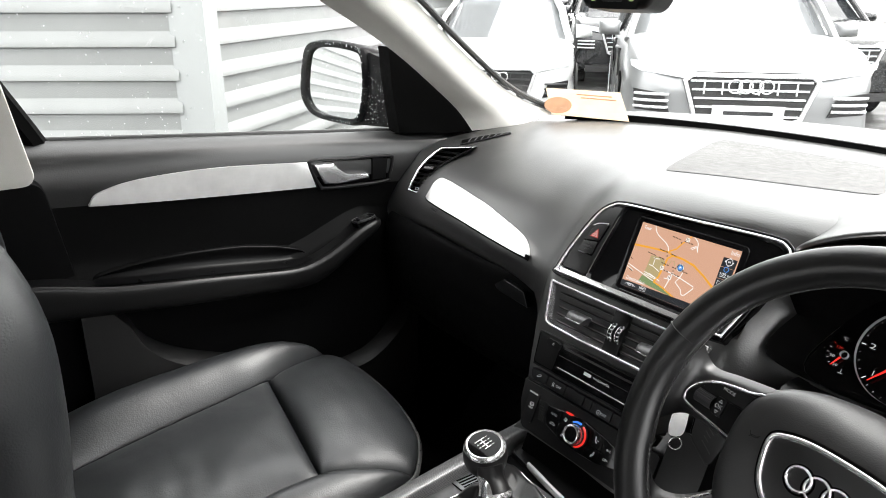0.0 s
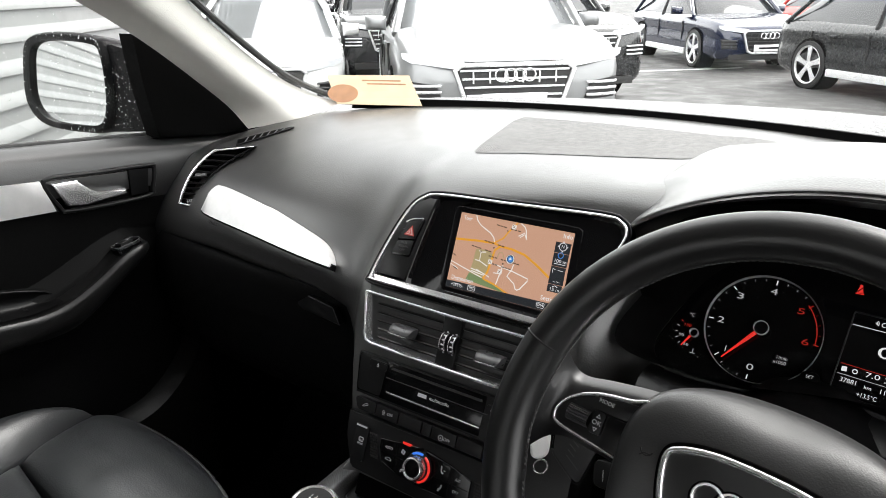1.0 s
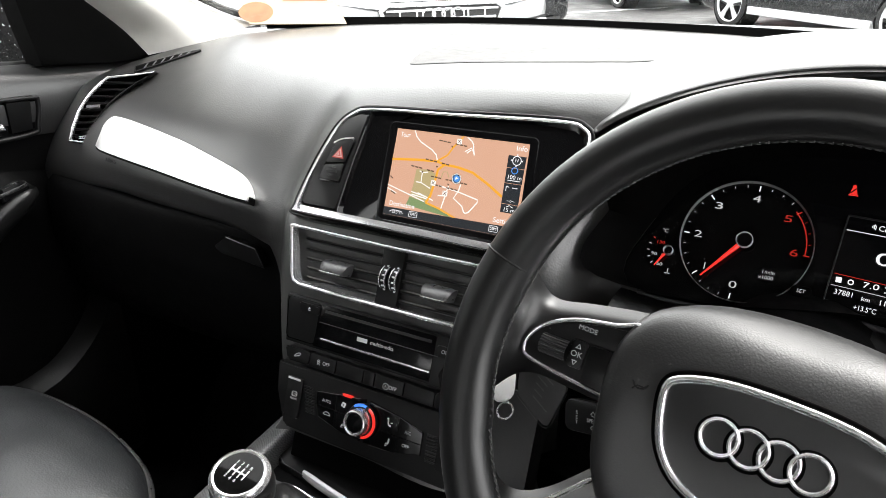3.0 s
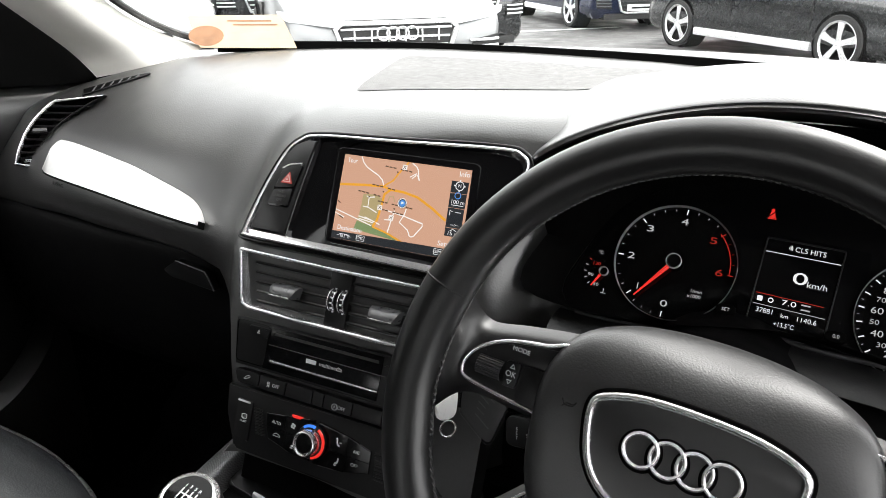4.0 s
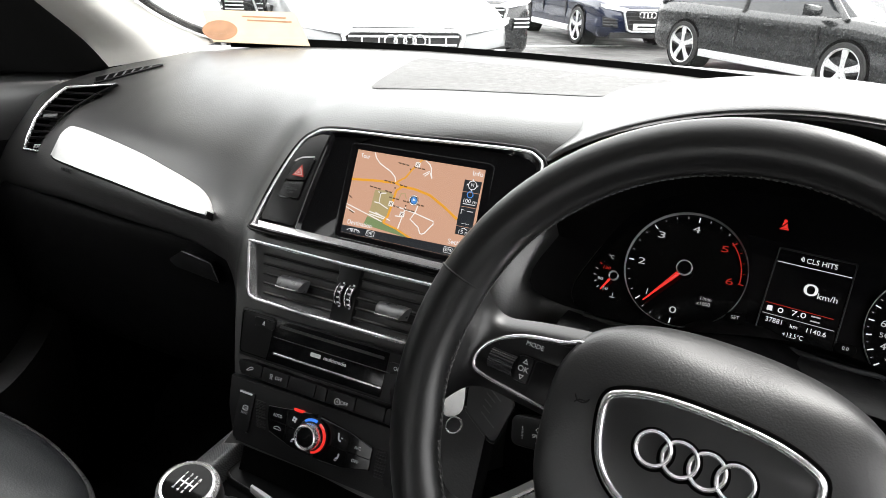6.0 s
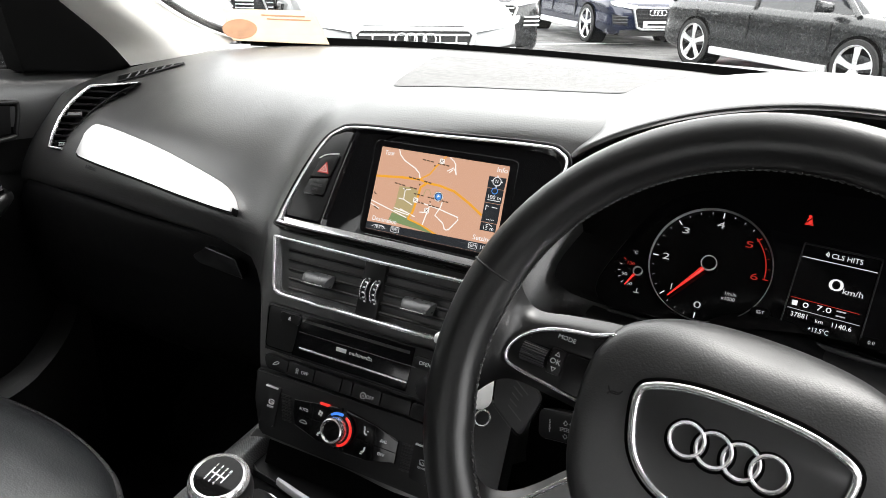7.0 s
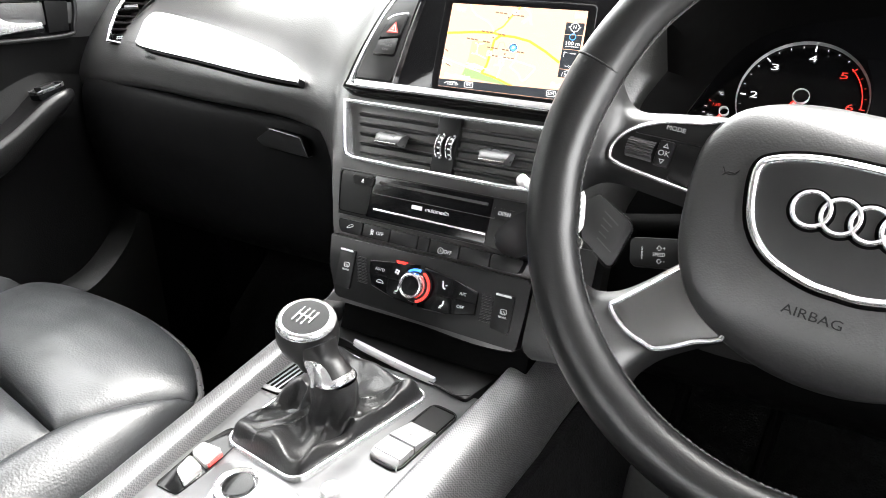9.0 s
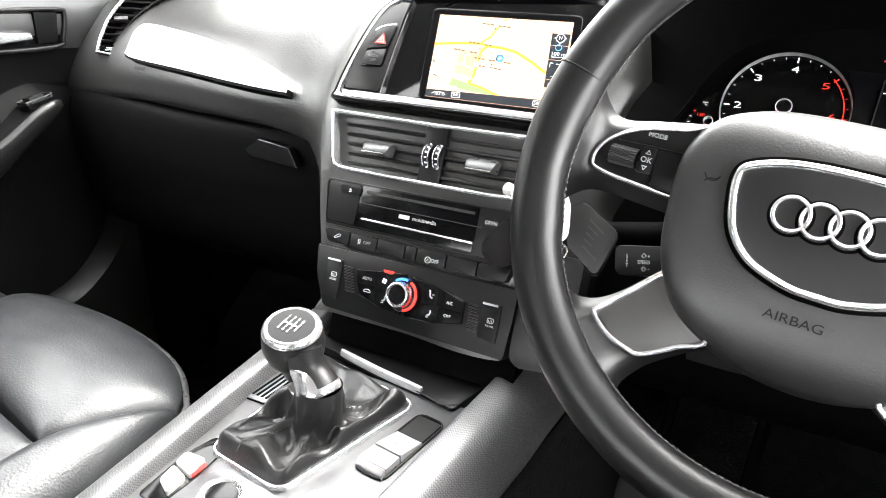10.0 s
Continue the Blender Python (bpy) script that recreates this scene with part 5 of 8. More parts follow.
for pts in ([(-0.0940, 0.0860), (-0.0716, 0.0860), (-0.0700, 0.0957), (-0.0968, 0.0957)], [(0.0685, 0.0810), (0.1000, 0.0810), (0.1010, 0.0913), (0.0672, 0.0913)]):
    bm = B()
    prism(bm, rounded(pts, 0.0015), MS, 0.003, 0.0068, 0.0014)
    eb = part("push_button", bm, SATIN, media)
    bm = B()
    tube(bm, [MS @ V(pts[3][0] + 0.001, pts[3][1] - 0.0006, 0.0063), MS @ V(pts[2][0] - 0.001, pts[2][1] - 0.0006, 0.0063)], 0.0004, 6)
    part("button_edge", bm, TABM, eb)
words("lettering", "OPEN", MS, 0.0790, 0.0862, 0.0052, GREYPRINT, media, 0.0072, wide=0.0125)
bm = B()
prism(bm, [(-0.0848, 0.0907), (-0.0818, 0.0907), (-0.0833, 0.0932)], MS, 0.0068, 0.0072)
prism(bm, [(-0.0848, 0.0892), (-0.0818, 0.0892), (-0.0818, 0.0900), (-0.0848, 0.0900)], MS, 0.0068, 0.0072)
part("eject_mark", bm, GREYPRINT, media)
# switch row
row = thing("switch_row", (0, 0.02, 0.885), "row of flat black switches", "switch panel")
bx = [-0.1065, -0.0735, -0.0400, -0.0068, 0.0066, 0.0400, 0.0735, 0.108]
for k in range(7):
    bm = B()
    a, b = bx[k] + 0.0005, bx[k + 1] - 0.0005
    pts = [(a + (0.006 if k == 0 else 0), 0.0345), (b - (0.004 if k == 6 else 0), 0.0345), (b, 0.0482), (a, 0.0482)]
    prism(bm, rounded(pts, 0.003) if k in (0, 6) else pts, MS, -0.006, 0.0055, 0.0014)
    part("switch", bm, SATIN, row)
words("lettering", "OFF", MS, -0.0515, 0.0412, 0.0050, GREYPRINT, row, 0.006, wide=0.0085)
words("lettering", "OFF", MS, 0.0285, 0.0390, 0.0050, GREYPRINT, row, 0.006, wide=0.0085)
words("lettering", "A", MS, 0.0205, 0.0390, 0.0038, GREYPRINT, row, 0.006)
bm = B()
frame_ring(bm, circle(0.0205, 0.0390, 0.0033, 20), circle(0.0205, 0.0390, 0.0027, 20), MS, 0.0055, 0.006)
part("switch_mark", bm, GREYPRINT, row)
for pts in (((-0.0625, 0.0385), (-0.0612, 0.0400), (-0.0622, 0.0412)), ((-0.0592, 0.0385), (-0.0604, 0.0400), (-0.0594, 0.0412)), ((-0.0625, 0.0418), (-0.0620, 0.0435), (-0.0598, 0.0435), (-0.0592, 0.0418), (-0.0625, 0.0418))):
    bm = B()
    strip(bm, pts, 0.0008, MS, 0.0060)
    part("switch_mark", bm, GREYPRINT, row)
bm = B()
strip(bm, ((-0.0925, 0.0398), (-0.0900, 0.0425), (-0.0868, 0.0442), (-0.0848, 0.0436), (-0.0850, 0.0424), (-0.0905, 0.0398), (-0.0925, 0.0398)), 0.0008, MS, 0.0060)
part("switch_mark", bm, GREYPRINT, row)
# climate panel
clim = thing("climate_panel", (0, 0, 0.83), "black heater panel with a ribbed silver dial", "climate control")
bm = B()
prism(bm, rounded([(-0.092, -0.0330), (0.1160, -0.0360), (0.1178, 0.0), (0.1180, 0.031), (-0.1125, 0.031), (-0.1075, 0.0)], 0.003), MS, -0.01, 0.003, 0.0025)
part("face", bm, SATIN, clim)
for sx, nm, cx, cv in ((-1, "FRONT", -0.0860, 0.0), (1, "REAR", 0.0955, -0.005)):
    bm = B()
    prism(bm, rounded([(cx - 0.0095, -0.021), (cx + 0.0105, -0.023), (cx + 0.0100, cv + 0.0185), (cx - 0.0100, cv + 0.0185)], 0.002), MS, 0.0, 0.0050, 0.0014)
    ky = part("heating_key", bm, SATIN, clim)
    bm = B()
    box(bm, (cx - 0.001, cv + 0.0170, 0.0052), (0.0158, 0.0020, 0.0016), MS, 0.0006)
    part("key_lamp", bm, GREYPRINT, ky)
    words("lettering", nm, MS, cx + 0.002, cv - 0.0030, 0.0030, GREYPRINT, ky, 0.0056, wide=0.0085)
    bm = B()
    frame_ring(bm, rrect(cx + 0.002, cv + 0.0022, 0.0068, 0.0050, 0.0015), rrect(cx + 0.002, cv + 0.0022, 0.0056, 0.0038, 0.001), MS, 0.005, 0.0056)
    for j in range(3):
        strip(bm, ((cx + 0.0004 + 0.0016 * j, cv - 0.0008), (cx + 0.0004 + 0.0016 * j, cv + 0.0030)), 0.0006, MS, 0.0057)
    part("key_mark", bm, GREYPRINT, ky)
    for k in range(9):
        gx = (-0.0688 + 0.0009 * k) if sx < 0 else (0.0780 + 0.0003 * k)
        bm = B()
        box(bm, (gx, (0.0128 if sx < 0 else 0.0078) - 0.0030 * k, 0.0032), (0.0118, 0.0016, 0.0026), MS, 0.0006)
        part("rib", bm, VENTM, clim)
for pts in ([(-0.0499, -0.0114), (-0.0211, -0.0185), (0.0015, -0.0205), (0.0015, 0.0205), (-0.0250, 0.0170), (-0.0566, 0.0133), (-0.0553, 0.0022)], [(0.0065, -0.0210), (0.0397, -0.0195), (0.0693, -0.0134), (0.0685, 0.0085), (0.0414, 0.0152), (0.0065, 0.0205)]):
    bm = B()
    prism(bm, pts, MS, 0.0, 0.0058, 0.0014)
    part("key_field", bm, PIANO, clim)
for pts in (((-0.0553, 0.0005), (-0.0160, 0.0)), ((-0.0315, 0.0155), (-0.0300, -0.0155)), ((0.0200, -0.003), (0.0690, -0.0030)), ((0.0425, 0.0145), (0.0435, -0.0185))):
    bm = B()
    strip(bm, pts, 0.0006, MS, 0.0061)
    part("key_joint", bm, VOID, clim)
# edge glints of the key fields, drawn as thin pale tubes
for a, b in (((-0.0560, 0.0128), (-0.0050, 0.0195)), ((0.0560, 0.0118), (0.0675, 0.0090)), ((0.0130, -0.0207), (0.0390, -0.0193)), ((-0.0495, -0.0114), (-0.0215, -0.0182))):
    bm = B()
    tube(bm, [MS @ V(*a, 0.0054), MS @ V(*b, 0.0054)], 0.0004, 6)
    part("field_edge_glint", bm, TABM, clim)
for txt, u, v, sz, wd in (("AUTO", -0.0425, 0.0063, 0.0044, 0.0110), ("A/C", 0.0536, 0.0036, 0.0044, 0.0072), ("OFF", 0.0534, -0.0092, 0.0044, 0.0078)):
    words("lettering", txt, MS, u, v, sz, GREYPRINT, clim, 0.0062, wide=wd)
u, v = -0.0222, 0.0085
bm = B()
for k in range(4):
    prism(bm, circle(u + 0.0018 * math.cos(0.5 + 1.57 * k), v + 0.0018 * math.sin(0.5 + 1.57 * k), 0.0013, 8), MS, 0.0058, 0.0062)
part("key_mark", bm, GREYPRINT, clim)
bm = B()
strip(bm, [(-0.040 + 0.0042 * math.cos(a), -0.0066 + 0.0026 * math.sin(a)) for a in np.linspace(0, math.pi, 9)], 0.0007, MS, 0.0062)
strip(bm, ((-0.0445, -0.0068), (-0.0355, -0.0068)), 0.0007, MS, 0.0062)
part("key_mark", bm, GREYPRINT, clim)
for u, v, fl in ((-0.0191, -0.0092, 1), (0.0334, -0.0112, 1), (0.0324, 0.0062, -1)):
    bm = B()
    strip(bm, spline([(u + 0.0016 * fl, v + 0.0035), (u + 0.0010 * fl, v - 0.0008), (u - 0.0018 * fl, v - 0.0022)], 4), 0.0017, MS, 0.0062)
    if fl < 0:
        prism(bm, circle(u - 0.0022, v + 0.0042, 0.0010, 8), MS, 0.0058, 0.0062)
        strip(bm, ((u + 0.0012, v + 0.0010), (u + 0.0036, v + 0.0014)), 0.0008, MS, 0.0062)
    else:
        strip(bm, ((u - 0.0026, v - 0.0038), (u + 0.0004, v - 0.0038)), 0.0008, MS, 0.0062)
    part("key_mark", bm, GREYPRINT, clim)
bm = B()
prism(bm, rounded([(-0.0240, 0.0170), (-0.0150, 0.0170), (-0.0120, 0.0200), (-0.0258, 0.0196)], 0.0006), MS, 0.005, 0.0066, 0.0004)
part("indicator_lamp", bm, RED, clim, "red lit indicator")
MSD = MS @ Matrix.Translation((0.0025, 0.0, 0.0))
bm = B()
lathe(bm, [(0.0170, 0.002), (0.0170, 0.008), (0.0162, 0.010), (0.0128, 0.010)], MSD, 40)
dial = part("dial_base", bm, SATIN, clim)
for a0, a1, mt in ((-75, 62, RED), (75, 128, BLUE)):
    bm = B()
    rows = []
    for a in np.linspace(radians(a0), radians(a1), 20):
        rows.append([MSD @ V(r * math.cos(a), r * math.sin(a), h) for r, h in ((0.0142, 0.0105), (0.0160, 0.0105), (0.0168, 0.0092))])
    sheet(bm, rows)
    part("colour_arc", bm, mt, dial)
bm = B()
n = 60
rows = []
for r, h in ((0.0128, 0.009), (0.0128, 0.019), (0.0120, 0.0212), (0.0108, 0.0216), (0.0098, 0.0195), (0.0, 0.0195)):
    rows.append([MSD @ V((r - (0.0007 if (j % 2 and 0.0124 < r < 0.013) else 0)) * math.cos(2 * math.pi * j / n), (r - (0.0007 if (j % 2 and 0.0124 < r < 0.013) else 0)) * math.sin(2 * math.pi * j / n), h) for j in range(n)])
sheet(bm, rows, False, True)
bmesh.ops.remove_doubles(bm, verts=bm.verts, dist=1e-6)
part("dial_knob", bm, CHROME, dial, "ribbed silver knob")
bm = B()
lathe(bm, [(0.0096, 0.0196), (0.0090, 0.0202), (0.0, 0.0205)], MSD, 32)
part("dial_cap", bm, PIANO, dial)
# near-black block below, standing in for the shade of the hollow there
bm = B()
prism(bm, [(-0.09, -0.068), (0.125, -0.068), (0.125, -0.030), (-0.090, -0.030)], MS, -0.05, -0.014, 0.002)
part("stack_hollow_shade", bm, VOID, dash)
bm = B()
prism(bm, rounded([(0.1195, 0.070), (0.1195, -0.0290), (0.1265, -0.0400), (0.172, -0.0350), (0.172, 0.070)], 0.006), MS, -0.03, -0.0005, 0.003)
part("stack_cheek", bm, LOWM, dash)

# ---- instruments ----
MC = basis((0.300, 0.147, 1.041), (1, 0, 0), (0, 0.574, 0.819))
clus = thing("instrument_cluster", (0.40, 0.16, 1.0), "black dials with white scales and a small display", "instrument cluster")
bm = B()
co = [tuple(p) for p in spline([(-0.088, -0.052), (-0.080, 0.0), (-0.045, 0.055), (0.02, 0.078), (0.105, 0.084), (0.19, 0.078), (0.255, 0.055), (0.29, 0.0), (0.298, -0.052), (0.20, -0.058), (0.105, -0.045), (0.0, -0.060)][::-1], 5, True)]
prism(bm, co, MC, -0.02, -0.004)
part("dial_plate", bm, SCREENGLASS, clus)
# inside of the cowl, its shade deepened by the near-black colour
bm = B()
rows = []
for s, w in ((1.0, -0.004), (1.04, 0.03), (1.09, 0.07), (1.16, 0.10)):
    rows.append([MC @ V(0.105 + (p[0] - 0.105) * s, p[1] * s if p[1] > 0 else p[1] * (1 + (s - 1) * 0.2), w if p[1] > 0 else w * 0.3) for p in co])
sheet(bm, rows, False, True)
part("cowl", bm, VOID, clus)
MC2 = MC @ Matrix.Translation((0.1948, -0.0155, 0))
for MCX in (MC, MC2):
    bm = B()
    lathe(bm, [(0.0521, -0.003), (0.0524, 0.001), (0.0521, 0.002), (0.0517, 0.001), (0.0515, -0.003)], MCX, 72)
    ring = part("dial_ring", bm, RINGM, clus, "thin grey dial ring")
    bm = B()
    lathe(bm, [(0.0, 0.006), (0.005, 0.006), (0.0065, 0.0045), (0.0065, -0.003)], MCX, 24)
    part("needle_hub", bm, PIANO, ring)
    bm = B()
    frame_ring(bm, circle(0, 0, 0.0068), circle(0, 0, 0.0061), MCX, 0.003, 0.0065)
    part("hub_ring", bm, GREYPRINT, ring)


def polar(cx, r, deg):
    return cx + r * math.cos(radians(deg)), r * math.sin(radians(deg))


for k in range(7):
    a = {0: 267, 1: 224.5, 2: 180, 3: 134, 4: 87, 5: 41, 6: -4}[k]
    words("numeral", str(k), MC, *polar(0.0, 0.0380, a), 0.0084, REDPRINT if k > 4 else NUM, clus, -0.0022, wide=0.0 if k == 1 else 0.0062)
    bm = B()
    strip(bm, (polar(0, 0.0450, a), polar(0, 0.0498, a)), 0.0010, MC, -0.0025)
    part("scale_mark", bm, REDPRINT if k > 4 else LIT, clus)
    if k < 6:
        b = {0: 224.5, 1: 180, 2: 134, 3: 87, 4: 41, 5: -4}[k]
        for q in range(1, 4):
            c = a + (b - a) * q / 4
            bm = B()
            strip(bm, (polar(0, 0.0476, c), polar(0, 0.0496, c)), 0.0005, MC, -0.0025)
            part("scale_tick", bm, REDPRINT if k > 4 else DIM, clus)
bm = B()
strip(bm, [polar(0, 0.0463, c) for c in np.linspace(44, -4, 14)], 0.0010, MC, -0.0026)
part("red_band", bm, REDPRINT, clus)
bm = B()
e = polar(0, 0.0455, 232)
tube(bm, [MC @ V(*polar(0, 0.006, 232), 0.003), MC @ V(*e, 0.003)], [0.0021, 0.0006], 8)
part("needle", bm, RED, clus, "red needle")
words("lettering", "1/min", MC, 0.0225, -0.0222, 0.0046, DIM, clus, -0.0022)
words("lettering", "x1000", MC, 0.0215, -0.0268, 0.0046, DIM, clus, -0.0022)
for k in range(11):
    a = 260 - 14.5 * k
    words("numeral", str(10 * k), MC2, *polar(0.0, 0.0365 if k % 2 == 0 else 0.0372, a), 0.0076 if k % 2 == 0 else 0.0056, NUM if k % 2 == 0 else DIM, clus, -0.0022, wide=(0.0088 if k % 2 == 0 else 0.0066) if 0 < k < 10 else 0.0)
    bm = B()
    strip(bm, (polar(0, 0.0455, a), polar(0, 0.0498, a)), 0.0010, MC2, -0.0025)
    part("scale_mark", bm, LIT, clus)
    bm = B()
    strip(bm, (polar(0, 0.0480, a - 7.25), polar(0, 0.0497, a - 7.25)), 0.0005, MC2, -0.0025)
    part("scale_tick", bm, DIM, clus)
bm = B()
tube(bm, [MC2 @ V(*polar(0, 0.006, 260), 0.003), MC2 @ V(*polar(0, 0.0455, 260), 0.003)], [0.0016, 0.0007], 8)
part("needle", bm, RED, clus, "red needle")
# temperature gauge
bm = B()
frame_ring(bm, circle(-0.059, -0.0192, 0.0042, 20), circle(-0.059, -0.0192, 0.0038, 20), MC, -0.003, 0.002)
part("gauge_hub", bm, GREYPRINT, clus)
bm = B()
tube(bm, [MC @ V(-0.0612, -0.0232, 0.001), MC @ V(-0.0675, -0.0345, 0.001)], [0.0013, 0.0005], 8)
part("needle", bm, RED, clus, "red needle")
words("numeral", "90", MC, -0.0705, -0.0240, 0.0042, DIM, clus, -0.0022, wide=0.0052)
words("numeral", "130", MC, -0.0672, -0.0130, 0.0042, REDPRINT, clus, -0.0022, wide=0.0066)
words("numeral", "50", MC, -0.0640, -0.0322, 0.0040, DIM, clus, -0.0022, wide=0.0050)
words("lettering", "°C", MC, -0.0655, -0.0020, 0.0046, DIM, clus, -0.0022)
for a in (186, 166, 146, 206, 226):
    bm = B()
    strip(bm, (polar(-0.059, 0.0160, a), polar(-0.059, 0.0185, a)), 0.0007, MC @ Matrix.Translation((0, -0.0192, 0)), -0.0025)
    part("scale_tick", bm, DIM if a > 150 else REDPRINT, clus)
bm = B()
strip(bm, ((-0.0560, -0.0345), (-0.0560, -0.0385)), 0.0007, MC, -0.0025)
strip(bm, ((-0.0585, -0.0388), (-0.0535, -0.0388)), 0.0007, MC, -0.0025)
part("gauge_mark", bm, DIM, clus)
# middle display, on a slightly raised glossy panel
bm = B()
prism(bm, rounded([(0.0600, -0.0450), (0.1500, -0.0500), (0.1500, 0.0350), (0.1350, 0.0365), (0.0415, 0.0425), (0.0520, 0.0200), (0.0545, -0.0100)], 0.004), MC, -0.010, -0.0032, 0.0004)
part("display_panel", bm, PIANO, clus)
dsk = [(0.0660, -0.0400), (0.1245, -0.0435), (0.1300, 0.0325), (0.0715, 0.0350)]
bm = B()
frame_ring(bm, rounded(shrink(dsk, -0.0016), 0.002), rounded(dsk, 0.0015), MC, -0.004, -0.0012, 0.0006)
dp = part("display_frame", bm, SATIN, clus)
for txt, u, v, sz, wd in (("CLS HITS", 0.1050, 0.0278, 0.0062, 0.0235), ("0", 0.1008, 0.0036, 0.0145, 0.0112), ("km/h", 0.1140, -0.0002, 0.0070, 0.0150), ("7.0", 0.0957, -0.0183, 0.0064, 0.0110), ("37881", 0.0787, -0.0276, 0.0058, 0.0128), ("km", 0.0940, -0.0293, 0.0046, 0.0056), ("1140.6", 0.1105, -0.0300, 0.0058, 0.0145), ("+13.5°C", 0.0946, -0.0372, 0.0056, 0.0155)):
    words("lettering", txt, MC, u, v, sz, LIT, dp, -0.002, wide=wd, turn=-0.04)
for u, v in ((0.1085, -0.0172), (0.1085, -0.0212)):
    bm = B()
    strip(bm, ((u - 0.0035, v), (u + 0.0035, v - 0.0003)), 0.0012, MC, -0.0022)
    part("unit_bar", bm, DIM, dp)
bm = B()
for k in range(3):
    strip(bm, [(0.0880 + (0.0010 + 0.0011 * k) * math.cos(a), 0.0285 + (0.0012 + 0.0012 * k) * math.sin(a)) for a in np.linspace(-0.5, 0.9, 6)], 0.0006, MC, -0.0022)
part("radio_mark", bm, LIT, dp)
for u0, v0, u1, v1, mt in ((0.0715, 0.0237, 0.1285, 0.0212, LIT), (0.0695, -0.0128, 0.1215, -0.0160, REDPRINT), (0.0685, -0.0222, 0.1235, -0.0254, DIM)):
    bm = B()
    strip(bm, ((u0, v0), (u1, v1)), 0.0006, MC, -0.0024)
    part("display_line", bm, mt, dp)
bm = B()
prism(bm, rrect(0.0733, -0.0174, 0.0042, 0.0042, 0.0005), MC, -0.0030, -0.0022)
part("display_mark", bm, LIT, dp)
bm = B()
frame_ring(bm, circle(0.0818, -0.0178, 0.0022, 16), circle(0.0818, -0.0178, 0.0014, 16), MC, -0.0026, -0.002)
part("display_mark", bm, LIT, dp)
# belt warning lamp
bm = B()
prism(bm, circle(0.071, 0.0600, 0.0014, 12), MC, -0.0038, -0.0028)
prism(bm, [(0.0684, 0.0535), (0.0738, 0.0535), (0.0726, 0.0586), (0.0696, 0.0586)], MC, -0.0038, -0.0028)
prism(bm, [(0.0676, 0.0524), (0.0746, 0.0524), (0.0746, 0.0530), (0.0676, 0.0530)], MC, -0.0038, -0.0028)
bl = part("belt_lamp", bm, RED, clus, "red lit seat belt lamp")
bm = B()
strip(bm, ((0.0688, 0.0542), (0.0724, 0.0582)), 0.0009, MC, -0.0026)
part("belt_mark", bm, VOID, bl)
for u, txt in ((0.0491, "SET"), (0.1329, "0.0")):
    bm = B()
    prism(bm, rrect(u, -0.0335 - 0.06 * (u - 0.049), 0.0165, 0.0095, 0.0046), MC, -0.004, 0.004, 0.0015)
    kb = part("trip_button", bm, VOID, clus)
    words("lettering", txt, MC, u, -0.0335 - 0.06 * (u - 0.049), 0.0042, DIM, kb, 0.0044)
bm = B()
tube(bm, [MC @ V(*p, 0.004) for p in spline([(-0.075, -0.0610), (-0.040, -0.0625), (0.010, -0.0590), (0.0263, -0.0517), (0.0373, -0.0455), (0.0703, -0.0470), (0.1288, -0.0530), (0.165, -0.0540), (0.182, -0.0580)], 5)], 0.0025, 8)
part("lower_edge", bm, GREYP, clus)
bm = B()
low_line = spline([(-0.090, -0.0600), (-0.040, -0.0640), (0.010, -0.0605), (0.0263, -0.0532), (0.0373, -0.0470), (0.0703, -0.0485), (0.1288, -0.0545), (0.165, -0.0570), (0.182, -0.0600), (0.26, -0.066)], 5)
sheet(bm, [[MC @ V(p[0], p[1] + dv, w) for dv, w in ((0.0, 0.002), (-0.003, 0.008), (-0.010, 0.020), (-0.020, 0.030), (-0.032, 0.034))] for p in low_line])
part("lower_panel", bm, LOWM, clus, "grained grey sill under the dials")
# hood over the instruments
bm = B()
rows = []
for x in np.linspace(0.155, 0.62, 40):
    f = math.sin(math.pi * min(1, max(0, (x - 0.155) / 0.465))) ** 0.75
    lipz, lipy = 1.112 + 0.091 * f, 0.155 - 0.080 * f
    rows.append([(x, y, z) for y, z in spline([(0.42, 1.147 + 0.028 * f), (0.33, 1.147 + 0.046 * f), (0.24, 1.142 + 0.060 * f), (lipy + 0.05, lipz + 0.004), (lipy + 0.008, lipz), (lipy + 0.001, lipz - 0.004), (lipy + 0.008, lipz - 0.009), (0.19, 1.115 + 0.05 * f)], 4)])
sheet(bm, rows)
thick(bm, 0.004)
part("instrument_hood", bm, DASH, dash)
# column shroud
bm = B()
rows = []
for y, z, w, h in ((-0.085, 0.985, 0.045, 0.04), (-0.06, 0.98, 0.060, 0.048), (0.05, 0.965, 0.068, 0.052), (0.16, 0.955, 0.075, 0.055)):
    rows.append([(0.357 + w * math.cos(a), y, z + h * math.sin(a)) for a in np.linspace(0, 2 * math.pi, 24, endpoint=False)])
vs = sheet(bm, rows, False, True)
bm.faces.new(vs[0])
alone("steering_column", bm, BLACK, "black grained steering column shroud", "steering column")
# lower dash on the driver side
bm = B()
sheet(bm, [[(x, y, z) for y, z in spline([(0.15, 0.99), (0.10, 0.95), (0.085, 0.88), (0.12, 0.76), (0.25, 0.66), (0.40, 0.62)], 4)] for x in np.linspace(0.128, 0.70, 12)])
thick(bm, -0.01)
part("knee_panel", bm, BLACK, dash)

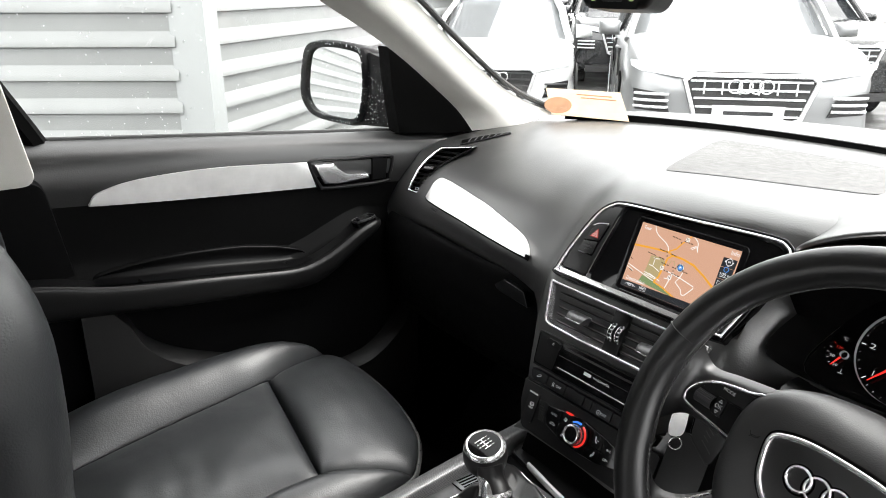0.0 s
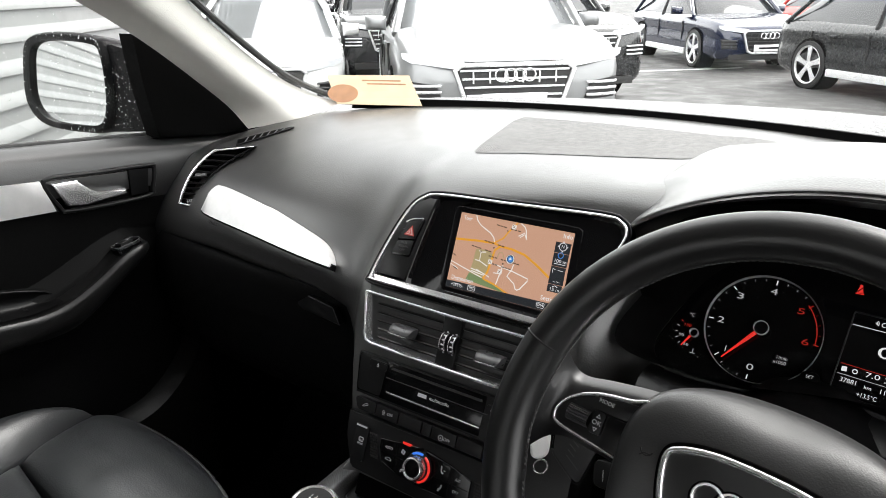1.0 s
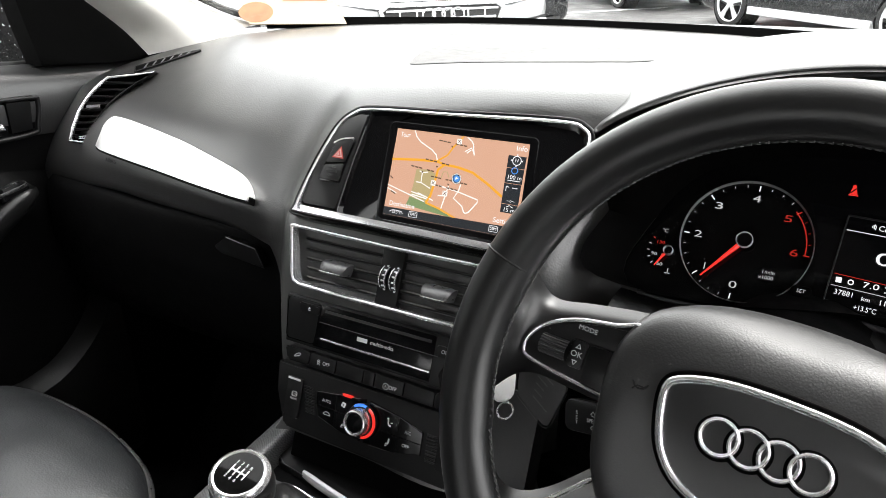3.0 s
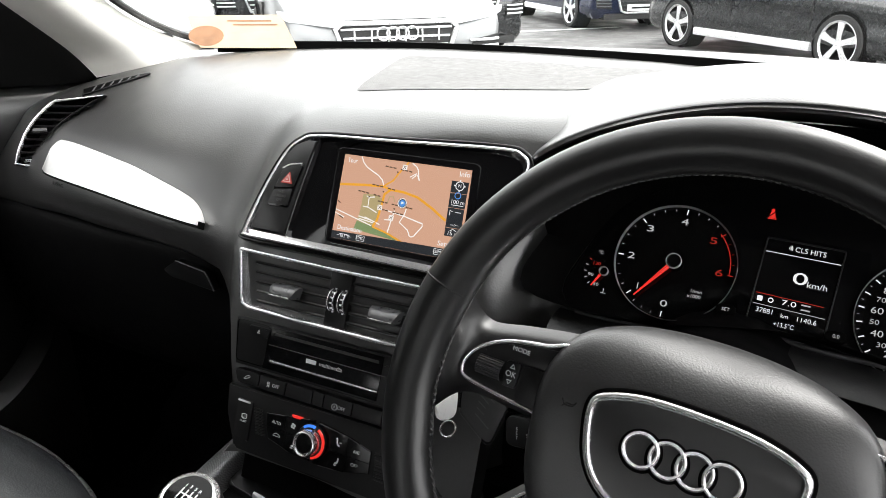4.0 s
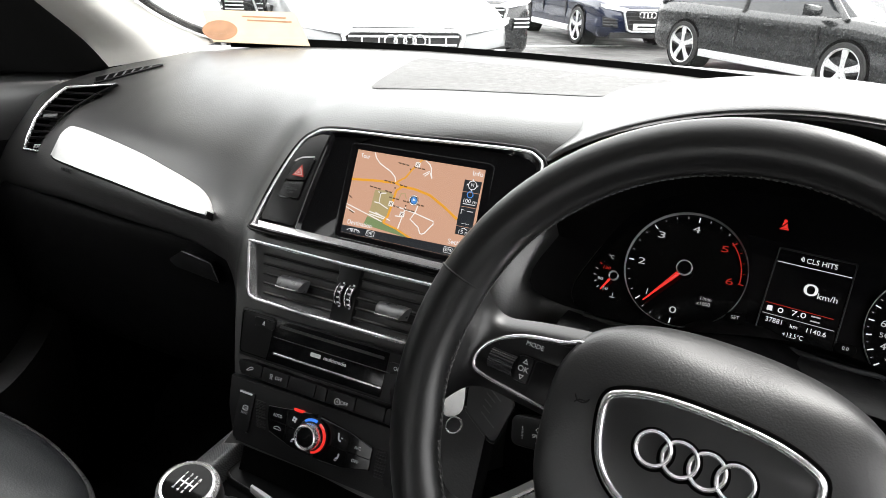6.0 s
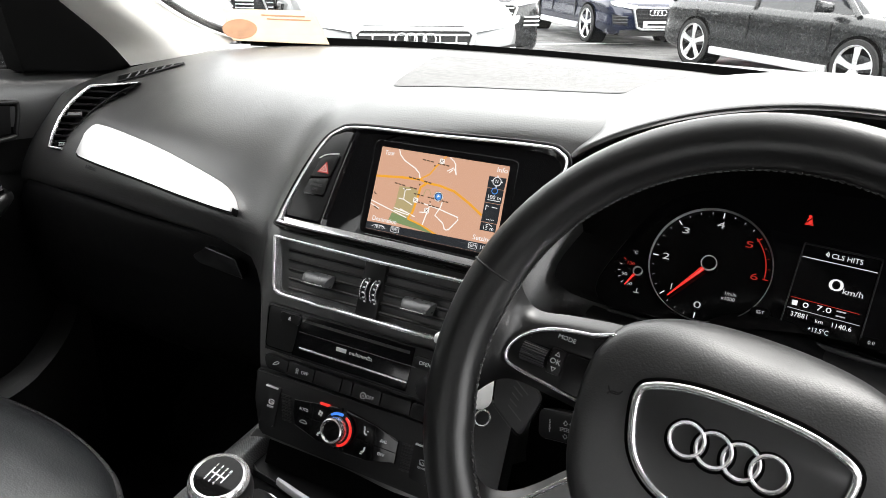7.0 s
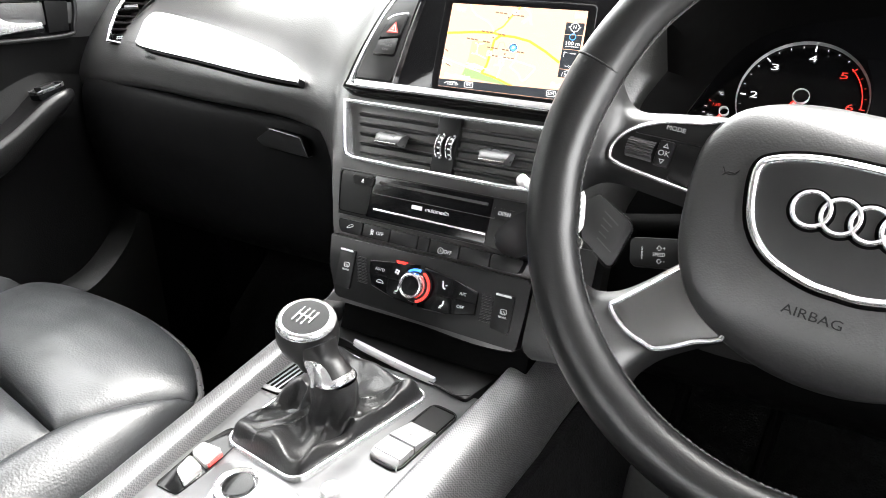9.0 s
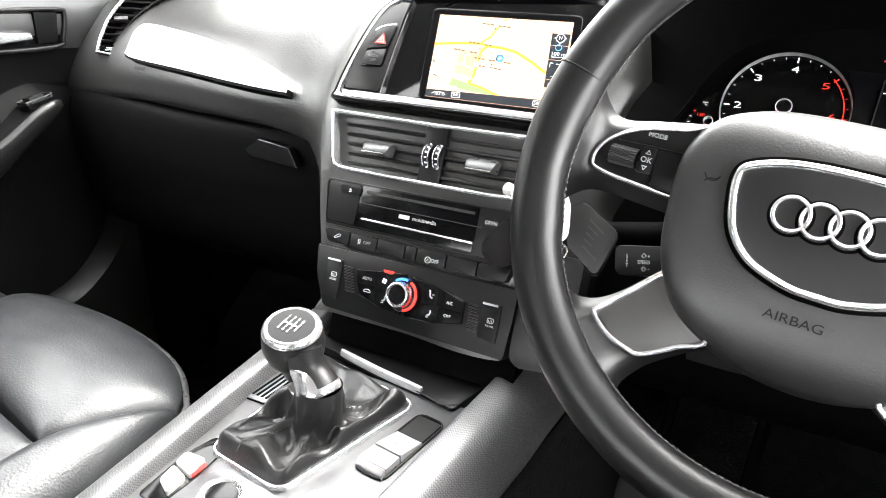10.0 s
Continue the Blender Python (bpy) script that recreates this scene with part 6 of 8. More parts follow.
# ---- steering wheel ----
MW = basis((0.3575, -0.121, 1.042), (1, 0, 0), (0, 0.454, 0.891))
wheel = thing("steering_wheel", (0.3575, -0.10, 1.03), "black leather four-spoke steering wheel with metal trim", "steering wheel")
bm = B()
n, k = 96, 18
rows = []
for i in range(n):
    a = 2 * math.pi * i / n
    ca, sa = math.cos(a), math.sin(a)
    grip = 1.0 + 0.10 * max(0.0, 1 - abs((abs(math.atan2(sa, abs(ca))) - 0.30) / 0.35)) * (1 if sa > -0.2 else 0)
    row = []
    for j in range(k):
        b = 2 * math.pi * j / k
        r = 0.1730 + 0.0165 * math.cos(b) * (1 if math.cos(b) > 0 else grip)
        row.append(MW @ V(r * ca, r * sa, 0.0150 * math.sin(b)))
    rows.append(row)
sheet(bm, rows, True, True)
part("rim", bm, WHEEL_L, wheel)
bm = B()


def rim_at(a, b, lift=0.0):
    """A place on the rim's skin: a round the wheel, b round the grip."""
    ca, sa = math.cos(a), math.sin(a)
    grip = 1.0 + 0.10 * max(0.0, 1 - abs((abs(math.atan2(sa, abs(ca))) - 0.30) / 0.35)) * (1 if sa > -0.2 else 0)
    r = 0.1730 + (0.0165 + lift) * math.cos(b) * (1 if math.cos(b) > 0 else grip)
    return MW @ V(r * ca, r * sa, (0.0150 + lift) * math.sin(b))


for i in range(230):
    a = 2 * math.pi * i / 230
    tube(bm, [rim_at(a, 3.02, 0.0003), rim_at(a + 0.016, 3.16, 0.0003)], 0.0004, 5)
    tube(bm, [rim_at(a, 3.30, 0.0003), rim_at(a + 0.016, 3.16, 0.0003)], 0.0004, 5)
part("stitching", bm, STITCH, wheel)
bm = B()
tube(bm, [rim_at(2 * math.pi * i / 120, 3.16, -0.0002) for i in range(120)], 0.0006, 6, True)
part("rim_joint", bm, RUBBER, wheel)
for deg in (158, 22):
    bm = B()
    a = radians(deg)
    tube(bm, [MW @ V((0.173 + 0.0168 * math.cos(b)) * math.cos(a), (0.173 + 0.0168 * math.cos(b)) * math.sin(a), 0.0153 * math.sin(b)) for b in np.linspace(0, 2 * math.pi, 20, endpoint=False)], 0.0007, 6, True)
    part("rim_seam", bm, RUBBER, wheel)
MWR = MW @ Matrix.Rotation(radians(-6.5), 4, "Z")


def spoke_form(rows):
    """A leather web between two edges: (upper u, v, lower u, v, height) for each step from the hub to the rim."""
    fine = spline(rows, 4)
    bm = B()
    out = []
    for a, b, c, d, w in fine:
        out.append([MWR @ V(a + (c - a) * q, b + (d - b) * q, w - 0.014 * abs(2 * q - 1) ** 5) for q in np.linspace(0, 1, 15)])
    sheet(bm, out)
    return thick(bm, 0.010)


for sx in (-1, 1):
    def mx(pts):
        q = [(sx * p[0], p[1]) for p in pts]
        return q if sx > 0 else q[::-1]

    part("spoke", spoke_form([(sx * a, b, sx * c, d, w) for a, b, c, d, w in ((0.070, 0.042, 0.070, -0.021, -0.022), (0.092, 0.040, 0.092, -0.021, -0.0215), (0.120, 0.035, 0.118, -0.0195, -0.0205), (0.140, 0.031, 0.138, -0.0185, -0.0185), (0.1505, 0.036, 0.150, -0.022, -0.0130), (0.158, 0.050, 0.158, -0.034, -0.001), (0.166, 0.070, 0.166, -0.05, 0.002))]), WHEEL_L, wheel)
    cp = [tuple(p) for p in spline([(0.148, -0.003), (0.1470, 0.0055), (0.139, 0.016), (0.122, 0.0250), (0.098, 0.0300), (0.080, 0.0320), (0.078, -0.015), (0.092, -0.0137), (0.118, -0.0115), (0.1425, -0.0085)], 4, True)]
    bm = B()
    frame_ring(bm, mx(cp), mx(shrink(cp, 0.0026)), MWR, -0.022, -0.0115, 0.001)
    part("control_edge", bm, CHROME, wheel, "satin chrome edge")
    bm = B()
    prism(bm, mx(shrink(cp, 0.002)), MWR, -0.022, -0.0130, 0.001)
    ctl = part("control_pad", bm, SATIN, wheel)
    for pts in ([(0.082, 0.0150), (0.112, 0.0145), (0.136, 0.0135), (0.122, 0.0220), (0.100, 0.0270), (0.082, 0.0290)], [(0.082, -0.0115), (0.1075, -0.0095), (0.1078, 0.0132), (0.082, 0.0137)]):
        bm = B()
        prism(bm, mx(rounded(pts, 0.0025)), MWR, -0.015, -0.0112, 0.0012)
        part("control_key", bm, SATIN, ctl)
    bm = B()
    prism(bm, mx(rrect(0.1136, 0.0050, 0.0100, 0.0165, 0.002)), MWR, -0.015, -0.0108, 0.0012)
    part("control_key", bm, SATIN, ctl)
    bm = B()
    MR = MWR @ Matrix.Translation((sx * 0.1285, 0.0045, -0.0145))
    prof = []
    for j in range(41):
        a = math.pi * j / 40
        q = 1.0 + (0.08 if j % 4 < 2 else -0.05)
        prof.append((0.0060 * q * math.cos(a), 0.0068 * q * math.sin(a)))
    sheet(bm, [[MR @ V(u, a, b) for a, b in prof] for u in (-0.0085, 0.0085)])
    part("scroll_roller", bm, GREYP, ctl)
    if sx < 0:
        words("lettering", "MODE", MWR, -0.1115, 0.0212, 0.0040, GREYPRINT, ctl, -0.0108, wide=0.0115)
        words("lettering", "OK", MWR, -0.1136, 0.0050, 0.0050, GREYPRINT, ctl, -0.0104)
        for d in (1, -1):
            bm = B()
            frame_ring(bm, [(-0.1154, 0.0050 + d * 0.0036), (-0.1118, 0.0050 + d * 0.0036), (-0.1136, 0.0050 + d * 0.0066)][::d], [(-0.1147, 0.0050 + d * 0.0041), (-0.1125, 0.0050 + d * 0.0041), (-0.1136, 0.0050 + d * 0.0059)][::d], MWR, -0.0109, -0.0104)
            part("arrow_mark", bm, GREYPRINT, ctl)
    # lower spoke
    part("spoke", spoke_form([(sx * a, b, sx * c, d, w) for a, b, c, d, w in ((0.060, -0.030, 0.030, -0.085, -0.018), (0.084, -0.054, 0.050, -0.096, -0.0165), (0.106, -0.0775, 0.072, -0.1125, -0.0145), (0.121, -0.0875, 0.081, -0.123, -0.010), (0.134, -0.0870, 0.0855, -0.133, -0.004), (0.148, -0.074, 0.085, -0.148, 0.0))]), WHEEL_L, wheel)
    si = [tuple(p) for p in spline([(0.1125, -0.0950), (0.1085, -0.0890), (0.0930, -0.0720), (0.0790, -0.0570), (0.062, -0.046), (0.045, -0.085), (0.0600, -0.0970), (0.0778, -0.1085), (0.0860, -0.1085), (0.100, -0.1045)][::-1], 4, True)]
    bm = B()
    prism(bm, mx(si), MWR, -0.020, -0.0110, 0.002)
    part("spoke_inlay", bm, SPOKEM, wheel, "satin metal spoke cover")
    bm = B()
    frame_ring(bm, mx([tuple(p) for p in shrink(si, -0.0014)]), mx(shrink(si, 0.0018)), MWR, -0.018, -0.0085, 0.001)
    part("inlay_edge", bm, CHROME, wheel)
bm = B()
tube(bm, [MW @ V(0, -0.02, -0.01), MW @ V(0, -0.03, -0.07)], 0.04, 20)
part("hub", bm, BLACK, wheel)
# airbag pad
po = spline([(0, 0.0630), (0.035, 0.0610), (0.062, 0.0545), (0.083, 0.042), (0.0935, 0.02), (0.0930, -0.01), (0.0875, -0.045), (0.074, -0.071), (0.055, -0.087), (0.028, -0.098), (0, -0.1015), (-0.028, -0.098), (-0.055, -0.087), (-0.074, -0.071), (-0.0875, -0.045), (-0.0930, -0.01), (-0.0935, 0.02), (-0.083, 0.042), (-0.062, 0.0545), (-0.035, 0.0610)], 4, True)
bm = B()
rows = []
FLAT = ((0.97, -0.046), (0.99, -0.034), (1.0, -0.022), (1.0, -0.011), (0.990, -0.0045), (0.970, -0.0020), (0.92, -0.0002), (0.84, 0.0008), (0.72, 0.001), (0.55, 0.0015), (0.3, 0.002), (0.02, 0.002))
DEEP = ((0.97, -0.066), (1.0, -0.054), (1.0, -0.048), (0.985, -0.040), (0.95, -0.033), (0.905, -0.0275), (0.85, -0.021), (0.775, -0.0135), (0.68, -0.007), (0.55, -0.002), (0.3, 0.0015), (0.02, 0.002))
for (s0, w0), (s1, w1) in zip(FLAT, DEEP):
    row = []
    for p in po:
        up = (p[1] + 0.01) / math.hypot(p[0], p[1] + 0.01)
        k = max(0.0, up) ** 1.5 if up > 0 else 0.42 * (-up) ** 4
        s, w = s0 + (s1 - s0) * k, w0 + (w1 - w0) * k
        row.append(MWR @ V(p[0] * s, -0.01 + (p[1] + 0.01) * s, w))
    rows.append(row)
sheet(bm, rows, False, True)
part("airbag_cover", bm, PADM, wheel, "grained black airbag cover")
bo = [tuple(p) for p in spline([(0, 0.0250), (-0.030, 0.0235), (-0.051, 0.0180), (-0.0595, 0.0105), (-0.0585, -0.006), (-0.0520, -0.025), (-0.038, -0.0390), (-0.016, -0.0465), (0, -0.0475), (0.016, -0.0465), (0.038, -0.0390), (0.0520, -0.025), (0.0585, -0.006), (0.0595, 0.0105), (0.051, 0.0180), (0.030, 0.0235)], 4, True)]
bm = B()
frame_ring(bm, bo, shrink(bo, 0.0046), MWR, -0.008, 0.0072, 0.0018)
part("badge_frame", bm, CHROME, wheel, "satin chrome badge frame")
bm = B()
frame_ring(bm, shrink(bo, -0.0022), shrink(bo, 0.001), MWR, -0.008, 0.0035, 0.0006)
part("badge_groove", bm, VOID, wheel)
bm = B()
prism(bm, shrink(bo, 0.004), MWR, -0.006, 0.0045, 0.001)
bp = part("badge_plate", bm, BADGEM, wheel)
for i in range(4):
    bm = B()
    c = (i - 1.5) * 0.0147 - 0.0028
    tube(bm, [MWR @ V(c + 0.0094 * math.cos(a), -0.0058 + 0.0094 * math.sin(a), 0.0058 + 0.0006 * math.sin(a + 1.57 * i)) for a in np.linspace(0, 2 * math.pi, 40, endpoint=False)], 0.0013, 10, True)
    part("badge_ring", bm, CHROME, bp)
    bm = B()
    frame_ring(bm, circle(c, -0.0064, 0.0122, 40), circle(c, -0.0064, 0.0106, 40), MWR, 0.0040, 0.0048)
    part("ring_groove", bm, VOID, bp)
words("lettering", "AIRBAG", MWR, -0.006, -0.0612, 0.0075, SATIN, wheel, 0.0010, wide=0.031)
bm = B()
tube(bm, [MWR @ V(p[0], p[1], 0.0002) for p in spline([(-0.0760, 0.0050), (-0.0735, 0.0018), (-0.0690, 0.0022), (-0.0672, 0.0052), (-0.0690, 0.0030), (-0.0730, 0.0028), (-0.0752, 0.0005)], 4)], 0.0005, 6)
part("horn_mark", bm, SATIN, wheel)

# stalks, key with tag
stalk = thing("indicator_stalk", (0.16, 0.01, 0.95), "black indicator stalk on the column", "car stalk")
bm = B()
tube(bm, [V(0.30, 0.0, 0.975), V(0.20, 0.004, 0.955), V(0.15, 0.008, 0.944)], [0.011, 0.010, 0.012], 12)
part("arm", bm, VOID, stalk)
bm = B()
MK = basis((0.1, 0.016, 0.925), (0.72, -0.28, 0.62), (-0.62, 0.15, 0.76))
prism(bm, rounded([(-0.0332, -0.0050), (-0.0263, -0.0173), (-0.0100, -0.0225), (0.045, -0.022), (0.060, 0.0), (0.0454, 0.0105), (0.0100, 0.0130), (-0.0200, 0.0100), (-0.0320, 0.0040)], 0.004), MK, -0.006, 0.006, 0.003)
part("paddle", bm, SATIN, stalk)
bm = B()
tube(bm, spline([(0.098, 0.014, 0.9745), (0.106, 0.012, 0.9735), (0.116, 0.008, 0.972), (0.13, 0.0, 0.965)], 4), [0.003, 0.0055, 0.0060, 0.0055, 0.0042, 0.0042, 0.0058, 0.006, 0.0058, 0.005, 0.005, 0.005, 0.005], 10)
part("tip", bm, WHITEPL, stalk, "white end cap")
cruise = thing("cruise_stalk", (0.24, -0.01, 0.945), "black speed control stalk with white print", "car stalk")
bm = B()
MQ = basis((0.238, -0.026, 0.946), (0.95, -0.30, 0.06), (0, 0.40, 0.92)) @ Matrix.Rotation(0.2, 4, "Z")
prism(bm, rrect(0.005, 0.0045, 0.066, 0.0235, 0.006), MQ, -0.016, 0.003, 0.003)
part("barrel", bm, SATIN, cruise)
bm = B()
frame_ring(bm, rrect(0.005, 0.0045, 0.0664, 0.0239, 0.006), rrect(0.0062, 0.0045, 0.0620, 0.0235, 0.006), MQ, -0.012, -0.001, 0.0004)
part("end_collar", bm, VOID, cruise)
words("lettering", "SPEED", MQ, -0.0015, 0.0032, 0.0040, GREYPRINT, cruise, 0.0033, wide=0.0104)
for j, ch in enumerate("SET"):
    words("lettering", ch, MQ, -0.0160, 0.0072 - 0.0034 * j, 0.0038, GREYPRINT, cruise, 0.0033)
for d, sign in ((1, "+"), (-1, "-")):
    c = 0.0032 + 0.0047 * d
    out = [(-0.0036, c), (-0.0014, c + d * 0.0022), (0.0008, c), (-0.0004, c), (-0.0004, c - d * 0.0012), (-0.0024, c - d * 0.0012), (-0.0024, c)]
    bm = B()
    strip(bm, out + out[:1], 0.0005, MQ, 0.0033)
    part("arrow_mark", bm, GREYPRINT, cruise)
    words("lettering", sign, MQ, 0.0028, c, 0.0042, GREYPRINT, cruise, 0.0033)
key = thing("key_fob", (0.185, -0.01, 0.95), "leather key tag on a silver key with glare painted white", "key")
MQ2 = basis((0.1880, -0.0115, 0.9571), (0.80, -0.25, -0.55), (0.47, 0.25, 0.82))
tago = [tuple(p) for p in rounded([(-0.0270, 0.0020), (-0.0215, 0.0137), (0.0120, 0.0172), (0.0172, 0.0150), (0.0240, -0.0170), (0.0205, -0.0205), (-0.0100, -0.0212), (-0.0140, -0.0180)], 0.0028, 5)]
bm = B()
prism(bm, tago, MQ2, -0.0015, 0.0015, 0.0008)
tag = part("leather_tag", bm, WHEEL_L, key, "black stitched leather tag")
bm = B()
seam = shrink(tago, 0.0017)
for p, q in zip(seam, seam[1:] + seam[:1]):
    run = math.hypot(q[0] - p[0], q[1] - p[1])
    k = max(1, round(run / 0.0019))
    for j in range(k):
        a, b = j / k, (j + 0.6) / k
        strip(bm, ((p[0] + (q[0] - p[0]) * a, p[1] + (q[1] - p[1]) * a), (p[0] + (q[0] - p[0]) * b, p[1] + (q[1] - p[1]) * b)), 0.0005, MQ2, 0.0018)
part("stitching", bm, STITCH, tag)
for j in range(5):
    bm = B()
    v = 0.0085 - 0.0048 * j
    strip(bm, ((-0.0090 + 0.0022 * j, v - 0.0006), (0.0072 + (0.0, -0.0030, -0.0030, -0.0010, 0.0090)[j], v)), 0.0012, MQ2, 0.0018)
    part("print_bar", bm, STITCH, tag)
bm = B()
MKW = basis((0.1710, -0.042, 0.9800), (0.80, 0.60, 0.0), (-0.20, 0.45, 0.87))
prism(bm, [tuple(p) for p in spline([(-0.0085, -0.018), (0.002, -0.019), (0.006, -0.012), (0.0065, 0.010), (0.003, 0.018), (-0.003, 0.016), (-0.009, 0.0)], 4, True)], MKW, -0.004, 0.004, 0.002)
# white colour stands in for sky glare on the glossy metal key
part("key_body", bm, WHITEPL, key, "key body, sky glare painted white")
bm = B()
tube(bm, [MKW @ V(0.006 * math.cos(a), -0.027 + 0.006 * math.sin(a), 0) for a in np.linspace(0, 2 * math.pi, 20, endpoint=False)], 0.0009, 6, True)
part("split_ring", bm, CHROME, key)

# ---- centre console ----
CZ = 0.775
con = thing("centre_console", (0, -0.15, 0.36), "black centre console with silver woven side rails", "car console")
MCN = Matrix.Translation((0, 0, CZ))
bm = B()
prism(bm, [(-0.10, -0.60), (0.10, -0.60), (0.108, -0.10), (0.112, 0.06), (-0.112, 0.06), (-0.108, -0.10)], MCN, -0.20, -0.004, 0.004)
part("body", bm, BLACK, con)
bm = B()
prism(bm, [(-0.085, -0.60), (0.088, -0.60), (0.094, -0.20), (0.094, -0.045), (-0.098, -0.045), (-0.094, -0.20)], MCN, -0.01, 0.0, 0.002)
part("top_plate", bm, PLATE, con, "pale brushed metal top plate")
for sx in (-1, 1):
    bm = B()
    rows = []
    for y, x0, x1, z in ((-0.60, 0.078, 0.118, 0.0), (-0.30, 0.082, 0.124, 0.004), (-0.15, 0.092, 0.134, 0.008), (-0.02, 0.100, 0.144, 0.010), (0.04, 0.102, 0.146, 0.012), (0.09, 0.104, 0.146, 0.006)):
        rows.append([(sx * p[0], y, CZ + p[1]) for p in spline([(x0, z - 0.014), (x0 + 0.004, z + 0.004), (x0 + 0.012, z + 0.009), (x1 - 0.010, z + 0.002), (x1, z - 0.016), (x1 + 0.006, z - 0.05), (x1 + 0.002, z - 0.075)], 4)])
    sm = []
    for i in range(len(rows) - 1):
        for t in (0, 0.5):
            sm.append([tuple(np.array(a) * (1 - t) + np.array(b) * t) for a, b in zip(rows[i], rows[i + 1])])
    sm.append(rows[-1])
    sheet(bm, sm)
    thick(bm, -0.006)
    part("side_rail", bm, WEAVE, con, "woven silver side rail")
    bm = B()
    sheet(bm, [[(sx * x, y, CZ + z) for x, z in ((0.118 + d, -0.07), (0.128 + d, -0.2), (0.14 + d, -0.42))] for y, d in ((-0.6, -0.002), (-0.15, 0.012), (0.0, 0.026), (0.2, 0.04), (0.45, 0.05))])
    thick(bm, 0.01)
    part("side_lining", bm, CARPET, con)
# storage tray ahead of the lever
bm = B()
prism(bm, rounded([(-0.100, -0.026), (-0.060, -0.030), (0.046, -0.049), (0.086, -0.058), (0.104, 0.028), (0.100, 0.075), (-0.100, 0.075), (-0.108, 0.028)], 0.006), MCN, -0.01, 0.004, 0.003)
tray = part("tray_lid", bm, SATIN, con)
MLE = MCN @ Matrix.Translation((-0.007, -0.0392, 0)) @ Matrix.Rotation(radians(-9.9), 4, "Z")
bm = B()
rows = []
for s in np.linspace(-1, 1, 15):
    k = 1 - 0.35 * abs(s) ** 8
    rows.append([MLE @ V(0.0545 * s, v * k + 0.0012 * s * s, w) for v, w in ((0.0034, 0.002), (0.0032, 0.0070), (0.0018, 0.0086), (-0.0018, 0.0080), (-0.0036, 0.0058), (-0.0038, 0.002))])
vs = sheet(bm, rows)
bm.faces.new(vs[0])
bm.faces.new(vs[-1][::-1])
part("lid_edge", bm, RINGM, tray, "bright lid edge")
bm = B()
tube(bm, [MCN @ V(*q, 0.0042) for q in spline([(-0.100, -0.020), (-0.088, -0.0265), (-0.062, -0.0305), (0.046, -0.0500), (0.072, -0.0560), (0.086, -0.0500)], 5)], 0.0007, 6)
part("lid_joint", bm, GREYP, tray)
# slotted panel beside the lever
bm = B()
sl = [(-0.0975, -0.1330), (-0.0735, -0.1325), (-0.0685, -0.0850), (-0.0960, -0.0760)]
prism(bm, rounded(sl, 0.003), MCN, 0.0, 0.002, 0.001)
slp = part("key_slot_panel", bm, PLATE, con)
bm = B()
frame_ring(bm, shrink(rounded(sl, 0.003), -0.0010), rounded(sl, 0.003), MCN, -0.001, 0.0012)
part("panel_joint", bm, VOID, slp)
for j in range(4):
    bm = B()
    x0 = -0.0928 + 0.0053 * j
    strip(bm, ((x0, -0.1275), (x0 + 0.0020, -0.0850 - 0.0012 * j)), 0.0030, MCN, 0.0024)
    part("slot_line", bm, VOID, slp)
# parking brake switch in its bay
bm = B()
MEB = MCN @ Matrix.Translation((0.0697, -0.1195, 0)) @ Matrix.Rotation(radians(-7), 4, "Z")
bay = rounded([(-0.0150, -0.0450), (0.0160, -0.0450), (0.0150, 0.0440), (-0.0135, 0.0440)], 0.009, 6)
prism(bm, bay, MEB, -0.006, 0.0012)
ebp = part("switch_bay", bm, VOID, con)
bm = B()
frame_ring(bm, shrink(bay, -0.0012), shrink(bay, 0.0004), MEB, -0.003, 0.0022, 0.0006)
part("bay_edge", bm, SATIN, ebp)
for pts, z0, z1 in (([(-0.0140, -0.0440), (0.0150, -0.0440), (0.0147, -0.0390), (-0.0138, -0.0390)], 0.004, 0.0085), ([(-0.0138, -0.0385), (0.0147, -0.0385), (0.0145, -0.0205), (-0.0136, -0.0205)], 0.0085, 0.0085), ([(-0.0136, -0.0185), (0.0145, -0.0185), (0.0142, 0.0105), (-0.0132, 0.0105)], 0.0088, 0.0030)):
    bm = B()
    lo = [bm.verts.new(MEB @ V(*q, 0.0)) for q in pts]
    hi = [bm.verts.new(MEB @ V(*q, z)) for q, z in zip(pts, (z0, z0, z1, z1))]
    bm.faces.new(lo[::-1])
    tf = bm.faces.new(hi)
    for i in range(4):
        bm.faces.new((lo[i], lo[(i + 1) % 4], hi[(i + 1) % 4], hi[i]))
    bmesh.ops.bevel(bm, geom=list(tf.edges), offset=0.0010, segments=2, profile=0.6, affect="EDGES")
    part("brake_switch", bm, RINGM, ebp, "silver rocker key")
bm = B()
sheet(bm, [[MEB @ V(u, v, w) for u in (-0.0125, 0.0, 0.0128)] for v, w in ((0.0115, 0.0016), (0.030, 0.0016), (0.041, 0.0018))])
part("bay_floor", bm, SATIN, ebp)
# media keys and dial behind the lever
bm = B()
prism(bm, rounded([(-0.0560, -0.2720), (-0.0540, -0.2350), (-0.0600, -0.1890), (-0.0775, -0.1905), (-0.0840, -0.2200), (-0.0800, -0.2720)][::-1], 0.004), MCN, -0.002, 0.0014, 0.0008)
kp = part("key_plate", bm, PIANO, con)
for pts in ([(-0.0732, -0.2551), (-0.0568, -0.2631), (-0.0575, -0.2430), (-0.0768, -0.2375)], [(-0.0780, -0.2345), (-0.0563, -0.2400), (-0.0590, -0.2195), (-0.0800, -0.2205)]):
    bm = B()
    prism(bm, rounded(pts, 0.002), MCN, 0.0, 0.0062, 0.0016)
    part("media_key", bm, ALU, kp, "silver media key")
bm = B()
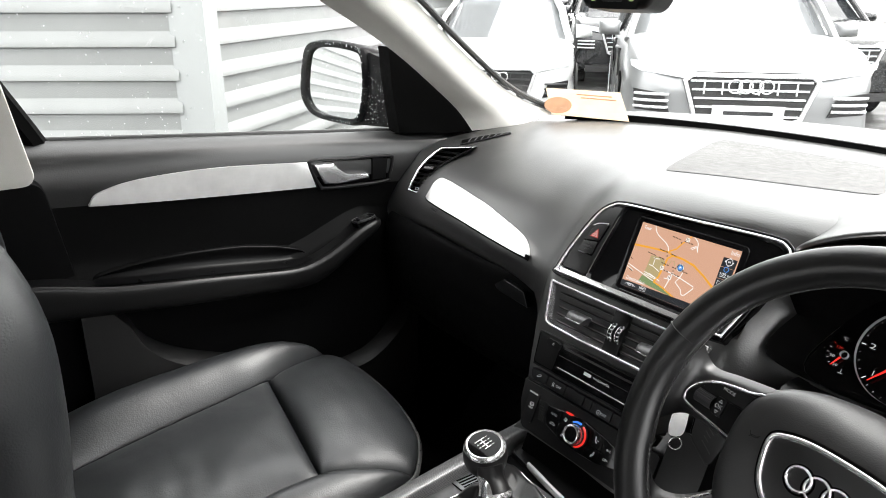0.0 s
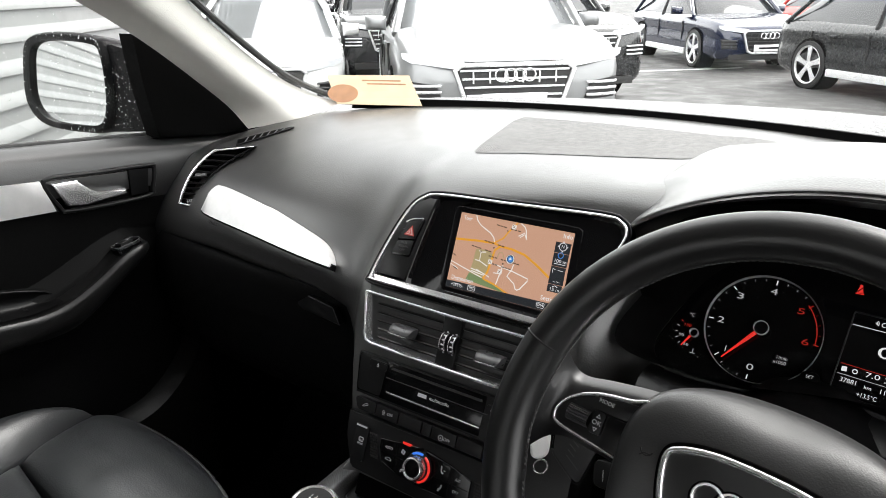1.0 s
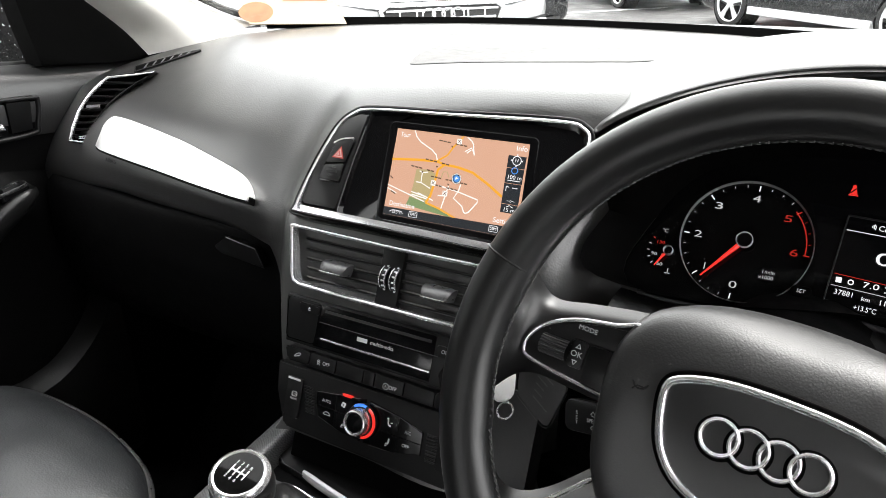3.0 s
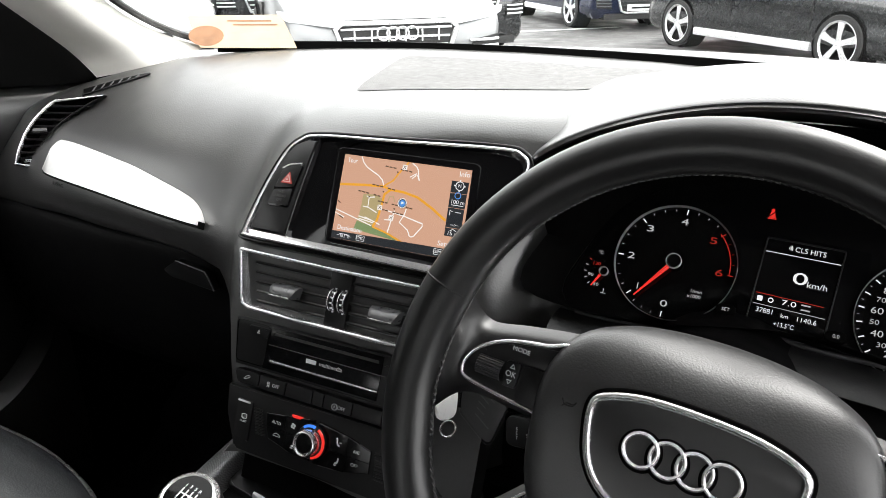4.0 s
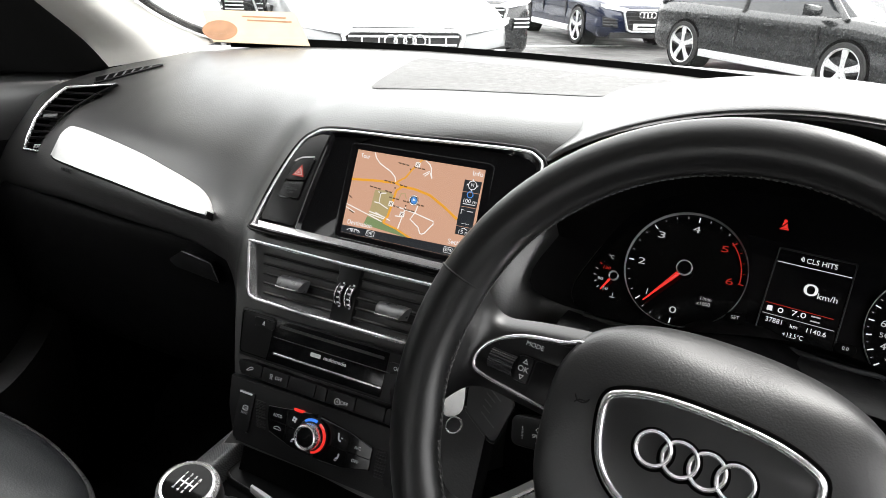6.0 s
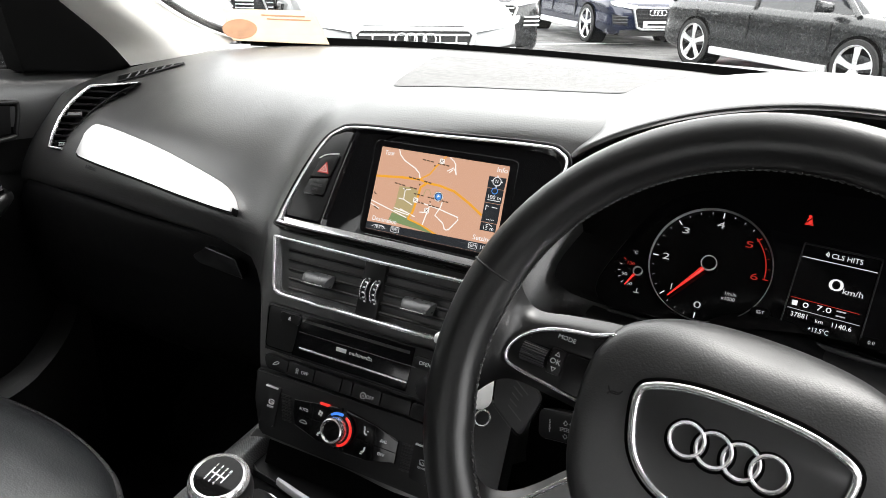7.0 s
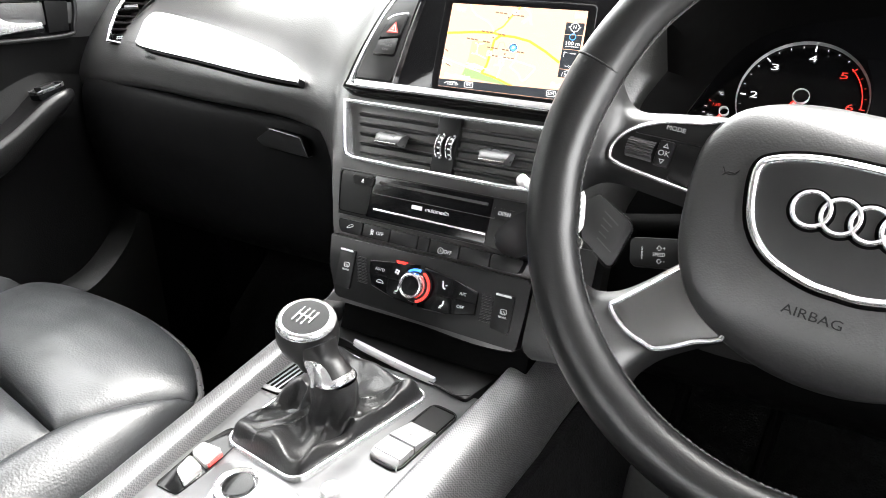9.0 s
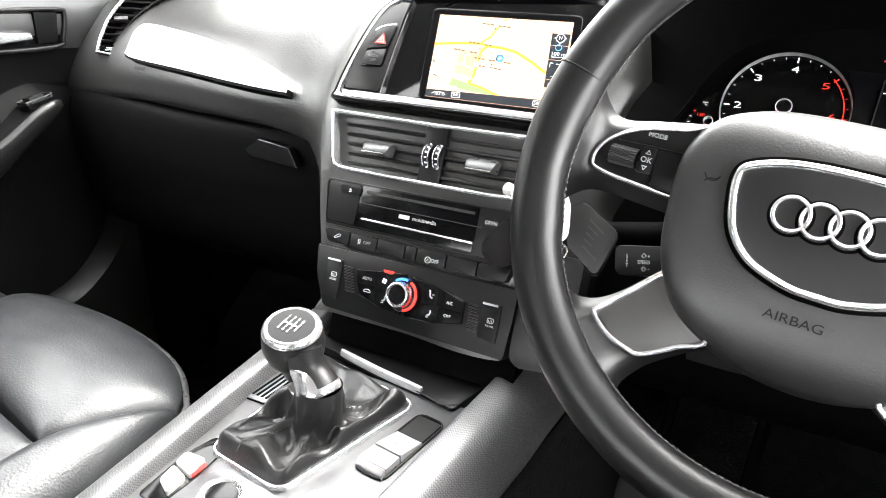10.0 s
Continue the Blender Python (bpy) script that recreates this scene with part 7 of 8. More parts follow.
box(bm, (-0.0562, -0.2300, 0.0035), (0.0016, 0.0150, 0.003), MCN)
part("key_lamp", bm, RED, kp)
MDI = MCN @ Matrix.Translation((-0.008, -0.2515, 0))
bm = B()
prism(bm, rounded([(-0.052, -0.300), (0.036, -0.300), (0.036, -0.228), (0.012, -0.2215), (-0.030, -0.2190), (-0.050, -0.228)], 0.010, 5), MCN, -0.001, 0.0042, 0.0014)
part("control_plate", bm, PLATE, con, "silver control plate")
bm = B()
lathe(bm, [(0.0250, 0.0), (0.0250, 0.0060), (0.0235, 0.0072), (0.0205, 0.0060)], MDI, 40)
lathe(bm, [(0.0195, 0.0), (0.0195, 0.014), (0.0185, 0.0175), (0.0165, 0.0185), (0.0140, 0.0172), (0.0130, 0.0150), (0.0, 0.0150)], MDI, 40)
part("control_dial", bm, CHROME, con, "silver control dial")
bm = B()
lathe(bm, [(0.0128, 0.0150), (0.0120, 0.0178), (0.0, 0.0192)], MDI, 32)
part("dial_cap", bm, PIANO, con)
MDI2 = MCN @ Matrix.Translation((0.052, -0.214, 0))
bm = B()
lathe(bm, [(0.009, 0.0), (0.009, 0.009), (0.0078, 0.011), (0.0, 0.011)], MDI2, 28)
part("volume_knob", bm, ALU, con, "small silver knob")

# gear lever
gear = thing("gear_lever", (-0.005, -0.13, CZ), "black gear lever with leather gaiter and chrome ring", "gear lever")
fr = rounded([(-0.071, -0.208), (0.019, -0.2195), (0.055, -0.066), (-0.066, -0.0440)], 0.017, 6)
bm = B()
frame_ring(bm, fr, shrink(fr, 0.0032), MCN, -0.001, 0.0055, 0.0012)
part("gaiter_frame", bm, CHROME, gear, "satin chrome frame")
bm = B()
fi = shrink(fr, 0.0026)
ln = [0.0]
for a, b in zip(fi, fi[1:] + fi[:1]):
    ln.append(ln[-1] + math.hypot(b[0] - a[0], b[1] - a[1]))
fi = [tuple(float(np.interp(ln[-1] * k / 96, ln, [q[i] for q in fi + fi[:1]])) for i in (0, 1)) for k in range(96)]
cx, cy = -0.011, -0.137
tx, ty = 0.003, -0.142
rows = []
LV = ((1.0, 0, 0.001), (0.965, 0, 0.010), (0.90, 0, 0.014), (0.81, 0, 0.0125), (0.71, 0.0, 0.009), (0.61, 0.25, 0.007), (0.52, 0.75, 0.012), (0.45, 1, 0.023), (0.4, 1, 0.034), (0.4, 1, 0.045), (0.4, 1, 0.053))
for q, (s, kk, h) in enumerate(LV):
    row = []
    mixs = q / (len(LV) - 1)
    soft = math.sin(math.pi * min(1.0, mixs * 1.05))
    for p_ in fi:
        ang = math.atan2(p_[1] - cy, p_[0] - cx)
        ca, sa = math.cos(ang), math.sin(ang)
        fold = soft * (1 - 0.7 * kk) * (0.0060 * math.sin(3 * ang + 0.5 + 1.2 * mixs) + 0.0075 * max(0.0, math.sin(4 * ang + 1.3 + 3.0 * mixs)) ** 2 + 0.0080 * noise.noise(V(2.2 * ca, 2.2 * sa, 4 * mixs)))
        for a0, wd_, hh in ((2.15, 0.22, 0.009), (0.80, 0.26, 0.013), (-1.15, 0.24, 0.011), (-2.25, 0.20, 0.006), (-0.35, 0.16, 0.007)):
            da = math.atan2(math.sin(ang - a0 - 0.25 * mixs), math.cos(ang - a0 - 0.25 * mixs))
            fold += soft * (1 - 0.8 * kk) * hh * max(0.0, 1 - abs(da) / wd_) ** 1.3
        fold += soft * (1 - 0.6 * kk) * 0.0022 * abs(noise.noise(V(7 * ca, 7 * sa, 9 * mixs)))
        rad = math.hypot(p_[0] - cx, p_[1] - cy) * s
        rad = rad * (1 - kk) + (0.0300 - 0.0105 * mixs) * kk
        rad += soft * (0.0030 * math.sin(5 * ang + 1.0 + 3 * mixs) + 0.0050 * noise.noise(V(2.5 * ca, 2.5 * sa, 7 + 5 * mixs)))
        lean = max(0.0, (mixs - 0.4) / 0.6)
        row.append((cx + (tx - cx) * lean + rad * ca, cy + (ty - cy) * lean + rad * sa, CZ + h + fold))
    rows.append(row)
fine = [spline([r[c] for r in rows], 4) for c in range(len(rows[0]))]
sheet(bm, [list(c) for c in zip(*fine)], False, True)
part("gaiter", bm, GAITER, gear, "creased black leather gaiter")
for a0 in (-1.9, 0.9):
    bm = B()
    col_ = min(range(len(fi)), key=lambda c: abs(math.atan2(math.sin(math.atan2(fi[c][1] - cy, fi[c][0] - cx) - a0), math.cos(math.atan2(fi[c][1] - cy, fi[c][0] - cx) - a0))))
    line = fine[col_][4:30]
    for k in range(0, len(line) - 1):
        a, b = Vector(line[k]), Vector(line[k + 1])
        tube(bm, [a + V(0, 0, 0.0006), a.lerp(b, 0.55) + V(0, 0, 0.0006)], 0.0006, 5)
    part("stitching", bm, STITCH, gear)
neck = spline([(0.003, -0.142, CZ + 0.044), (-0.003, -0.1405, CZ + 0.054), (-0.010, -0.139, CZ + 0.064), (-0.017, -0.137, CZ + 0.078)], 5)
bm = B()
tube(bm, neck[:4], [0.0198, 0.0202, 0.0200, 0.0194], 28)
collar = part("collar", bm, CHROME, gear, "satin chrome collar")
NR = [0.0194, 0.0188, 0.0180, 0.0173, 0.0167, 0.0163, 0.0160, 0.0158, 0.0158, 0.0160, 0.0164, 0.0168, 0.0172]
bm = B()
tube(bm, neck[3:], NR, 28)
part("neck", bm, WHEEL_L, gear)
bm = B()
rows = []
for i, p in enumerate(neck[3:13]):
    h = i / 9
    half = 0.92 * math.sqrt(max(0.0, 1 - h ** 3)) + 0.05
    axis = (Vector(neck[min(i + 4, len(neck) - 1)]) - Vector(neck[i + 2])).normalized()
    e1 = V(0, -1, 0)
    e1 = (e1 - axis * e1.dot(axis)).normalized()
    e2 = axis.cross(e1)
    rows.append([Vector(p) + (NR[i] * (1.035 - 0.03 * math.cos(q / max(half, 0.05) * 1.4) * (1 - h) * h * 2)) * (e1 * math.cos(q - 0.15) + e2 * math.sin(q - 0.15)) for q in np.linspace(-half, half, 11)])
sheet(bm, rows)
thick(bm, 0.0008, Vector((0.3, -0.6, 1.0)))
part("collar_shield", bm, CHROME, collar, "chrome thumb facet")
KN = Vector((0.13, -0.20, 0.97)).normalized()
MKN = basis(Vector((-0.030, -0.134, 0.874)) - KN * 0.0794, (0.991, 0.0, -0.133), KN.cross(Vector((0.991, 0.0, -0.133))))
bm = B()
lathe(bm, [(0.0125, 0.020), (0.015, 0.030), (0.0205, 0.039), (0.0258, 0.048), (0.0278, 0.058), (0.0270, 0.069), (0.0235, 0.0765)], MKN, 40)
part("knob", bm, WHEEL_L, gear, "round black leather knob")
bm = B()
lathe(bm, [(0.0262, 0.0740), (0.0249, 0.0774), (0.0224, 0.0791), (0.0206, 0.0785)], MKN, 40)
part("knob_ring", bm, CHROME, gear, "chrome ring")
bm = B()
lathe(bm, [(0.0212, 0.0770), (0.0204, 0.0785), (0.0, 0.0794)], MKN, 40)
cap = part("knob_cap", bm, KNOBGLOSS, gear)
bm = B()
for x in (-0.0075, -0.0025, 0.0025, 0.0075):
    strip(bm, ((x, -0.0050), (x, 0.0050)), 0.0013, MKN, 0.0799)
strip(bm, ((-0.0082, 0.0), (0.0082, 0.0)), 0.0013, MKN, 0.0800)
part("shift_pattern", bm, WHITE, cap)
for txt, x, y in (("1", -0.0075, 0.0075), ("3", -0.0025, 0.0080), ("5", 0.0025, 0.0080), ("2", -0.0075, -0.0075), ("4", -0.0025, -0.0080), ("6", 0.0025, -0.0080), ("R", 0.0075, 0.0075)):
    words("numeral", txt, MKN, x, y, 0.0046, WHITE, cap, 0.0799)

# ---- passenger seat ----
seat = thing("passenger_seat", (-0.44, -0.3, 0.36), "black leather passenger seat with piped edges", "car seat")
bm = B()
so = spline([(-0.66, -0.55), (-0.665, -0.2), (-0.655, -0.075), (-0.62, -0.028), (-0.54, -0.012), (-0.42, -0.018), (-0.31, -0.045), (-0.245, -0.085), (-0.212, -0.13), (-0.205, -0.25), (-0.205, -0.55)], 5)
prism(bm, [(-0.43 + (q[0] + 0.43) * 0.985, -0.3 + (q[1] + 0.3) * 0.985) for q in so][::-1], Matrix(), 0.44, 0.690, 0.004, 2)
part("seat_core", bm, LEATHER, seat)


def along(pts, n):
    """n + 1 even places on a smooth line."""
    P = [Vector(tuple(p)) for p in spline(pts, 12)]
    d = [0.0]
    for a, b in zip(P, P[1:]):
        d.append(d[-1] + (b - a).length)
    return [Vector([float(np.interp(d[-1] * k / n, d, [p[i] for p in P])) for i in range(3)]) for k in range(n + 1)]


def cushion(name, left, right, high, crown, p=6.0, n=36, wr=0.0025, seed=0.0):
    """A stuffed panel between two curved seams, with a skirt below its edge."""
    A_, B_ = along(left, n), along(right, n)
    bm = B()
    rows = []
    for i in range(n + 1):
        s = i / n
        row = []
        for j in range(n + 1):
            t = 0.5 - 0.5 * math.cos(math.pi * j / n)
            base = A_[i].lerp(B_[i], t)
            e = max(0.0, (1 - abs(2 * s - 1) ** (p * 2.2)) * (1 - abs(2 * t - 1) ** p))
            h = high * e ** 0.5 + crown * (1 - (2 * s - 1) ** 4) * (1 - (2 * t - 1) ** 2)
            h += wr * e * (noise.noise(base * 11 + V(seed, 0, 0)) + 0.5 * noise.noise(V(base.x * 16, base.y * 45, seed)))
            row.append(base + V(0, 0, h))
        rows.append(row)
    vs = sheet(bm, rows)
    rim = [vs[i][0] for i in range(n + 1)] + [vs[n][j] for j in range(1, n + 1)] + [vs[i][n] for i in range(n - 1, -1, -1)] + [vs[0][j] for j in range(n - 1, 0, -1)]
    low = [bm.verts.new(v.co - V(0, 0, 0.05)) for v in rim]
    for i in range(len(rim)):
        k = (i + 1) % len(rim)
        bm.faces.new((rim[i], rim[k], low[k], low[i]))
    bm.faces.new(low)
    return part(name, bm, LEATHER, seat, "", 60)


cushion("front_panel", [(-0.587, -0.179, 0.716), (-0.43, -0.203, 0.724), (-0.277, -0.234, 0.720)], [(-0.642, -0.040, 0.700), (-0.600, -0.020, 0.699), (-0.54, -0.013, 0.699), (-0.42, -0.018, 0.699), (-0.31, -0.045, 0.698), (-0.250, -0.083, 0.697), (-0.228, -0.112, 0.697)], 0.014, 0.018, 6, 36, 0.0025, 1.0)
cushion("seat_insert", [(-0.535, -0.57, 0.690), (-0.562, -0.40, 0.700), (-0.575, -0.28, 0.708), (-0.587, -0.183, 0.716)], [(-0.282, -0.57, 0.690), (-0.282, -0.40, 0.705), (-0.280, -0.30, 0.712), (-0.278, -0.238, 0.720)], 0.014, 0.010, 6, 36, 0.005, 3.0)
cushion("side_bolster", [(-0.690, -0.57, 0.700), (-0.698, -0.35, 0.706), (-0.695, -0.18, 0.704), (-0.672, -0.075, 0.700), (-0.648, -0.042, 0.699)], [(-0.538, -0.57, 0.692), (-0.565, -0.40, 0.703), (-0.578, -0.28, 0.711), (-0.590, -0.179, 0.718), (-0.645, -0.040, 0.701)], 0.010, 0.045, 3, 36, 0.002, 5.0)
cushion("side_bolster", [(-0.279, -0.57, 0.692), (-0.279, -0.40, 0.707), (-0.276, -0.238, 0.720), (-0.227, -0.114, 0.698)], [(-0.200, -0.57, 0.690), (-0.200, -0.40, 0.694), (-0.203, -0.22, 0.696), (-0.222, -0.112, 0.697)], 0.010, 0.022, 3, 36, 0.002, 7.0)
bm = B()
tube(bm, [(-0.43 + (p[0] + 0.43) * 1.004, -0.3 + (p[1] + 0.3) * 1.004, 0.698) for p in so], 0.0036, 8)
part("piping", bm, PIPING, seat)
# backrest
bu = (0, -0.06, 0.998)
MBK = basis((-0.44, -0.56, 0.66), (1, 0, 0), bu)


def bk(u, v, w=0.0):
    return MBK @ V(u, v, w)


bm = B()
pad(bm, [bk(0.16, 0.05, 0.06), bk(-0.16, 0.05, 0.06), bk(-0.15, 0.46, 0.07), bk(0.15, 0.46, 0.07)], 0.03, 0.0, 4, 20, 0.003, MBK.to_3x3() @ V(0, 0, -1), 2.0)
part("back_panel", bm, LEATHER, seat)
for sx in (-1, 1):
    bm = B()
    line = spline([(0.195, -0.03, 0.050), (0.198, 0.08, 0.050), (0.197, 0.2, 0.050), (0.190, 0.32, 0.034), (0.180, 0.42, 0.030), (0.165, 0.51, 0.062), (0.15, 0.57, 0.14)], 6)
    tube(bm, [bk(sx * u, v, w) for u, v, w in line], [0.058 + 0.014 * math.sin(math.pi * k / 36) for k in range(len(line))], 28)
    part("back_bolster", bm, LEATHER, seat)
bm = B()
prism(bm, [(-0.20, -0.06), (0.20, -0.06), (0.19, 0.42), (0.16, 0.50), (-0.16, 0.50), (-0.19, 0.42)], MBK, 0.07, 0.17, 0.03, 4)
part("back_shell", bm, LEATHER, seat)
bm = B()
box(bm, (-0.43, -0.35, 0.43), (0.40, 0.40, 0.12), None, 0.02)
part("seat_base", bm, RUBBER, seat)

# ---- small things ----
card = thing("dealer_card", (-0.45, 0.46, 1.147), "tan printed card standing behind the windscreen", "card")
MCD = basis((-0.452, 0.470, 1.150), (0.93, 0.36, 0), (-0.22, 0.36, 0.52))
bm = B()
prism(bm, [(-0.075, 0.0), (0.088, 0.0), (0.060, 0.062), (-0.100, 0.060)], MCD, -0.0008, 0.0008)
cf = part("card_face", bm, PAPER, card)
bm = B()
prism(bm, [(-0.065 + 0.030 * math.cos(a), 0.022 + 0.019 * math.sin(a)) for a in np.linspace(0, 6.283, 24, endpoint=False)], MCD, 0.0008, 0.0012)
part("print_oval", bm, PAPERBROWN, cf)
for j, (a, b) in enumerate(((0.0, 0.045), (0.01, 0.055))):
    bm = B()
    strip(bm, ((-0.03 + a, 0.050 - 0.007 * j), (b, 0.050 - 0.007 * j)), 0.003, MCD, 0.0012)
    part("print_bar", bm, PAPERBROWN, cf)
rv = thing("rear_view_mirror", (-0.025, 0.05, 1.46), "dark interior mirror and sensor housing under the windscreen top", "car mirror")
bm = B()
MRV = basis((-0.025, 0.03, 1.435), (0.98, 0.17, 0), (0, 0.12, 1))
rows = []
ro = rrect(0, 0, 0.235, 0.066, 0.022, 5)
for s, w in ((0.98, 0.006), (1.0, 0.0), (0.97, -0.015), (0.8, -0.03), (0.4, -0.04)):
    rows.append([MRV @ V(p[0] * s, p[1] * s + 0.025, w) for p in ro])
vs = sheet(bm, rows, False, True)
bm.faces.new(vs[-1])
part("mirror_housing", bm, SATIN, rv)
bm = B()
prism(bm, [(p[0], p[1] + 0.025) for p in shrink(ro, 0.006)], MRV, 0.0, 0.005)
part("mirror_glass", bm, MIRROR, rv)
bm = B()
prism(bm, rounded([(-0.040, -0.062), (0.040, -0.062), (0.058, -0.020), (0.060, 0.06), (-0.060, 0.06), (-0.058, -0.020)], 0.012, 4), MRV, -0.06, -0.012, 0.010, 3)
hs = part("sensor_housing", bm, SATIN, rv)
for u in (-0.026, 0.022):
    bm = B()
    prism(bm, rrect(u, -0.052, 0.006, 0.004, 0.0015), MRV, -0.0125, -0.0112)
    part("indicator", bm, MAPGREEN, hs)
bm = B()
prism(bm, rrect(-0.002, -0.051, 0.026, 0.007, 0.002), MRV, -0.0125, -0.011)
part("slot_cover", bm, GREYP, hs)

ped = thing("brake_pedal", (0.33, 0.25, 0.45), "black rubber brake pedal", "pedal")
bm = B()
MP = basis((0.33, 0.22, 0.50), (1, 0, 0), (0, 0.5, 0.86))
prism(bm, rrect(0, 0, 0.075, 0.055, 0.008), MP, -0.006, 0.006, 0.003)
part("pedal_pad", bm, RUBBER, ped)
bm = B()
tube(bm, [(0.33, 0.23, 0.51), (0.34, 0.30, 0.66), (0.34, 0.36, 0.86)], 0.008, 8)
part("pedal_arm", bm, VOID, ped)
cl = copy_thing(ped, Matrix.Translation((0.22, 0.25, 0.45)))
tagged(cl, "black rubber clutch pedal")
cl.name = "clutch_pedal"

# ---- parked cars ----
def wheel_parts(car, x, y, r, side, rimmat):
    m = basis((x, y, r), (0, 1, 0), (0, 0, 1)) if side > 0 else basis((x, y, r), (0, -1, 0), (0, 0, 1))
    bm = B()
    lathe(bm, [(r * 0.66, -0.20), (r * 0.95, -0.20), (r, -0.16), (r, -0.02), (r * 0.96, 0.015), (r * 0.80, 0.02), (r * 0.78, 0.0)], m, 40)
    ty = part("tyre", bm, RUBBER, car)
    bm = B()
    lathe(bm, [(r * 0.80, 0.012), (r * 0.78, 0.020), (r * 0.735, 0.010), (r * 0.70, -0.10), (0.05, -0.12)], m, 40)
    rim = part("rim", bm, rimmat, ty, "silver alloy rim")
    bm = B()
    lathe(bm, [(0.0, 0.0), (0.03, 0.0), (0.045, -0.01), (0.05, -0.05)], m, 20)
    for k in range(5):
        a = 2 * math.pi * k / 5 + 0.3
        u, v = V(math.cos(a), math.sin(a), 0), V(-math.sin(a), math.cos(a), 0)
        pts = [u * 0.03 + v * 0.032, u * r * 0.42 + v * 0.028, u * r * 0.75 + v * 0.048, u * r * 0.75 - v * 0.048, u * r * 0.42 - v * 0.028, u * 0.03 - v * 0.032]
        prism(bm, [(p.x, p.y) for p in pts][::-1], m, -0.045, 0.004, 0.006)
    part("spokes", bm, rimmat, ty)


def parked_car(name, label, paint, L, Wd, H, wb, base, at, heading, suv=True, detail=True, roof_rear=True):
    """A parked car, nose along -y before it is turned; heading in degrees from -y."""
    car = thing(name, (0, 0, 0), label, "car", "parked cars")
    hw = Wd / 2
    r = 0.37 if suv else 0.33
    nose = -L / 2
    belt = H * (0.625 if suv else 0.61)
    bon = H * (0.63 if suv else 0.59)
    fa, ra = -wb / 2 + 0.08, wb / 2 + 0.08
    # lower body: (y, half width, sill, top edge, centre top)
    secs = [(nose, 0.70 * hw, base + 0.10, bon - 0.30, bon - 0.27), (nose + 0.05, 0.86 * hw, base + 0.03, bon - 0.20, bon - 0.17), (nose + 0.16, 0.95 * hw, base, bon - 0.10, bon - 0.07), (nose + 0.40, 0.985 * hw, base, bon - 0.035, bon - 0.005),
            (nose + 0.85, hw, base, bon + 0.01, bon + 0.045), (nose + 1.25, hw, base, belt, bon + 0.075), (0.0, hw, base, belt + 0.005, belt + 0.02), (L / 2 - 0.75, hw, base, belt + 0.03, belt + 0.04), (L / 2 - 0.15, 0.95 * hw, base + 0.02, belt + 0.02, belt + 0.03), (L / 2, 0.80 * hw, base + 0.12, belt - 0.08, belt - 0.06)]
    rows = []
    for y, w, z0, z1, zc in secs:
        half = [(w * 0.90, z0), (w * 0.985, z0 + 0.08), (w, z0 + 0.25 * (z1 - z0) + 0.05), (w * 0.975, z0 + 0.6 * (z1 - z0)), (w * 0.985, z0 + 0.80 * (z1 - z0)), (w * 0.93, z1), (w * 0.80, z1 + 0.7 * (zc - z1)), (w * 0.45, zc - 0.005), (0, zc)]
        pr = spline(half, 3)
        rows.append([(p[0], y, p[1]) for p in pr] + [(-p[0], y, p[1]) for p in pr[-2::-1]])
    cols = [spline([rw[j] for rw in rows], 4) for j in range(len(rows[0]))]
    bm = B()
    vs = sheet(bm, [list(c) for c in zip(*cols)])
    bm.faces.new([v for v in vs[0]])
    bm.faces.new([v for v in vs[-1]][::-1])
    part("body", bm, paint, car, sharp=50)
    # glasshouse
    ys = [nose + 1.15, nose + 1.85, nose + 2.2, L / 2 - (0.75 if suv else 0.95), L / 2 - 0.22]
    rf = [(ys[0], belt + 0.03, 0.80), (ys[1], H - 0.06, 0.70), (ys[2], H - 0.005, 0.69), (ys[3], H - 0.02, 0.67), (ys[4], belt + 0.10 + (0.1 if suv else 0), 0.72)]
    rows = []
    for y, z, w in rf:
        b0 = belt - 0.02
        rows.append([(w2 * hw, y, zz) for w2, zz in ((0.94, b0), (0.5 * (0.94 + w), b0 + 0.5 * (z - b0)), (w, max(b0, z - 0.05)), (w * 0.8, z - 0.005), (0, z), (-w * 0.8, z - 0.005), (-w, max(b0, z - 0.05)), (-0.5 * (0.94 + w), b0 + 0.5 * (z - b0)), (-0.94, b0))])
    bm = B()
    vs = sheet(bm, rows)
    # pale cars get the glass with sky brightness in its colour
    part("glasshouse", bm, TINT if paint in (PGREY, PWHITE) else TINTDARK, car, "car windows, sky brightness or shade in the glass colour")
    bm = B()
    rows2 = [[(x * (1.02), y, z + 0.012) for x, y, z in rw[2:7]] for rw in rows[1:4]]
    sheet(bm, rows2)
    thick(bm, 0.02)
    part("roof", bm, paint, car)
    for sx in (-1, 1):
        for i, k in ((0, 1), (4, 3)):
            bm = B()
            a, b = rf[i], rf[k]
            tube(bm, [(sx * 0.93 * hw, a[0], belt), (sx * 0.83 * hw, (a[0] + b[0]) / 2, (a[1] + b[1]) / 2), (sx * b[2] * hw, b[0], b[1] - 0.03)], 0.035, 8)
            part("pillar", bm, paint, car)
        bm = B()
        yb = (ys[1] + ys[3]) / 2
        tube(bm, [(sx * 0.945 * hw, yb - 0.05, belt - 0.02), (sx * 0.69 * hw, yb + 0.03, H - 0.05)], 0.03, 8)
        part("pillar", bm, PIANO, car)
        # mirrors
        bm = B()
        pad(bm, [(sx * (hw + 0.0), ys[0] + 0.36, belt + 0.02), (sx * (hw + 0.20), ys[0] + 0.38, belt + 0.03), (sx * (hw + 0.20), ys[0] + 0.38, belt + 0.16), (sx * (hw + 0.0), ys[0] + 0.36, belt + 0.15)], 0.10, 0.0, 3, 8, 0, (0, -1, 0))
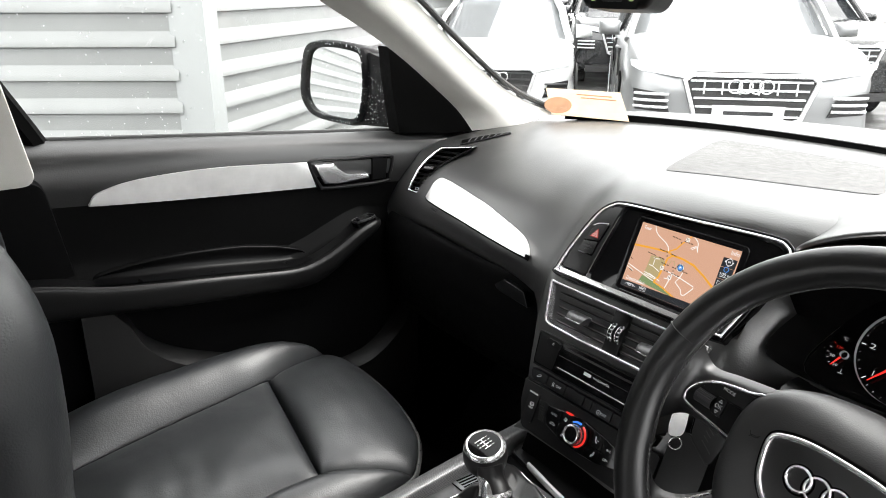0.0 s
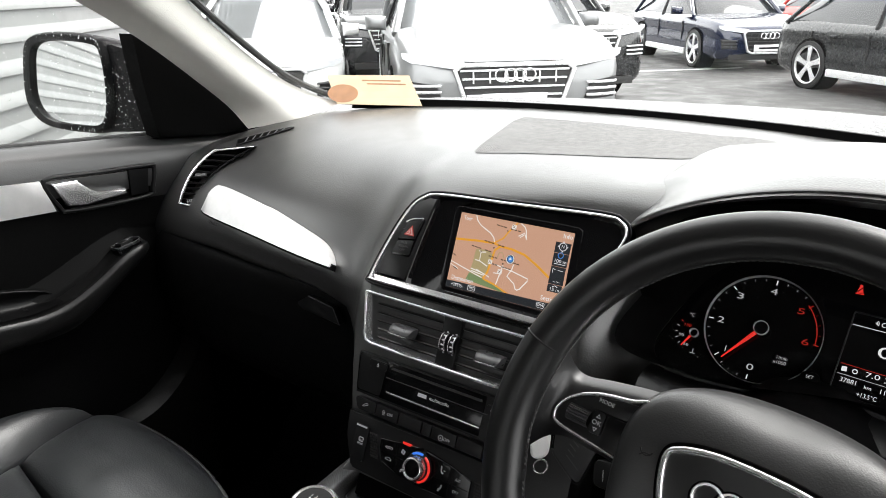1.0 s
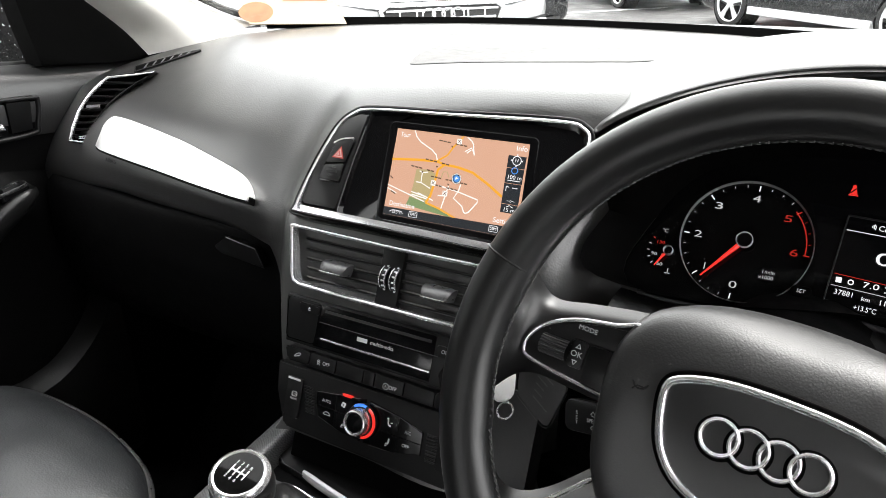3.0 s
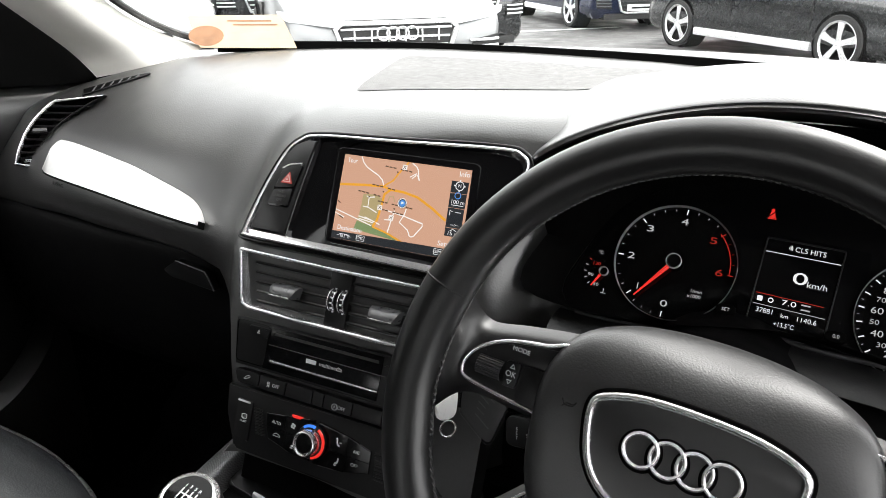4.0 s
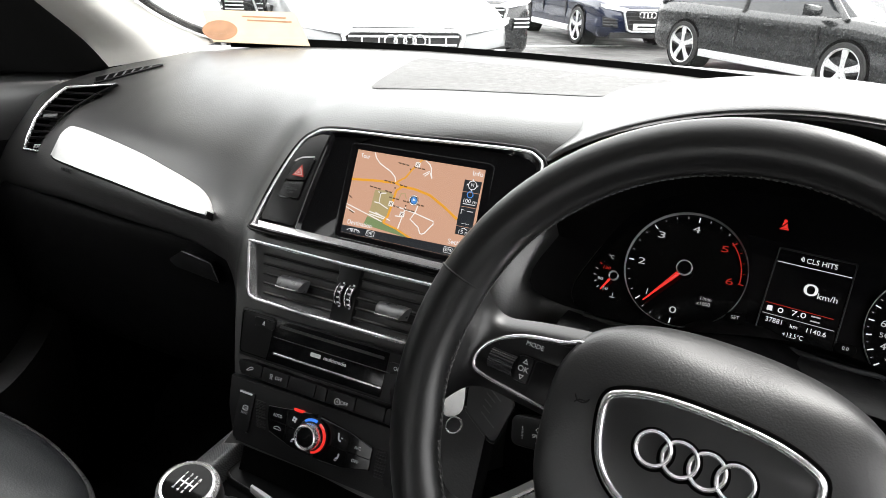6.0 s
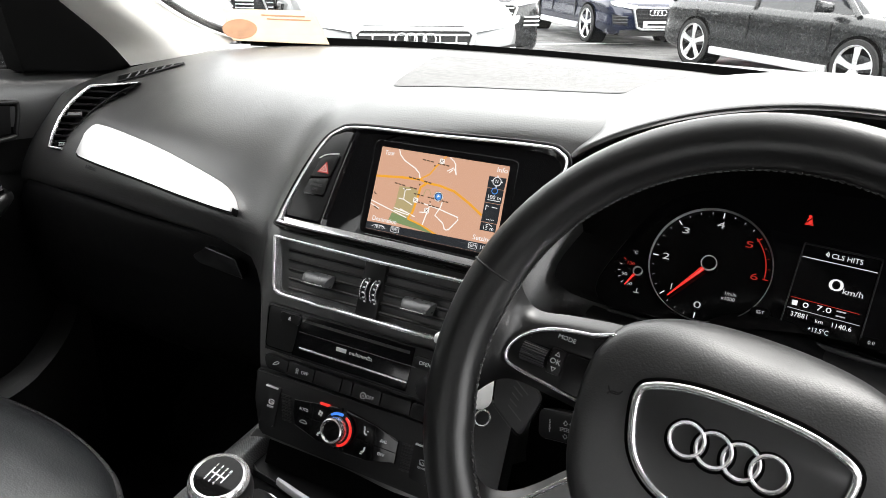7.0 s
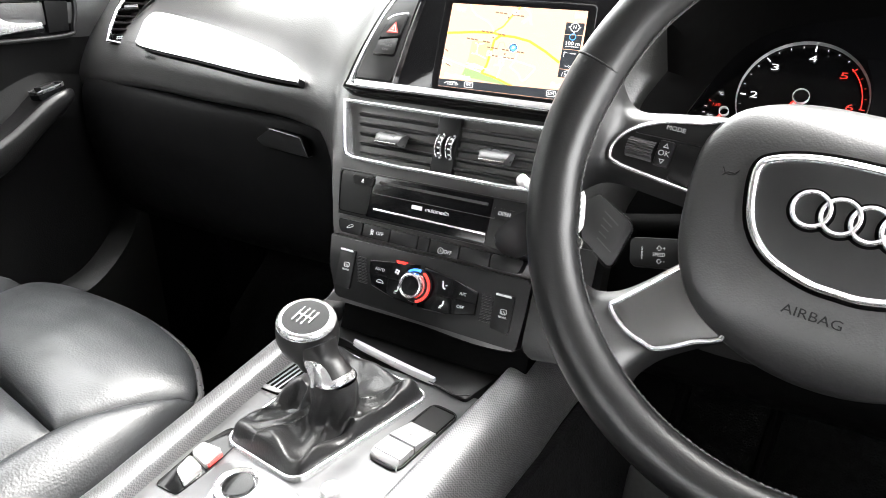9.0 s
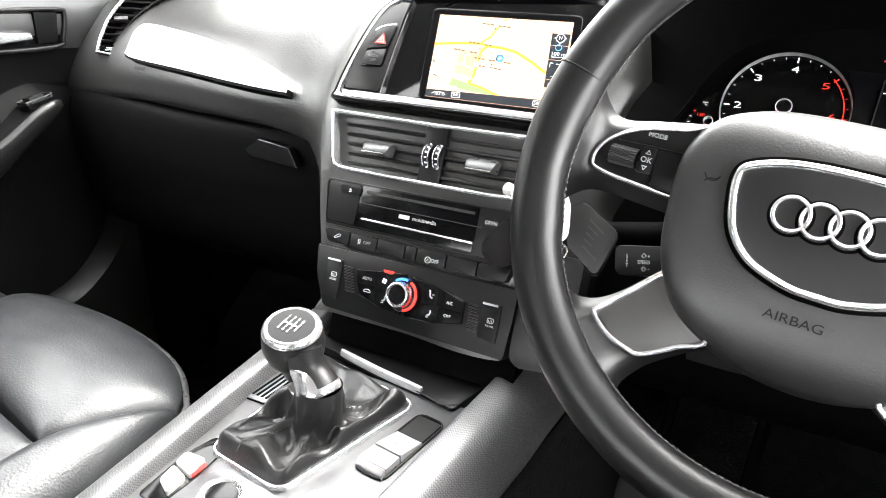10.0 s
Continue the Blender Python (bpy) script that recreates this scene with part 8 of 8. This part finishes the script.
        part("side_mirror", bm, paint, car)
        # arches and wheels
        for y in (fa, ra):
            bm = B()
            m = basis((sx * (hw - 0.02), y, r), (0, sx, 0), (0, 0, 1))
            lathe(bm, [(r * 1.10, -0.25), (r * 1.10, 0.018), (r * 1.06, 0.020), (0, 0.008)], m, 32)
            part("wheel_arch", bm, VOID, car)
            wheel_parts(car, sx * (hw + 0.005), y, r, sx, ALLOY)
        bm = B()
        box(bm, (sx * (hw - 0.01), 0.08, base + 0.06), (0.06, wb - 2.3 * r, 0.10), None, 0.02)
        part("sill_trim", bm, ALLOY if not suv else RUBBER, car)
        bm = B()
        for yy in (ys[1] + 0.10, ys[2] + 0.95):
            box(bm, (sx * (hw - 0.004), yy + 0.3, belt - 0.14), (0.03, 0.17, 0.03), None, 0.008)
        part("door_handle", bm, paint, car)
        for yy in (ys[0] + 0.32, yb, ys[3] + 0.1):
            bm = B()
            box(bm, (sx * (hw - 0.012), yy, (base + belt) / 2 + 0.03), (0.03, 0.008, belt - base - 0.25))
            part("door_gap", bm, RUBBER, car)
        # lamps
        bm = B()
        lp = [(0.40, bon - 0.225), (0.62, bon - 0.195), (0.86, bon - 0.165), (0.93, bon - 0.13), (0.94, bon - 0.085), (0.80, bon - 0.10), (0.55, bon - 0.135), (0.43, bon - 0.15)]
        rows = [[(sx * u * hw, nose + 0.015 + 0.30 * max(0, u - 0.40) ** 1.6 - d, z) for u, z in lp] for d in (0.0, 0.03)]
        vs = sheet(bm, rows, False, True)
        bm.faces.new(vs[1])
        part("headlamp", bm, LAMP, car, "clear headlamp")
        # lower intakes
        bm = B()
        iq = [(0.60, bon - 0.48), (0.88, bon - 0.46), (0.90, bon - 0.30), (0.66, bon - 0.33)]
        rows = [[(sx * u * hw, nose + 0.010 + 1.25 * max(0, u - 0.66) ** 2 - d, z) for u, z in iq] for d in (0.0, 0.030)]
        vs = sheet(bm, rows, False, True)
        bm.faces.new(vs[1])
        intake = part("side_intake", bm, RUBBER, car)
        for j in range(3):
            bm = B()
            zz = bon - 0.335 - 0.05 * j
            tube(bm, [(sx * u * hw, nose - 0.026 + 1.25 * max(0, u - 0.66) ** 2, zz) for u in (0.62, 0.70, 0.80, 0.89)], 0.012, 6)
            part("intake_bar", bm, ALLOY if suv else GREYP, intake)
    # grille
    go = [(-0.44, bon - 0.165), (-0.50, bon - 0.22), (-0.40, bon - 0.52), (-0.30, bon - 0.56), (0.30, bon - 0.56), (0.40, bon - 0.52), (0.50, bon - 0.22), (0.44, bon - 0.165)]
    MGR = basis((0, nose - 0.012, 0), (1, 0, 0), (0, 0, 1))
    go = [(p[0] * hw * 1.04, p[1]) for p in go]
    bm = B()
    prism(bm, go, MGR, -0.10, 0.004)
    gr = part("grille", bm, RUBBER, car)
    bm = B()
    frame_ring(bm, go, shrink(go, 0.035), MGR, -0.06, 0.03, 0.008)
    part("grille_frame", bm, ALLOY, gr, "satin silver frame")
    for j in range(5):
        zz = bon - 0.225 - 0.065 * j
        w0 = hw * (0.46 - 0.018 * j)
        bm = B()
        box(bm, (0, zz, 0.012), (2 * w0, 0.016, 0.02), MGR, 0.004)
        part("grille_bar", bm, ALLOY if suv else GREYP, gr)
    for j in range(6):
        bm = B()
        box(bm, ((j - 2.5) * 0.14 * hw, bon - 0.275, 0.008), (0.012, 0.10, 0.012), MGR)
        part("grille_bar", bm, ALLOY if suv else GREYP, gr)
    for i in range(4):
        c = (i - 1.5) * 0.075
        bm = B()
        tube(bm, [MGR @ V(c + 0.048 * math.cos(a), bon - 0.262 + 0.048 * math.sin(a), 0.035) for a in np.linspace(0, 2 * math.pi, 24, endpoint=False)], 0.0075, 8, True)
        part("badge_ring", bm, CHROME, gr)
    bm = B()
    box(bm, (0, bon - 0.46, 0.03), (0.52, 0.112, 0.012), MGR, 0.003)
    pl = part("number_plate", bm, WHITE, car, "white plate")
    bm = B()
    box(bm, (0, bon - 0.46, 0.037), (0.36, 0.03, 0.002), MGR)
    part("plate_bar", bm, PDARK, pl)
    bm = B()
    box(bm, (0, nose + 0.10, base + 0.04), (1.5 * hw, 0.2, 0.10), None, 0.03)
    part("under_lip", bm, RUBBER, car)
    car.matrix_basis = Matrix.Translation((*at, GROUND)) @ Matrix.Rotation(radians(heading), 4, "Z")
    return car


def nose_at(x, y, L, heading):
    """The middle of a car whose nose stands at x, y."""
    a = radians(heading)
    return (x - math.sin(a) * L / 2 * 1.0, y + math.cos(a) * L / 2)


def wheel_at(x, y, wb, hw, heading):
    """The middle of a car whose near front wheel stands at x, y."""
    a = radians(heading)
    f = -wb / 2 + 0.08
    return (x + hw * math.cos(a) + f * math.sin(a), y + hw * math.sin(a) - f * math.cos(a))


parked_car("suv", "silver four-wheel drive parked nose-on, wet with rain", PGREY, 4.67, 1.90, 1.66, 2.82, 0.26, nose_at(-2.57, 4.58, 4.67, 42), 42)
parked_car("suv", "dark grey four-wheel drive parked further back", PDARK, 4.67, 1.90, 1.66, 2.82, 0.26, nose_at(-3.60, 8.0, 4.67, 52), 52)
parked_car("hatchback", "navy blue hatchback with silver alloy wheels", PNAVY, 4.3, 1.80, 1.43, 2.64, 0.20, wheel_at(-3.85, 13.1, 2.64, 0.9, 42), 42, False)
parked_car("estate_car", "dark grey estate car with silver five-spoke wheels", PDARK, 4.7, 1.84, 1.44, 2.80, 0.20, wheel_at(0.55, 9.20, 2.80, 0.92, 49), 49, False)
parked_car("hatchback", "red hatchback behind the others", PRED, 4.3, 1.80, 1.43, 2.64, 0.20, (-1.6, 17.5), 45, False)
parked_car("hatchback", "pale hatchback parked by the fence", PWHITE, 4.3, 1.80, 1.43, 2.64, 0.20, nose_at(-5.6, 4.6, 4.3, 45), 45, False)
for j in range(4):
    parked_car("suv", "black four-wheel drive in a line of parked cars", PBLACK, 4.67, 1.90, 1.66, 2.82, 0.26, (-8.6 - 3.75 * j, 10.2 + 3.75 * j), 45)
